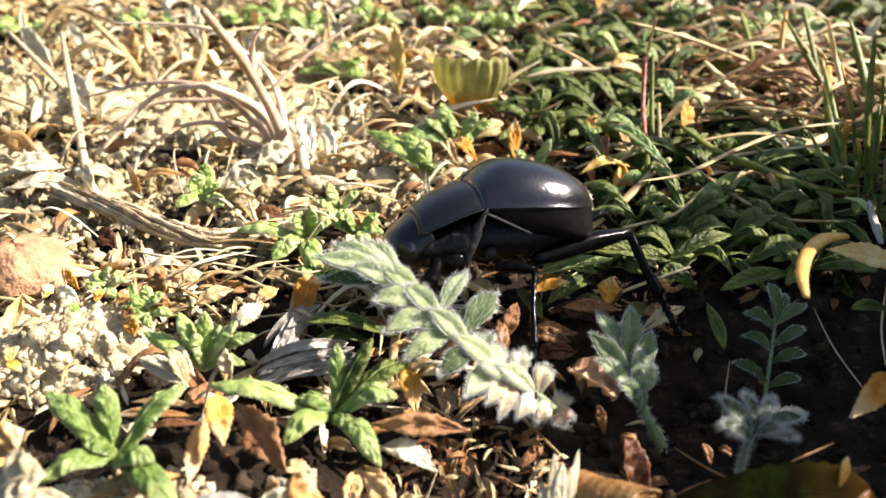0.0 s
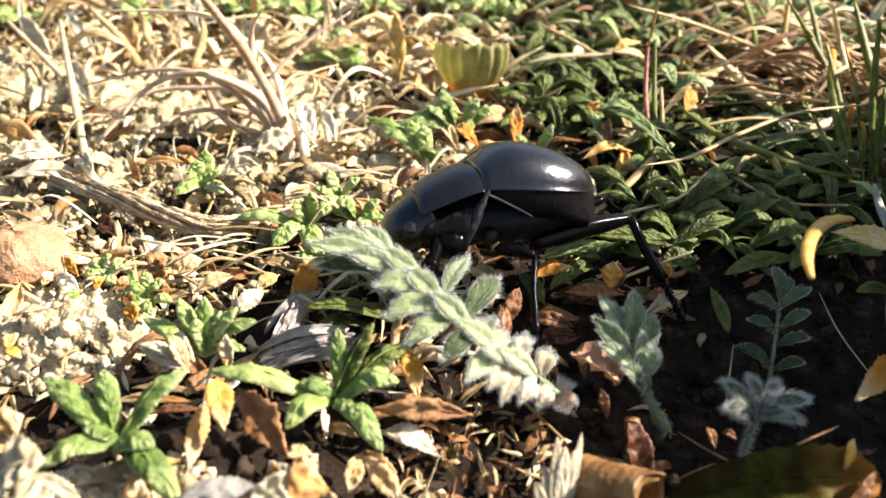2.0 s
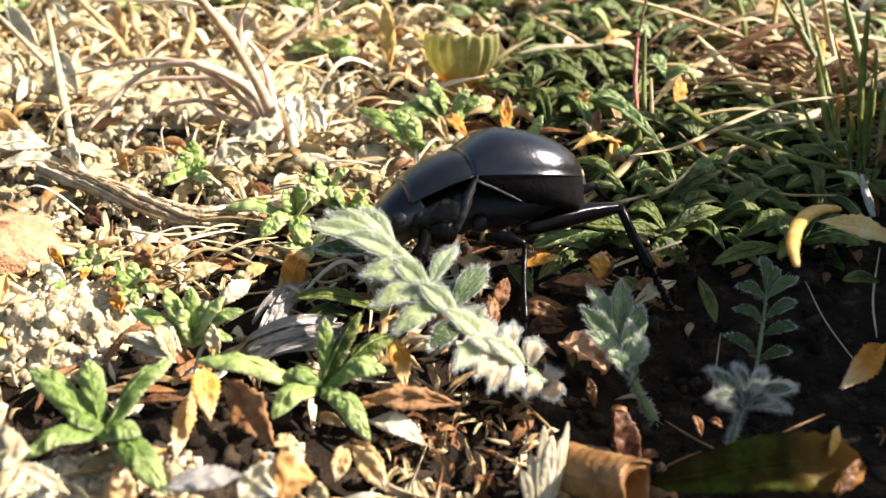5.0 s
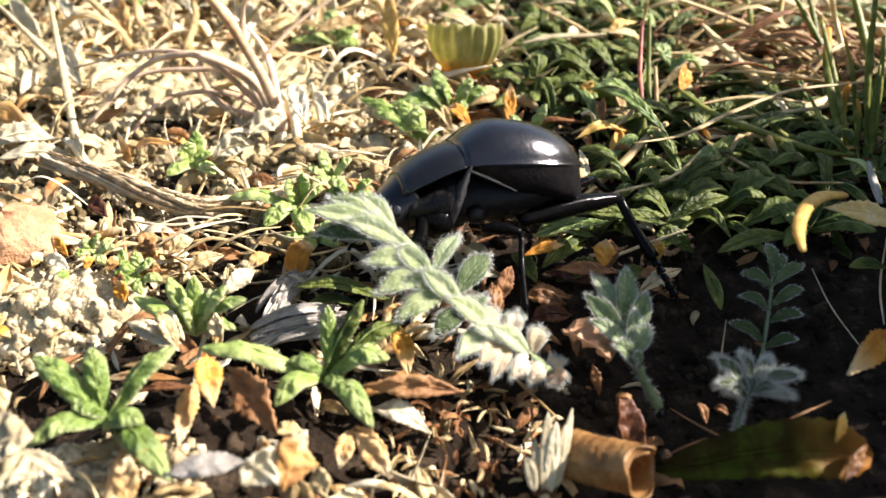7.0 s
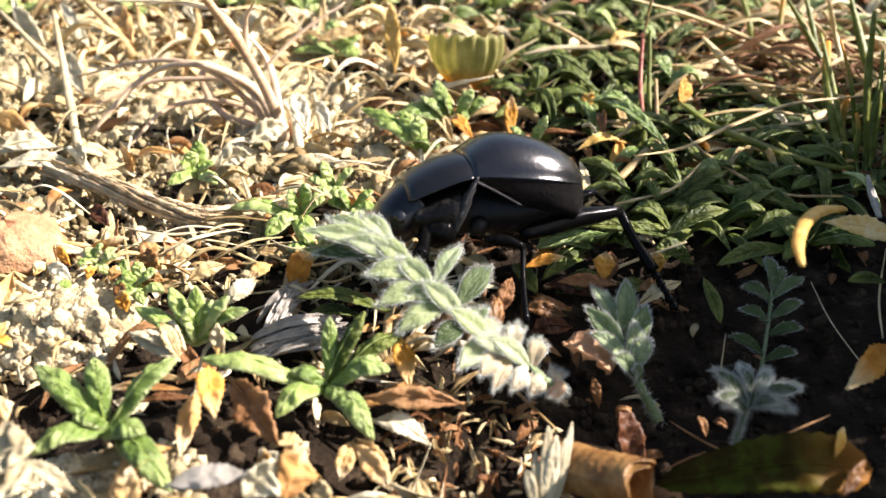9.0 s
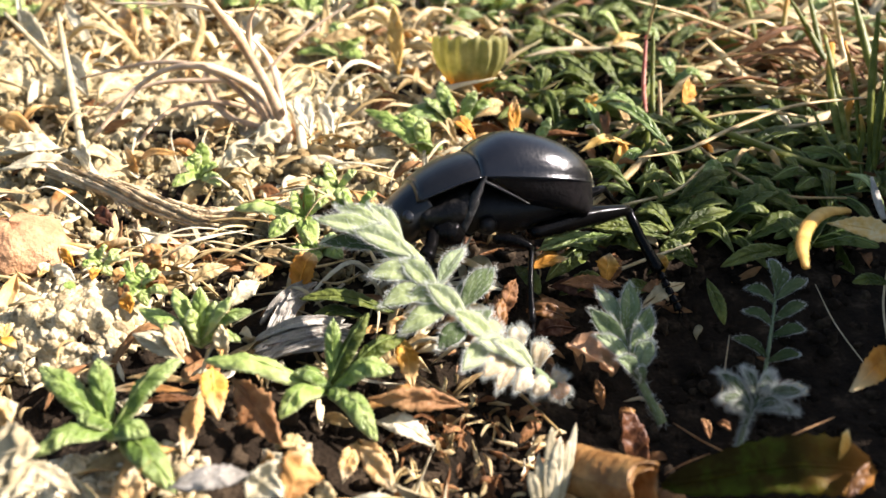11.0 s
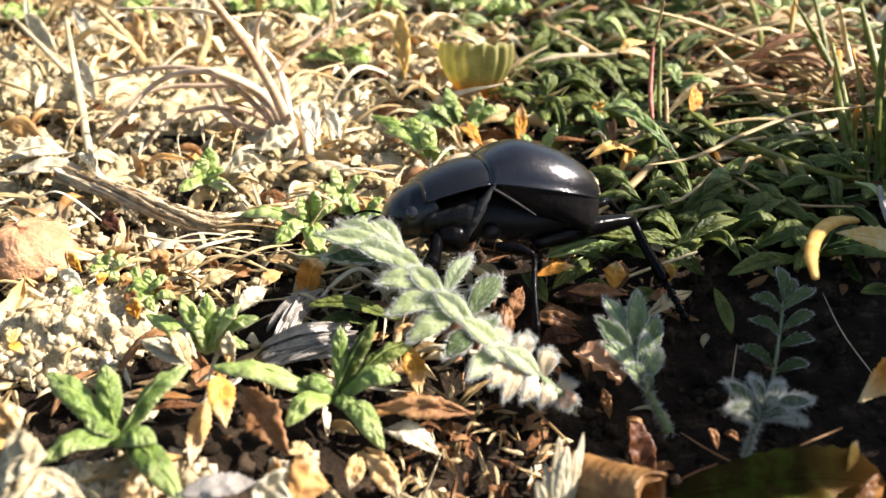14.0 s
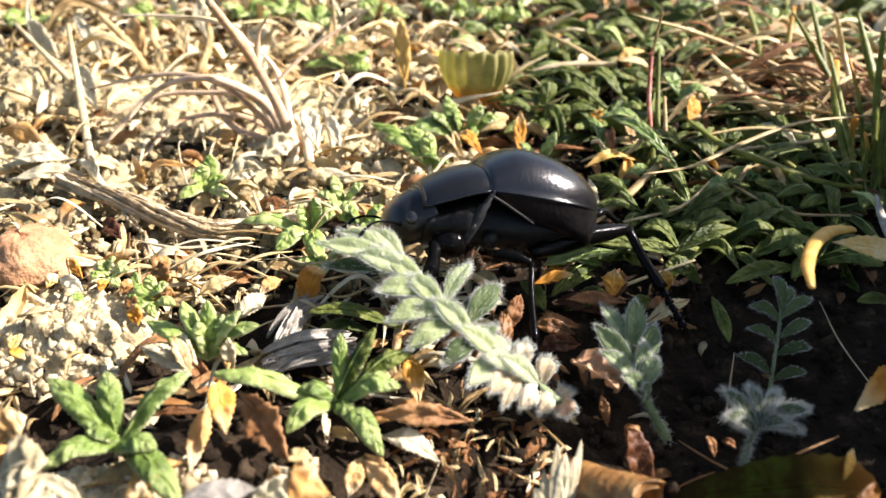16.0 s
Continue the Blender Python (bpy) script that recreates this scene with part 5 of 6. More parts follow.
fallen("small withered leaf on the shaded soil", (18.9, 36.5, -0.1), (18.6, 38.0, 0.4), 0.3, 0.7, BROWN, up=(0, -0.7, 0.7))
fallen("small withered leaf on the shaded soil", (19.7, 37.8, 0.2), (20.5, 37.1, 0.1), 0.3, 0.6, BROWN, up=(0, -0.7, 0.7))
fallen("brown dead leaf under the beetle", (15.2, 52.2, 1.6), (9.8, 51.6, 2.4), 0.3, 1.3, BROWN, up=(0, -0.7, 0.7))
fallen("brown toothed dead leaf under the beetle", (10.1, 47.6, 1.9), (6.6, 48.0, 2.5), 0.3, 1.3, BARK, up=(0, -0.7, 0.7))
fallen("shining brown leaf upright at the woolly stem", (4.2, 44.9, 2.4), (4.5, 48.1, 3.6), 0.3, 0.9, BARK, up=(0, -0.7, 0.7))
fallen("amber leaf lying under the beetle", (7.0, 53.1, 2.8), (10.9, 54.5, 3.0), 0.3, 1, ORANGE, up=(0, -0.7, 0.7))

# ---- stalks and grass ----
stem("pinkish brown main stalk of a dry grass tuft", [(-19.3, 82.7, 0.0), (-20.3, 84.6, 3.0), (-22.0, 84.8, 8.0), (-24.0, 84.1, 13.0), (-25.3, 78.2, 20.0)], (1.1, 0.75, 0.6, 0.55, 0.45), PINK, n=24)
def tuft_blade(pts, r):
    stem("thin arching blade of a dried grass tuft", pts, (r, r * 1.2, r, r * 0.45), PINK if r > 0.3 else STRAW, "dry_grass_blade", "grass", "dry grass tuft", n=22, flat=0.55)


tuft_blade([(-20.0, 83.6, 0.5), (-22.4, 87.4, 4.0), (-26.5, 87.7, 7.0), (-31.2, 87.9, 8.0), (-38.2, 90.4, 5.0), (-43.4, 83.9, 0.5)], 0.72)
tuft_blade([(-20.4, 84.3, 0.5), (-24.4, 88.0, 3.0), (-29.2, 87.9, 7.5), (-37.4, 91.4, 7.0), (-50.1, 95.3, 3.0)], 0.5)
tuft_blade([(-20.5, 84.3, 0.5), (-24.9, 88.6, 5.0), (-31.5, 91.6, 4.5), (-39.7, 93.4, 3.0), (-48.4, 87.5, 0.5)], 0.5)
tuft_blade([(-22.7, 88.4, 0.5), (-27.8, 89.8, 2.2), (-34.7, 88.5, 2.0), (-37.7, 81.2, 0.3)], 0.45)
tuft_blade([(-22.3, 86.3, 0.3), (-27.6, 88.1, 1.0), (-30.6, 91.5, 3.0), (-31.8, 95.3, 4.2), (-27.9, 92.3, 5.0), (-21.2, 86.6, 4.0)], 0.5)
tuft_blade([(-21.6, 88.0, 3.0), (-18.8, 94.2, 5.0), (-14.9, 98.7, 5.0)], 0.27)
tuft_blade([(-21.4, 88.6, 5.0), (-19.5, 94.2, 5.4), (-14.1, 94.4, 4.0)], 0.27)
tuft_blade([(-22.0, 89.1, 7.0), (-18.0, 92.8, 10.0), (-12.4, 95.7, 13.0)], 0.33)
tuft_blade([(-19.9, 87.4, 4.0), (-17.2, 90.5, 4.2), (-18.2, 95.2, 5.0), (-21.0, 94.5, 5.5)], 0.21)
tuft_blade([(-25.7, 89.1, 14.0), (-34.6, 95.9, 13.0), (-44.9, 99.7, 12.0)], 0.33)
tuft_blade([(-22.7, 85.0, 10.0), (-25.2, 87.0, 14.0), (-29.1, 86.0, 16.0), (-39.0, 94.1, 13.0)], 0.27)
tuft_blade([(-23.1, 85.8, 9.0), (-23.3, 88.0, 13.0), (-21.5, 87.9, 16.0)], 0.33)
tuft_blade([(-19.3, 83.6, 0.5), (-22.1, 90.3, 8.0), (-27.0, 89.1, 14.0)], 0.38)
def bleached_stalk(pts, r, mat):
    stem("thick bleached dry stalk", pts, (r, r * 0.9, r * 0.55), mat, n=12, knobs=0.3)


bleached_stalk([(-43.4, 80.1, 0.0), (-48.2, 91.0, 4.0), (-52.7, 101.8, 10.0)], 0.56, WHITE)
bleached_stalk([(-51.8, 97.3, 3.0), (-57.5, 102.1, 6.0), (-63.7, 108.2, 8.0)], 0.42, WHITE)
bleached_stalk([(-45.4, 106.3, 2.0), (-50.1, 112.7, 4.0), (-55.2, 116.9, 7.0)], 0.70, TAN)
bleached_stalk([(-42.7, 108.9, 1.0), (-47.0, 115.7, 3.0), (-48.7, 120.2, 6.0)], 0.56, TAN)
bleached_stalk([(-37.8, 106.6, 1.0), (-37.2, 112.7, 4.0), (-38.5, 117.3, 6.0)], 0.63, TAN)
bleached_stalk([(-17.2, 80.8, 0.0), (-18.4, 85.2, 2.0), (-20.2, 88.0, 3.0)], 0.63, WHITE)
bleached_stalk([(-14.5, 83.0, 0.0), (-15.4, 86.0, 2.0), (-16.2, 88.3, 4.0)], 0.39, WHITE)
bleached_stalk([(-38.7, 72.4, 0.5), (-40.4, 74.2, 2.4), (-41.9, 75.4, 3.0)], 0.56, WHITE)
stem("pale straw lying across the leaves", [(11.0, 103.0, 3.4), (16.2, 104.6, 3.8), (23.8, 106.1, 3.4)], (0.12, 0.65, 0.6, 0.5), WHITE, "straw", n=14, flat=0.6)
def stalk(pts, r, mat, label):
    stem(label, pts, (r * 0.35, r, r, r * 0.7) if len(pts) > 2 else (r, r), mat, "grass_stalk", "grass", n=18, flat=0.6)


stalk([(34.2, 97.3, 8.0), (38.2, 94.2, 4.6), (43.6, 86.4, 0.5)], 0.85, STRAW, "broken tan straw leaning on the leaves")
stalk([(24.2, 101.4, 12.0), (34.4, 104.6, 8.5), (44.8, 102.6, 5.0), (50.9, 96.5, 2.5)], 0.45, STRAW, "long tan straw bowed over the leaves")
stalk([(46.4, 109.8, 5.0), (49.1, 98.8, 4.0), (52.2, 93.9, 2.0)], 0.35, STRAW, "thin tan straw over grass")
stalk([(26.9, 80.1, 6.5), (29.9, 75.6, 5.5), (34.6, 74.4, 4.0), (40.5, 72.7, 2.5), (44.9, 72.6, 2.0)], 0.6, GRASS, "long greenish stalk with pale stripes")
stalk([(17.8, 62.2, 9.0), (23.5, 65.8, 8.0), (29.3, 70.4, 8.0), (37.8, 76.0, 8.0), (48.2, 80.5, 7.0)], 0.28, STRAW, "pale curved grass blade with a pointed tip")
stalk([(27.2, 77.2, 4.0), (29.0, 72.1, 3.5), (34.0, 66.6, 2.5), (40.6, 65.7, 2.5)], 0.24, STRAW, "thin brown bowed stalk")
stalk([(14.3, 66.3, 0.5), (18.7, 71.0, 1.2), (23.1, 75.4, 3.0), (25.5, 77.7, 3.4)], 0.5, STRAW, "tan stalk lying behind the beetle")
stalk([(12.0, 62.6, 2.0), (17.9, 64.3, 2.6), (23.4, 66.4, 3.0), (27.1, 69.9, 4.0)], 0.2, STRAW, "thin curved stalk beside the beetle")
stalk([(12.3, 54.9, -0.5), (16.7, 56.6, 0.5), (22.9, 58.3, 2.0)], 0.2, STRAW, "thin straw across the shaded leaves")
stalk([(23.4, 80.2, 4.0), (23.6, 85.0, 6.5), (24.3, 89.9, 11.0)], 0.28, RED, "upright red grass stalk")
stalk([(24.3, 89.3, 10.5), (24.6, 90.1, 13.0), (24.7, 89.5, 16.0)], 0.2, STRAW, "thin tip of the red stalk")
stalk([(21.8, 71.2, 0.5), (22.9, 76.7, 2.5), (23.5, 80.8, 4.4)], 0.35, GRASS, "green foot of the red stalk")
stalk([(24.2, 78.2, 1.0), (25.0, 86.2, 6.0), (25.4, 90.9, 11.0)], 0.3, GRASS, "upright withered grass blade")
stalk([(25.2, 78.9, 1.0), (25.4, 82.5, 4.0), (25.5, 85.5, 7.0)], 0.28, STRAW, "short upright withered blade")
stalk([(43.2, 97.1, 14.0), (47.2, 95.7, 9.0), (51.3, 88.5, 2.0)], 0.5, GRASS, "broad green grass blade")
stalk([(48.4, 95.9, 14.0), (51.5, 96.4, 8.0), (52.3, 89.7, 3.0)], 0.5, STRAW, "upright tan grass blade")
stalk([(51.2, 95.9, 14.0), (52.3, 91.5, 9.0), (52.2, 86.2, 6.0)], 0.62, GRASS, "broad green grass blade")
stalk([(50.7, 88.0, 13.0), (47.9, 79.8, 8.0), (47.5, 74.1, 1.0)], 0.45, GRASS, "broad green grass blade")
stalk([(47.8, 78.2, 10.0), (47.0, 75.2, 6.0), (47.2, 72.8, 1.0)], 0.35, GRASS, "broad green grass blade")
stalk([(45.2, 75.0, 0.5), (46.0, 85.0, 6.5), (48.5, 92.6, 9.0)], 0.55, GRASS_TIP, "grass blade with an orange dry tip")
stalk([(45.9, 73.7, 0.5), (46.6, 80.0, 3.0), (47.6, 82.8, 6.0)], 0.45, GRASS_TIP, "grass blade with an orange dry tip")
stalk([(46.3, 75.7, 0.1), (45.9, 82.4, 6.2), (45.2, 88.5, 11.5)], 0.34, GRASS, "narrow green grass blade")
stalk([(47.2, 75.7, 0.1), (46.8, 80.9, 7.5), (45.5, 84.2, 12.3)], 0.28, GRASS_TIP, "narrow grass blade with a dry tip")
stalk([(47.1, 74.3, 1.6), (47.4, 79.3, 8.9), (48.2, 84.0, 15.6)], 0.36, GRASS, "narrow green grass blade")
stalk([(48.0, 73.9, 1.1), (48.7, 78.2, 7.3), (49.1, 81.5, 12.0)], 0.28, GRASS, "narrow green grass blade")
stalk([(44.5, 73.5, 0.6), (43.3, 77.9, 3.3), (42.7, 81.6, 5.1)], 0.26, GRASS, "narrow green grass blade")
stalk([(45.5, 73.7, 0.8), (45.9, 75.2, 4.7), (45.6, 76.6, 6.7)], 0.3, GRASS_TIP, "narrow grass blade with a dry tip")
stalk([(43.7, 75.8, 0.3), (39.8, 76.8, 1.7), (36.1, 80.6, 3.8)], 0.42, GRASS, "long greenish blade lying low")
stalk([(43.3, 73.9, 1.1), (37.6, 73.7, 0.8), (32.7, 77.1, 2.1)], 0.24, STRAW, "thin brown bowed blade")
stalk([(47.8, 72.1, 2.1), (50.2, 78.2, 7.3), (52.7, 84.6, 12.8)], 0.4, GRASS, "narrow green grass blade")
stalk([(50.0, 95.3, 3.8), (50.3, 100.3, 7.4), (49.7, 106.3, 12.5)], 0.4, GRASS, "upright green grass blade far back")
stalk([(48.1, 98.2, 1.0), (47.5, 104.2, 6.0), (49.2, 109.9, 10.7)], 0.4, GRASS_TIP, "upright grass blade far back")
stalk([(45.9, 108.7, 1.9), (45.6, 111.1, 5.4), (45.0, 116.0, 8.9)], 0.45, GRASS, "upright green grass blade far back")
stalk([(28.1, 82.3, 3.0), (36.9, 83.3, 4.0), (47.5, 83.3, 2.5)], 0.3, STRAW, "straw lying across the grass")
stalk([(31.6, 91.0, 4.0), (39.0, 89.8, 4.5), (49.2, 89.5, 3.5)], 0.3, STRAW, "straw lying across the grass")
stalk([(30.5, 80.5, 2.0), (38.3, 80.7, 3.0), (49.7, 81.7, 4.0)], 0.3, STRAW, "straw lying across the grass")
stalk([(39.4, 99.3, 3.0), (45.1, 91.5, 3.0), (53.2, 93.4, 3.0)], 0.35, STRAW, "straw lying across the grass")
stalk([(13.7, 116.3, 5.0), (19.0, 110.2, 4.0), (22.6, 105.8, 3.0)], 0.4, STRAW, "straw lying across the leaves")
stalk([(19.5, 79.1, 2.0), (21.5, 80.0, 3.0), (23.2, 82.5, 4.0)], 0.3, STRAW, "short dry brown grass stalk")
# grey twigs coloured brown, darkened for the hollow's missing shade
stalk([(17.4, 39.8, -2.0), (19.3, 37.9, -2.0), (21.8, 36.3, -2.2)], 0.11, BROWN, "thin grey-brown twig on the shaded soil")
stalk([(22.7, 36.2, -1.0), (25.1, 36.9, 0.0), (28.3, 38.1, 0.5)], 0.11, BROWN, "thin grey-brown twig on the shaded soil")
stalk([(14.9, 33.4, 0.0), (16.6, 34.2, 0.2), (18.3, 34.8, 0.4)], 0.08, BROWN, "thin grey-brown twig on the shaded soil")
stalk([(31.3, 50.8, 3.0), (32.4, 47.9, 1.0), (34.3, 44.6, -1.0)], 0.06, ROOT, "fine stalk in the shade")
stalk([(22.6, 45.4, 2.0), (22.1, 43.6, 0.0), (21.4, 41.5, -1.0)], 0.06, ROOT, "fine stalk in the shade")
stalk([(41.2, 63.9, 6.0), (40.9, 61.4, 5.0), (40.9, 59.4, 4.0)], 0.4, GREY, "broken pale stalk in grass")
stalk([(37.0, 51.5, 6.0), (36.9, 49.7, 2.0), (36.6, 47.0, 0.0)], 0.1, ROOT, "thin straw at the shaded edge")
stalk([(-4.2, 43.6, 1.5), (-2.4, 42.5, 0.5), (0.5, 41.0, -0.5)], 0.14, STRAW, "thin brown twig by the orange leaf")
stalk([(-22.6, 73.5, 1.0), (-20.1, 67.5, 0.6), (-18.4, 64.9, 0.5)], 0.25, WHITE, "thin pale stalk in litter")
stalk([(3.9, 44.1, -0.5), (6.5, 41.4, -1.5), (8.7, 38.2, -1.5)], 0.15, STRAW, "thin straw in the shade")
stem("curled pale yellow withered leaf tip", [(34.1, 54.5, 8.0), (30.4, 51.1, 10.0), (26.5, 46.2, 12.0), (23.9, 41.7, 13.3), (22.6, 38.2, 14.0)], (0.45, 0.62, 0.52, 0.45, 0.2), YELLOW, "withered_leaf", "leaf", n=20, flat=0.6)

# ---- root and grey leaf strips ----
def root(label, points, spread, strands, seed):
    """A weathered root: a bundle of twisted bark strands."""
    at = points[0]
    base = thing("root", at, label, "root", "roots")
    rng = random.Random(seed)
    line = less(points, at)
    for k in range(strands):
        a0, turns = rng.uniform(0, 6.28), rng.uniform(0.4, 1.4)
        lo = rng.uniform(0, 0.72)
        hi = min(1.0, lo + rng.uniform(0.22, 0.6))
        path = bezier(line, 12)
        off = [spread * rng.uniform(0.4, 1.0)] * 13
        pts = []
        for i in range(int(lo * 12), int(hi * 12) + 1):
            a = a0 + turns * i / 12 * 3
            pts.append(path[i] + Vector((0.7 * math.cos(a), 0.7 * math.cos(a), math.sin(a))) * off[i])
        v, f, uv = tube_shape(pts, [rng.uniform(0.06, 0.24) for _ in range(4)], n=22, sides=7, knobs=1.3, seed=k)
        solid("strand", v, f, ROOT, base, uvs=uv)


root("broad tan fibrous root lying on the soil", [(-44.3, 74.3, 1.2), (-35.7, 69.3, 1.6), (-28.5, 65.3, 1.4), (-23.1, 64.2, 1.0), (-18.5, 66.8, 0.6)], 1.05, 170, 1)
root("brown fibrous root lying on the soil", [(-34.7, 67.9, 1.2), (-31.2, 63.4, 0.8), (-29.0, 58.8, 0.2)], 0.5, 7, 2)
root("thin brown root running through the litter", [(-25.9, 63.6, 0.3), (-21.1, 65.2, 0.8), (-16.6, 69.6, 0.4)], 0.5, 7, 3)
def grey_strip(pts, w):
    single_leaf("shrivelled grey strip of a dead leaf", pts, 1.35 * w, GREY, group="grey leaf strips", fold=0.1, curl=1.1, blunt=0.35, twist=70, thick=0.25, crinkle=0.3, n=26, m=8, ragged=0.2, seed=round(pts[0][0] + pts[1][1], 2))


grey_strip([(-14.4, 43.4, 1.2), (-12.2, 45.3, 1.3), (-9.3, 47.8, 0.4)], 0.6)
grey_strip([(-15.5, 44.8, 1.0), (-11.8, 45.5, 1.9), (-8.0, 48.3, 0.6)], 0.6)
grey_strip([(-15.0, 43.9, 0.8), (-12.2, 45.9, 1.4), (-8.8, 48.5, 0.7)], 0.9)
grey_strip([(-13.9, 44.0, 0.7), (-10.3, 44.6, 1.9), (-6.8, 46.3, 0.7)], 0.6)
grey_strip([(-15.0, 44.9, 0.8), (-12.5, 46.4, 1.5), (-9.4, 48.2, 0.6)], 0.7)
grey_strip([(-15.6, 46.1, 0.8), (-12.0, 46.6, 2.2), (-8.5, 48.5, 1.0)], 0.8)
grey_strip([(-14.9, 44.2, 0.6), (-12.0, 45.1, 1.4), (-8.9, 46.5, 1.3)], 0.6)
grey_strip([(-14.3, 43.9, 0.9), (-11.0, 45.4, 1.3), (-7.7, 47.7, 0.5)], 0.5)
grey_strip([(-15.3, 44.3, 1.0), (-12.6, 45.4, 1.4), (-9.3, 45.5, 1.2)], 0.8)
grey_strip([(-14.4, 44.6, 1.0), (-11.0, 45.6, 1.6), (-7.0, 46.4, 0.9)], 0.5)
grey_strip([(-15.0, 43.3, 1.2), (-11.2, 44.0, 1.8), (-7.1, 45.4, 1.2)], 0.8)
grey_strip([(-15.0, 45.4, 0.4), (-12.7, 47.0, 1.2), (-9.6, 48.5, 0.7)], 0.5)
grey_strip([(-15.1, 43.9, 0.6), (-11.7, 45.5, 1.7), (-7.9, 47.8, 0.4)], 0.5)
grey_strip([(-15.2, 43.0, 0.5), (-11.4, 43.5, 2.4), (-8.2, 46.5, 0.6)], 0.5)
grey_strip([(-13.9, 46.9, 1.0), (-13.2, 50.4, 1.6), (-11.9, 53.7, 1.0)], 0.5)
grey_strip([(-14.7, 46.3, 1.2), (-13.6, 50.4, 1.6), (-11.7, 54.3, 0.5)], 0.6)
grey_strip([(-13.6, 45.1, 0.6), (-13.2, 49.4, 1.1), (-12.1, 53.3, 0.5)], 0.8)
grey_strip([(-14.0, 47.1, 0.8), (-13.4, 49.7, 1.9), (-13.2, 52.7, 1.1)], 0.6)
grey_strip([(-13.4, 45.4, 1.0), (-13.4, 48.3, 1.1), (-12.7, 51.2, 1.0)], 0.6)
grey_strip([(-14.6, 47.3, 1.1), (-13.0, 50.5, 1.1), (-11.0, 52.3, 1.2)], 0.7)
grey_strip([(-15.7, 48.3, 0.5), (-14.1, 50.4, 1.9), (-12.6, 54.1, 0.9)], 0.6)
grey_strip([(-14.6, 48.0, 0.5), (-13.6, 49.0, 1.8), (-13.2, 52.5, 0.3)], 0.5)
tuft = thing("frayed_tuft", (6.7, 30.5, 0.6), "frayed tuft of bleached dry leaf strips", "leaf")
for base, tip, w in (((6.1, 30.5, 0.6), (6.0, 32.6, 3.0), 0.7), ((6.4, 30.4, 0.6), (6.9, 33.7, 4.4), 0.8), ((6.7, 30.5, 0.5), (7.4, 33.2, 4.0), 0.9), ((7.1, 30.5, 0.5), (8.0, 33.1, 3.8), 0.7), ((7.4, 30.6, 0.5), (8.5, 34.0, 4.4), 0.6), ((5.9, 30.3, 0.6), (5.4, 31.9, 2.2), 0.8), ((7.0, 30.4, 0.4), (6.7, 32.7, 3.4), 0.8)):
    v, f, uv = leaf_shape(less(arch(base, tip, 0.2), tuft.location / MM), w, fold=0.3, thick=0.14, n=12, m=4, up=(0, -1, 0.3), blunt=0.6, wide_at=0.4)
    solid("strip", v, f, WHITE, tuft, uvs=uv)


# ---- woolly plants ----
def woolly(label, path, leaflets, width, seed, hair=0.55, dense=1.0, name="woolly_plant", loose_from=2.0, felt=None, rims=0.0, own=None, point=0.85, fold=0.45, stout=1.0):
    """A felted stem with paired leaflets, all set with fine white hairs. leaflets: (place along the stem, tip x, y, z, width factor)."""
    at = path[0]
    felt = felt or FELT
    plant = thing(name, at, label, "plant", "woolly plants")
    rng = random.Random(seed)
    line = bezier(less(path, at), 30)
    tip_part = None
    v, f, uv = tube_shape(less(path, at), [stout * r for r in (0.42, 0.32, 0.26, 0.2)], n=18, sides=8)
    solid("stalk", v, f, SAGE, plant, uvs=uv)
    if loose_from < 1:
        v, f, uv = tube_shape(line[int(loose_from * 30):], (0.42, 0.4, 0.32), n=10, sides=8)
        tip_part = solid("shoot_tip", v, f, felt, plant, "woolly tip of the sprig, tugged about", uv)
    fur = Heap()
    for k in range(int(260 * dense)):
        i = rng.randrange(0, 30)
        p = line[i]
        out = Vector((rng.uniform(-1, 1), rng.uniform(-1, 1), rng.uniform(-1, 1))).normalized()
        hairs(fur, [(p + out * 0.3 * stout, out)], hair * 1.2 * stout, 0.015, rng)
    fur.make("stalk_hair", HAIR, plant, "long white hairs")
    for k, (u, x, y, z, wide) in enumerate(leaflets):
        base = line[int(u * 30)]
        tip = Vector((x, y, z)) - Vector(at)
        mid = base.lerp(tip, 0.5) + Vector((0, 0, 0.5))
        up = Vector((rng.uniform(-0.5, 0.5), -0.7, 1))
        v, f, uv = leaf_shape([base, mid, tip], width * wide, fold=fold, thick=0.28, n=12, m=6, crinkle=0.10, up=up, seed=seed + k, blunt=point)
        loose = tip_part is not None and u >= loose_from
        ob = solid("leaflet", v, f, (own or {}).get(k, felt), tip_part if loose else plant, uvs=uv)
        fur = Heap()
        half = len(v) // 2
        for _ in range(int(200 * dense)):
            a = rng.randrange(0, len(v))
            if rng.random() < rims:
                a -= (a % half) % 7
                a += rng.choice((0, 6))
            i, j = (a % half) // 7, (a % half) % 7
            c = v[(a % half) - j + 3]
            nrm = (v[a] - c) * 0.9 + Vector((0, -0.2, 0.7 if a < half else -0.5))
            if nrm.length < 1e-4:
                nrm = Vector((0, 0, 1))
            nxt = v[a + 7] if a % half + 7 < half else v[a - 7]
            spot = v[a].lerp(nxt, rng.random())
            hairs(fur, [(spot, (nrm.normalized() + (tip - base).normalized() * 1.6).normalized())], hair, 0.010, rng, 0.35)
        fur.make("leaflet_hair", HAIR, tip_part if loose else ob, "fine white hairs")
    return tip_part or plant


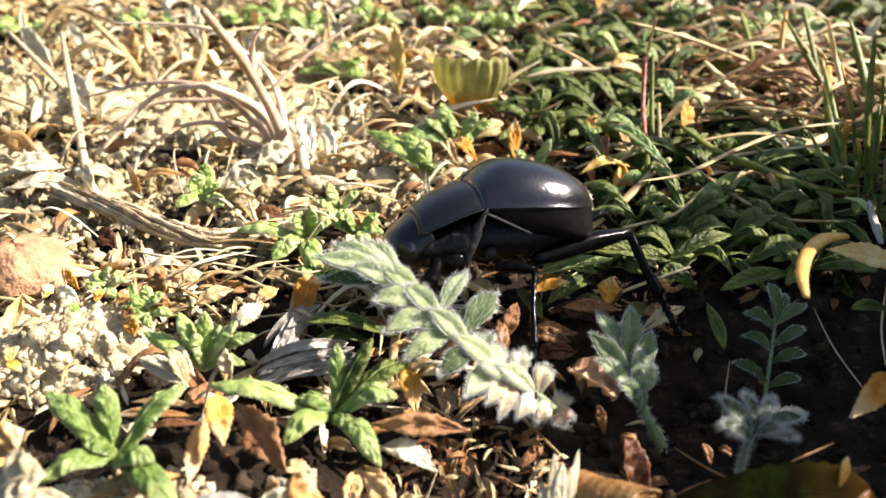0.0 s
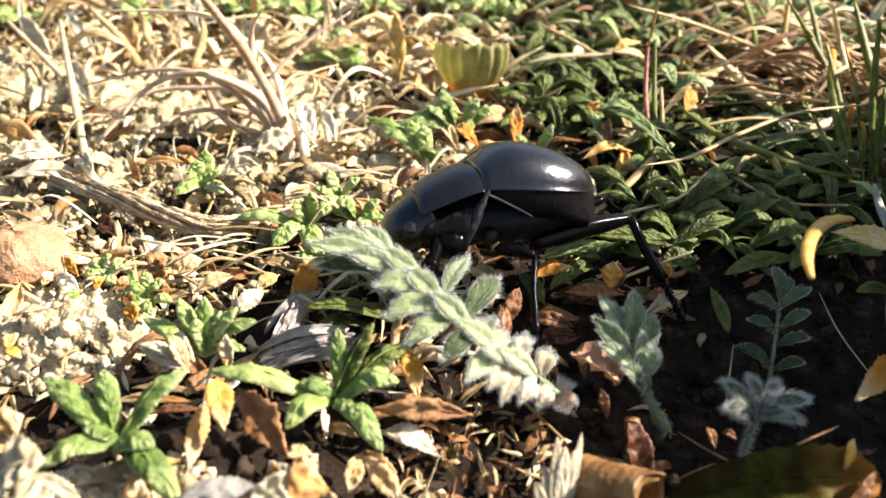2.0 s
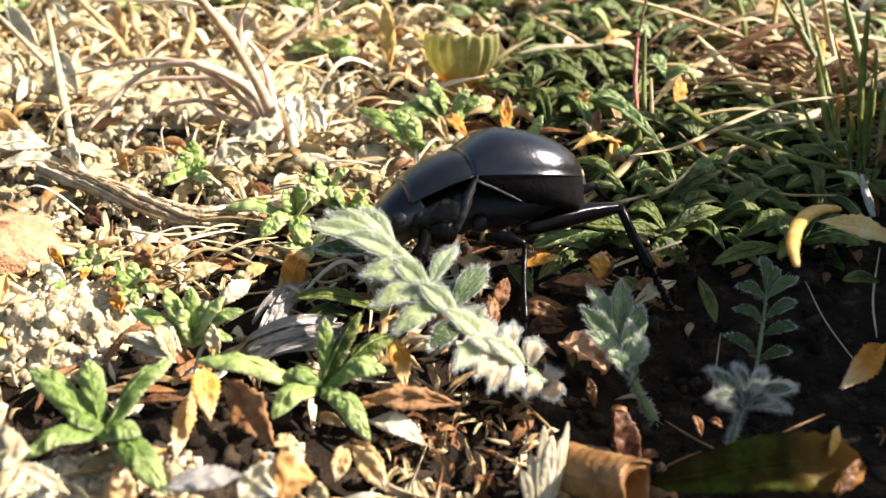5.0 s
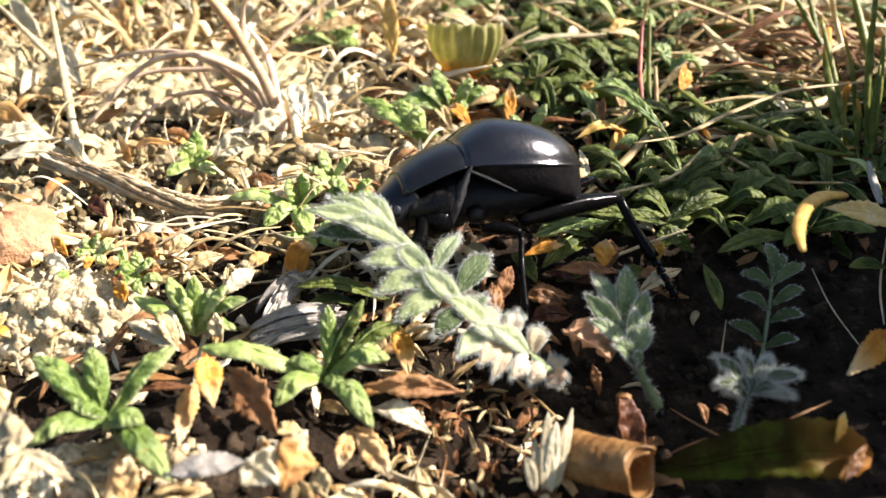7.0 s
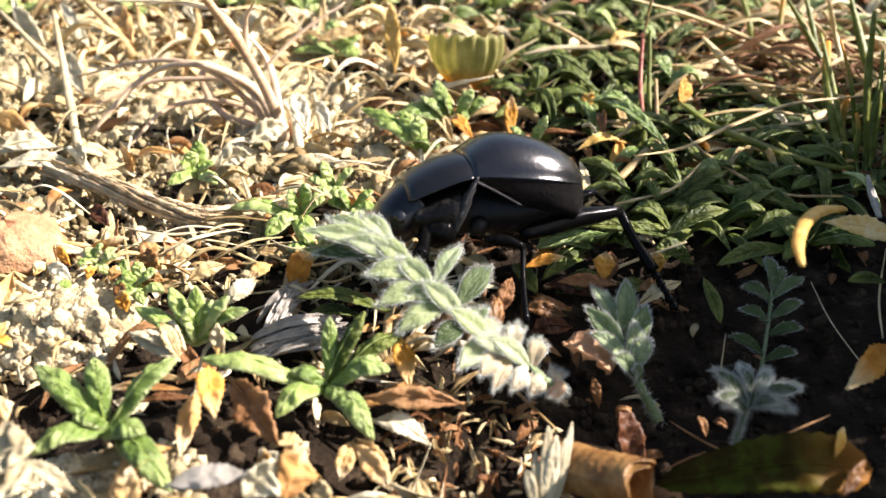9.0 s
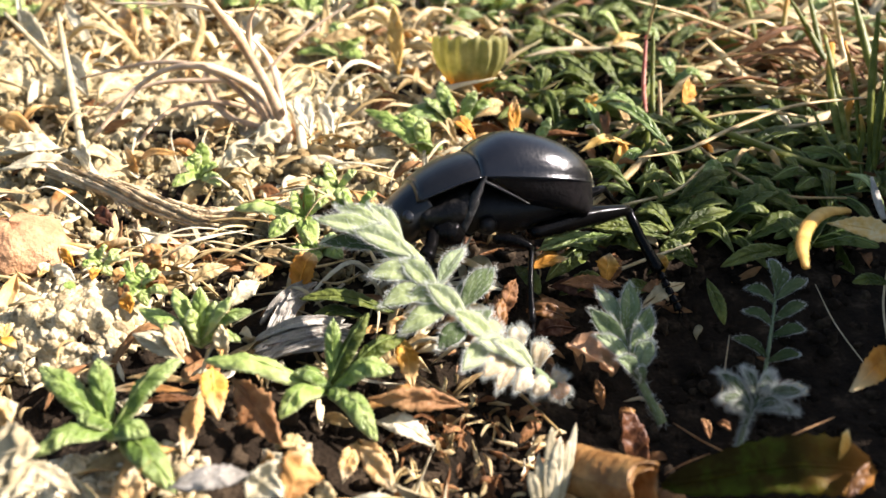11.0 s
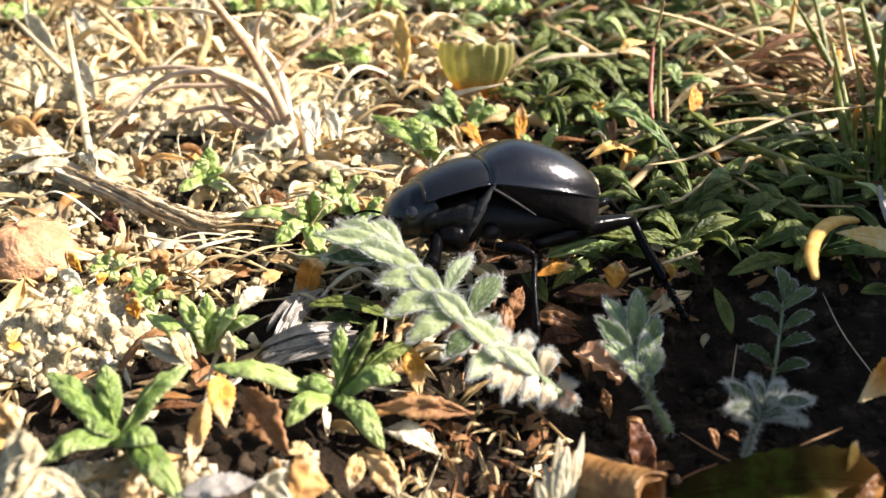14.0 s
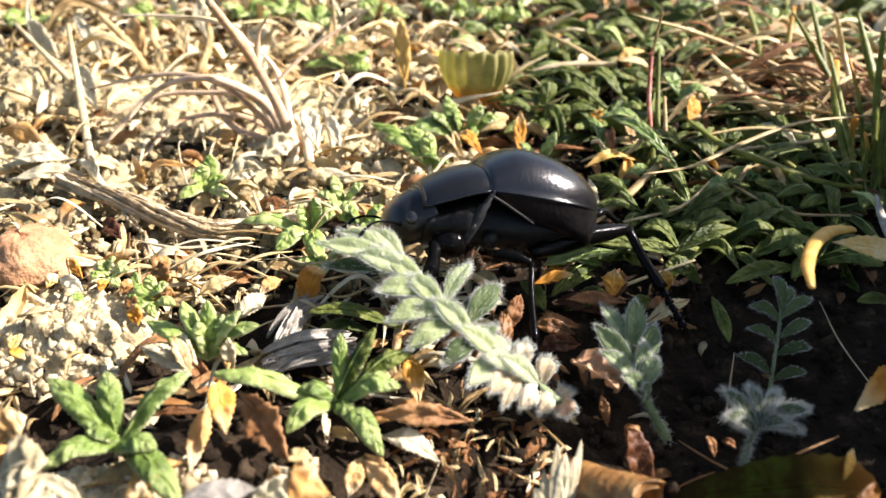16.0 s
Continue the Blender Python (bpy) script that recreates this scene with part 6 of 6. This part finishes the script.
SPRIG_UPPER = [
    (0.84, -10.6, 48.7, 9.7, 1.15), (0.92, -9.2, 50.4, 9.7, 1), (0.84, -6.6, 51.1, 9.6, 1), (0.8, -10.1, 47.9, 8.0, 1), (0.79, -7.5, 47.6, 9.5, 1.2), (0.7, -5.8, 45.1, 8.0, 1.15), (0.68, -4.7, 46.4, 8.2, 0.9), (0.62, -4.9, 43.1, 6.7, 1.2), (0.5, -3.4, 41.5, 5.4, 1.2), (0.55, -2.9, 43.8, 7.0, 1), (0.62, 1.4, 49.4, 7.6, 1), (0.48, 3.7, 47.2, 7.2, 1.25), (0.52, 2.0, 46.9, 5.7, 0.8), (0.42, -0.7, 40.4, 4.9, 1.1), (0.38, 3.0, 44.8, 4.9, 1.1)]
SPRIG_LOWER = [
    (0.32, 1.1, 39.7, 3.5, 1.15), (0.34, 4.2, 44.0, 3.8, 0.9), (0.24, 2.7, 39.7, 2.8, 1.1), (0.2, 5.7, 44.3, 3.8, 1), (0.2, 3.7, 39.4, 1.7, 1), (0.12, 5.1, 39.8, 1.2, 1), (0.1, 7.5, 43.6, 2.8, 1), (0.06, 6.6, 40.0, 0.5, 1), (0.03, 9.0, 42.3, 0.6, 0.9), (0, 8.7, 40.6, -0.4, 1.1), (0.12, 3.5, 41.7, 4.7, 1), (0.28, 0.4, 42.7, 6.7, 1.1), (0.42, -1.5, 44.3, 8.0, 1.1), (0.58, -3.5, 46.1, 8.8, 1.1), (0.72, -5.6, 47.8, 9.5, 1.1), (0.22, 2.2, 41.3, 5.1, 1)]
# darker felts on some leaflets put the beetle's shade into their colour
sprig_tip = woolly("woolly grey-green sprig with felted leaflets, being eaten", [(8.4, 41.2, 0.3), (6.1, 42.0, 1.9), (3.7, 42.5, 3.3), (1.3, 43.2, 5.3), (-0.5, 44.7, 6.5), (-2.0, 46.0, 7.6), (-3.9, 47.8, 8.4), (-7.1, 49.2, 9.1)], SPRIG_UPPER + SPRIG_LOWER, 1.42, 51, hair=0.5, dense=2.5, point=1.05, loose_from=0.76, rims=0.5, fold=0.35, own={3: SHADED_FELT, 10: SAGE, 11: SHADED_FELT, 12: SHADED_FELT, 13: SHADED_FELT, 14: SAGE, 17: CREAM, 18: CREAM, 19: CREAM, 20: CREAM, 21: CREAM, 22: CREAM, 23: CREAM, 24: PEACH})
woolly("woolly grey-green plant with folded leaflets", [(16.5, 39.6, -1.8), (15.3, 41.3, -0.1), (14.2, 43.1, 1.7), (13.8, 44.9, 3.3)], [
    (0.62, 11.0, 45.1, 5.0, 1.15), (0.75, 14.6, 47.8, 5.4, 1.15), (0.62, 16.0, 46.0, 4.4, 1.1), (0.85, 12.1, 48.2, 4.5, 1), (0.5, 15.7, 43.2, 3.3, 1.1), (0.45, 12.9, 42.0, 2.6, 0.9), (0.55, 11.3, 43.5, 3.7, 0.9), (0.6, 14.8, 44.2, 4.0, 0.9), (0.4, 14.4, 41.4, 1.8, 0.7)], 1.35, 52, hair=0.4, dense=2.2, felt=SAGE, rims=0.75, fold=0.5, point=0.95)
# this plant and the next: felt darkened for the hollow's shade
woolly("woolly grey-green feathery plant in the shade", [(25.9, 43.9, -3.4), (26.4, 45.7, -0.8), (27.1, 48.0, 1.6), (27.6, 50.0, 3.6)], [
    (0.95, 27.2, 51.5, 5.0, 1.1), (0.85, 29.9, 49.8, 4.1, 1), (0.8, 24.9, 49.6, 3.4, 1.05), (0.66, 29.6, 48.4, 2.7, 1), (0.6, 24.5, 48.1, 2.2, 0.9), (0.5, 29.4, 46.9, 1.2, 0.95), (0.36, 23.3, 46.2, 1.0, 0.95), (0.32, 28.8, 45.4, -0.2, 0.9), (0.9, 28.6, 50.9, 4.2, 0.9)], 0.95, 53, stout=0.5, hair=0.3, dense=0.8, felt=SHADED_FELT, rims=0.9, fold=0.4)
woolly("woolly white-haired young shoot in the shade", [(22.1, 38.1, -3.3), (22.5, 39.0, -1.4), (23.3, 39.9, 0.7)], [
    (0.8, 20.4, 41.1, 2, 1.1), (0.75, 20.3, 39.4, 1, 1.2), (0.9, 22.5, 41.5, 2, 1), (0.95, 24.6, 41.3, 1.6, 1), (0.9, 26.5, 40, 1.2, 1.1), (0.8, 25.7, 38.7, 0.3, 0.9), (0.7, 21, 38.8, 0.8, 0.9), (1, 23.5, 39.7, 1.5, 0.9), (0.8, 24.7, 39, 0.8, 0.9)], 0.85, 54, stout=0.6, hair=0.65, dense=3.4, felt=SHADED_FELT, rims=0.6, fold=0.3)


# ---- the beetle ----
BIG = 1.09


def loft(rings, cap=True):
    k = len(rings[0])
    verts = [Vector(p) * BIG for r in rings for p in r]
    faces = [(i * k + j, i * k + (j + 1) % k, (i + 1) * k + (j + 1) % k, (i + 1) * k + j) for i in range(len(rings) - 1) for j in range(k)]
    if cap:
        faces += [tuple(range(k))[::-1], tuple((len(rings) - 1) * k + j for j in range(k))]
    return verts, faces


def half_width(t):
    return 4.4 + 0.7 * math.sin(t / 0.45 * math.pi / 2) if t < 0.45 else 5.1 * math.sqrt(max(0.0, 1 - ((t - 0.45) / 0.56) ** 2))


def ridge_z(t):
    return 5.55 - 1.5 * t ** 1.3


def dome_z(t):
    return 2.1 + 1.6 * math.sin(t / 0.35 * math.pi / 2) if t < 0.35 else 3.7 * math.sqrt(max(0.0, 1 - ((t - 0.35) / 0.68) ** 2))


beetle = thing("beetle", (3.0, 54.6, 4.1), "glossy black beetle with domed wing cases eating a leaf", "beetle")


def beetle_part(name, verts, faces, mat, parent=None, label=""):
    return solid(name, verts, faces, mat, parent or beetle, label)


for sign in (1, -1):
    rings, sides = [], []
    for i in range(37):
        t = 1 - (1 - i / 36) ** 1.5 if i < 36 else 1.0
        x, w, zr, dz = 1.1 - 10.4 * t, half_width(t), ridge_z(t), dome_z(t)
        flank = (0.3 + 1.8 * min(1.0, t / 0.34) + 1.6 * max(0.0, t - 0.34)) * min(1, w / 1.6)
        ring = [(x, sign * 0.03, zr + dz)]
        for j in range(1, 15):
            a = math.pi / 2 * (1 - j / 14)
            ring.append((x, sign * max(0.03, w * math.cos(a) ** 0.82), zr + dz * math.sin(a) ** 0.9))
        ring += [(x, sign * w * 1.015, zr - 0.10), (x, sign * w * 0.985, zr - 0.22), (x, sign * w * 0.97, zr - 0.35 * flank), (x, sign * w * 0.90, zr - 0.7 * flank), (x, sign * w * 0.78, zr - flank), (x, sign * w * 0.72, zr - flank + 0.12), (x, sign * 0.03, zr - flank * 0.5)]
        top, side = ring[:16] + [(x, sign * 0.03, zr - 0.10)], [(x, sign * 0.03, zr - 0.12), (x, sign * w * 1.0, zr - 0.12)] + ring[16:]
        rings.append(top if sign > 0 else top[::-1])
        sides.append(side if sign > 0 else side[::-1])
    v, f = loft(rings)
    case = beetle_part("wing_case", v, f, SHELL, label="glossy black wing case")
    v, f = loft(sides)
    beetle_part("folded_side", v, f, SHADED_SIDE_SHELL, case, "folded-down side of the wing case, dulled for shade")
rings = []
for i in range(21):
    t = i / 20
    x = 1.6 - 10.4 * t
    w = (0.80 - 0.44 * max(0.0, 1 - t / 0.75)) * half_width(max(0.0, t - 0.03)) + 0.05
    top, low = ridge_z(t) - 0.4, 0.5 + 2.4 * t ** 3 + 0.6 * (1 - t) ** 4
    rings.append([(x, w * math.cos(a), (top + low) / 2 + (top - low) / 2 * math.sin(a) * (1 + 0.09 * math.sin(t * 44))) for a in [2 * math.pi * j / 24 for j in range(24)]])
v, f = loft(rings)
beetle_part("abdomen", v, f, SHADED_UNDER_SHELL, label="black underside, dulled for shade")
rings, low_rings = [], []
for i in range(17):
    t = i / 16
    x = 1.15 + 4.7 * t
    w = 4.45 - 1.25 * t ** 1.6 - 0.10 * (1 - t) ** 3
    if i in (0, 16):
        w -= 0.2
    zr, dz = 5.55 - 1.35 * t ** 1.3, 2.0 + 0.22 * math.sin(math.pi * t) - 0.35 * t - (0.2 if i in (0, 16) else 0)
    ring = [(x - 0.5 * math.cos(a) ** 2 * (1 - t), w * math.cos(a), zr + dz * abs(math.sin(a)) ** 0.9) for a in [math.pi * j / 24 for j in range(25)]]
    ring += [(x, -w * 0.99, zr - 0.22), (x, -w * 0.9, zr - 0.3), (x, 0, zr), (x, w * 0.9, zr - 0.3), (x, w * 0.99, zr - 0.22)]
    rings.append(ring)
    w2, low = w * 0.985, 0.7 + 0.5 * t
    low_rings.append([(x * 0.98 + 0.05 + 0.95 * (1 - math.sin(a)) * (1 - t), w2 * math.cos(a) * (0.84 + 0.16 * (1 + math.sin(a)) / 2), (zr - 0.15 + low) / 2 + (zr - 0.15 - low) / 2 * math.sin(a)) for a in [2 * math.pi * j / 24 for j in range(24)]])
v, f = loft(rings)
beetle_part("pronotum", v, f, MATT_SHELL, label="satin black neck shield")
v, f = loft(low_rings)
beetle_part("thorax", v, f, MOTTLED_SHELL, label="black underside, dulled for shade of the neck shield")
# raised rims: hind edge of the neck shield, its flank, and the front edge of the wing cases
def rim(points, thick, mat=SHELL, knobs=0.0):
    v, f, uv = tube_shape([Vector(p) * BIG for p in points], thick, n=24, sides=8, knobs=knobs)
    solid("rim", v, f, mat, beetle, "narrow raised shining rim", uv)


# grey rims here paint in the bright lit line along the edge
rim([(1.15 - 0.45 * math.cos(a) ** 2, 4.42 * math.cos(a), 5.5 + 1.88 * abs(math.sin(a)) ** 0.9) for a in [math.pi * (0.02 + 0.96 * k / 8) for k in range(9)]], (0.09, 0.11, 0.09), LIT_EDGE_SHELL)
for sign in (1, -1):
    rim([(0.75, sign * 4.45, 5.5), (1.4, sign * 4.0, 4.3), (2.05, sign * 3.5, 2.8), (2.7, sign * 2.7, 1.3)], (0.12, 0.36, 0.5, 0.4), LIT_EDGE_SHELL, 0.4)
    rim([(1.1 - 10.4 * k, sign * half_width(k) * (0.985 - 0.04 * k / 0.34), ridge_z(k) - 0.33 - 1.8 * k / 0.34) for k in (0.0, 0.08, 0.16, 0.25, 0.33)], (0.12, 0.11, 0.05), LIT_EDGE_SHELL)
    rim([(1.15 + 4.6 * k, sign * (4.47 - 1.25 * k ** 1.6), 5.55 - 1.35 * k ** 1.3 - 0.1) for k in (0.0, 0.25, 0.5, 0.75, 0.97)], (0.10, 0.12, 0.10))
rings = []
for i in range(19):
    t = i / 18
    s = math.sqrt(max(0.02, 1 - ((t - 0.45) / 0.55) ** 2 * 0.97)) if t > 0.45 else 1.0
    w, h = (3.05 - 0.55 * t) * s, (2.15 - 0.35 * t) * s
    rings.append([(4.1 * t, w * math.copysign(abs(math.cos(a)) ** 0.9, math.cos(a)), -0.55 * t * t + h * math.sin(a) * (1 + 0.03 * math.sin(3 * a))) for a in [2 * math.pi * j / 28 for j in range(28)]])
v, f = loft(rings)
head = beetle_part("head", v, f, MATT_SHELL, label="dull black head")
# collar of the neck shield round the head
v, f, uv = tube_shape([Vector((5.75, 3.12 * math.cos(a), 4.2 + 1.5 * abs(math.sin(a)) ** 0.9)) * BIG for a in [math.pi * k / 12 for k in range(13)]], (0.06, 0.13, 0.14, 0.13, 0.06), n=40, sides=8)
solid("rim", v, f, LIT_EDGE_SHELL, beetle, "narrow raised collar behind the head", uv)


def ball(radii, at, n=10):
    return loft([[(at[0] + radii[0] * math.cos(e), at[1] + radii[1] * math.sin(e) * math.cos(a), at[2] + radii[2] * math.sin(e) * math.sin(a)) for a in [2 * math.pi * j / 14 for j in range(14)]] for e in [math.pi * (0.02 + 0.96 * i / n) for i in range(n + 1)]])


for sign in (1, -1):
    v, f = ball((0.55, 0.32, 0.6), (1.9, sign * 2.55, 0.1))
    solid("eye", v, f, SHELL, head, "glossy black eye")
    v, f, uv = tube_shape([Vector(p) * BIG for p in ((3.5, sign * 1.0, -1.2), (4.3, sign * 0.9, -1.7), (4.6, sign * 0.2, -2.2))], (0.45, 0.35, 0.08), n=8, sides=8)
    solid("jaw", v, f, SHELL, head, uvs=uv)
    v, f, uv = tube_shape([Vector(p) * BIG for p in ((2.7, sign * 2.2, -0.2), (4.0, sign * 3.0, 0.6), (5.2, sign * 3.5, 0.8), (6.6, sign * 4.2, 0.2))], (0.13, 0.11, 0.13, 0.16), n=22, sides=6, knobs=0.5)
    solid("antenna", v, f, LEG_SHELL, head, "thin black antenna", uv)
    v, f, uv = tube_shape([Vector(p) * BIG for p in ((3.3, sign * 0.9, -1.6), (3.6, sign * 1.0, -2.4), (3.9, sign * 0.6, -3.0))], (0.16, 0.14, 0.18), n=8, sides=6)
    solid("feeler", v, f, LEG_SHELL, head, uvs=uv)


def leg_parts(kind, upper, lower, stout=1.0):
    """Thigh along +x from its joint, shank with its jointed foot along +x from the knee."""
    v, f, uv = tube_shape([(0, 0, 0), (upper * 0.5, 0, 0.25), (upper, 0, 0)], (0.45 * stout, 0.8 * stout, 0.75 * stout, 0.42 * stout), n=14, sides=10, flat=0.8)
    thigh = solid(kind + "_thigh", v, f, LEG_SHELL, beetle, uvs=uv)
    shank = lower * 0.62
    v, f, uv = tube_shape([(0, 0, 0), (shank * 0.5, 0, -0.12), (shank, 0, 0)], (0.30 * stout, 0.29 * stout, 0.40 * stout), n=12, sides=8)
    shin = solid(kind + "_shank", v, f, LEG_SHELL, beetle, uvs=uv)
    v, f, uv = [], [], []
    heap = Heap()
    for k in range(5):
        a = shank + (lower - shank) * k / 5
        b = shank + (lower - shank) * (k + 0.96) / 5
        heap.add(*tube_shape([(a, 0, 0), ((a + b) / 2, 0, 0), (b, 0, 0)], (0.15 * stout, 0.25 * stout, 0.28 * stout), n=5, sides=7))
    for side in (1, -1):
        heap.add(*tube_shape([(lower - 0.1, 0, 0), (lower + 0.3, side * 0.25, 0.05), (lower + 0.6, side * 0.35, -0.25)], (0.09, 0.07, 0.02), n=5, sides=5))
    heap.make("foot", LEG_SHELL, shin, "jointed black foot with two claws")
    return thigh, shin


# joint on the body, knee and foot at rest (foot and knee in the world)
LEGS = [
    ("hind_leg", (-3.0, 2.6, 0.6), (16.0, 58.0, 5.6), (20.5, 51.3, -0.4), 1.5),
    ("middle_leg", (0.2, 2.9, 0.6), (6.7, 51.8, 6.0), (6.5, 41.2, 1.6), 0.85),
    ("front_leg", (2.6, 2.6, 0.9), (-1.5, 51.5, 7.8), (-2.0, 46.6, 7.0), 1.9),
    ("hind_leg", (-3.0, -2.6, 0.6), (14.5, 62.5, 5.0), (20.0, 66.0, -0.8), 1.0),
    ("middle_leg", (0.2, -2.9, 0.6), (1.0, 63.0, 4.0), (1.5, 68.0, -0.5), 0.95),
    ("front_leg", (3.2, -2.2, 0.9), (-5.0, 58.0, 4.5), (-9.0, 58.5, 1.0), 0.9)]

for _, hip, _, _, _ in LEGS:
    v, f = ball((0.75, 0.6, 0.7), (hip[0], hip[1] * 0.72, hip[2] + 1.1))
    beetle_part("hip", v, f, SHADED_UNDER_SHELL)


# ---- what moves ----
HEAD_ROWS = [(0, 22, 0), (1, 26, 0), (2, 22, 0), (4, 24, 0), (6.5, 28, 0), (9, 28, 0), (12, 28, 0), (12.7, 24, 0), (13, 18, 0), (14, 18, 0), (15, 20, 0), (16, 20, 0)]
TIP_ROWS = [(0, -0.13, -0.03), (0.5, 0.41, 0.25), (1, 0.69, 0.47), (1.5, 0.34, 0.30), (2, -0.77, -0.21), (2.5, -0.46, -0.06), (3, 0.54, 0.70), (3.5, 0.54, 0.87), (4, 0.87, 0.80), (6.5, -0.18, 0.43), (7, 0.23, 0.89), (7.5, 1.46, 1.07), (8, 1.97, 1.21), (8.5, 1.62, 1.20), (9, -0.02, -0.00), (11.5, 0.51, 1.41), (13, 0.06, 0.24), (13.5, -0.16, 0.41), (14, -0.14, 0.46), (14.5, -0.13, 0.42), (15, -0.11, 0.38), (15.5, -0.04, 0.36), (16, -0.06, 0.31)]
TIP_JOINT = (Vector((-2.8, 46.8, 7.9)) - Vector((8.4, 41.2, 0.3))) * MM
BEETLE_REST = (2.78, 54.58, 4.27, 196.4, -4.0, 28.9)
BEETLE_ROWS = [
    (0, 3.31, 54.57, 4.24, 197.6, -0.5, 25.9),
    (0.5, 3.64, 54.66, 4.36, 197.3, -2.4, 26.3),
    (1, 3.79, 54.74, 4.57, 197.0, -2.6, 26.5),
    (1.5, 3.68, 54.79, 4.47, 196.5, -3.5, 26.7),
    (2, 3.16, 54.69, 4.29, 196.5, -2.5, 26.8),
    (2.5, 2.93, 54.60, 4.57, 196.7, -2.1, 27.0),
    (3, 3.55, 54.59, 4.93, 197.6, -2.4, 27.3),
    (3.5, 3.32, 54.56, 4.84, 197.1, -3.7, 27.3),
    (4, 3.55, 54.58, 4.86, 197.3, -3.2, 27.3),
    (6.5, 2.81, 54.42, 4.22, 197.6, 0.4, 29.4),
    (7, 2.76, 54.48, 4.31, 197.1, -0.5, 29.0),
    (7.5, 3.09, 54.57, 4.69, 196.6, -3.0, 29.4),
    (8, 3.34, 54.64, 4.70, 196.5, -3.8, 29.5),
    (8.5, 3.34, 54.65, 4.63, 196.2, -4.2, 29.6),
    (9, 2.78, 54.58, 4.27, 196.4, -4.0, 28.9),
    (11.5, 3.36, 54.71, 4.48, 195.5, -2.5, 28.8),
    (12, 3.32, 54.70, 4.43, 195.1, -2.7, 28.4),
    (12.5, 3.27, 54.66, 4.28, 195.0, -2.3, 27.9),
    (13, 2.80, 54.75, 4.73, 193.5, -7.9, 28.9),
    (13.5, 2.87, 54.71, 4.55, 193.8, -7.0, 27.2),
    (14, 2.87, 54.71, 4.56, 193.8, -6.9, 27.1),
    (14.5, 2.87, 54.69, 4.55, 193.5, -6.8, 27.1),
    (15, 2.84, 54.67, 4.57, 193.5, -6.9, 27.0),
    (15.5, 2.86, 54.71, 4.59, 193.5, -7.5, 27.1),
    (16, 2.69, 54.67, 4.61, 193.1, -9.0, 27.4),
]


def beetle_pose(x, y, z, yaw, nose, roll):
    return Matrix.Translation((x * MM, y * MM, z * MM)) @ Matrix.Rotation(radians(yaw), 4, "Z") @ Matrix.Rotation(radians(nose), 4, "Y") @ Matrix.Rotation(radians(roll), 4, "X")


def motions():
    walk(beetle, [(row[0], beetle_pose(*row[1:])) for row in BEETLE_ROWS])
    # legs: feet stay where they stand while the body sways over them
    rest = beetle_pose(*BEETLE_REST)
    for kind, hip, knee, foot, stout in LEGS:
        hip = Vector(hip) * BIG * MM
        knee_at, foot_at = (rest.inverted() @ (Vector(p) * MM) for p in (knee, foot))
        upper, lower = (knee_at - hip).length, (foot_at - knee_at).length
        thigh, shin = leg_parts(kind, upper / MM, lower / MM, stout)
        bend = knee_at - (hip + foot_at) / 2
        thigh_rows, shin_rows = [], []
        for row in BEETLE_ROWS:
            f = beetle_pose(*row[1:]).inverted() @ (Vector(foot) * MM)
            d = min((f - hip).length, (upper + lower) * 0.999)
            along = (f - hip).normalized()
            out = (bend - along * bend.dot(along)).normalized()
            a = (upper ** 2 - lower ** 2 + d * d) / (2 * d)
            k = hip + along * a + out * math.sqrt(max(0.0, upper ** 2 - a * a))
            end = hip + along * d
            for rows, p, q in ((thigh_rows, hip, k), (shin_rows, k, end)):
                x = (q - p).normalized()
                y = out.cross(along).normalized()
                y = (y - x * y.dot(x)).normalized()
                rows.append((row[0], Matrix.Translation(p) @ Matrix((x, y, x.cross(y))).transposed().to_4x4()))
        walk(thigh, thigh_rows)
        walk(shin, shin_rows)
    walk(head, [(t, pose(*(c * BIG * MM for c in (4.75, 0, 3.75)), 0, nod, turn)) for t, nod, turn in HEAD_ROWS])
    # the tip of the sprig is tugged by the feeding beetle
    walk(sprig_tip, [(t, pose(0.7 * dx * MM, 0, 0.6 * dz * MM) @ Matrix.Translation(TIP_JOINT) @ Matrix.Rotation(radians(2.5 * dz), 4, "Y") @ Matrix.Translation(-TIP_JOINT)) for t, dx, dz in TIP_ROWS])


motions()
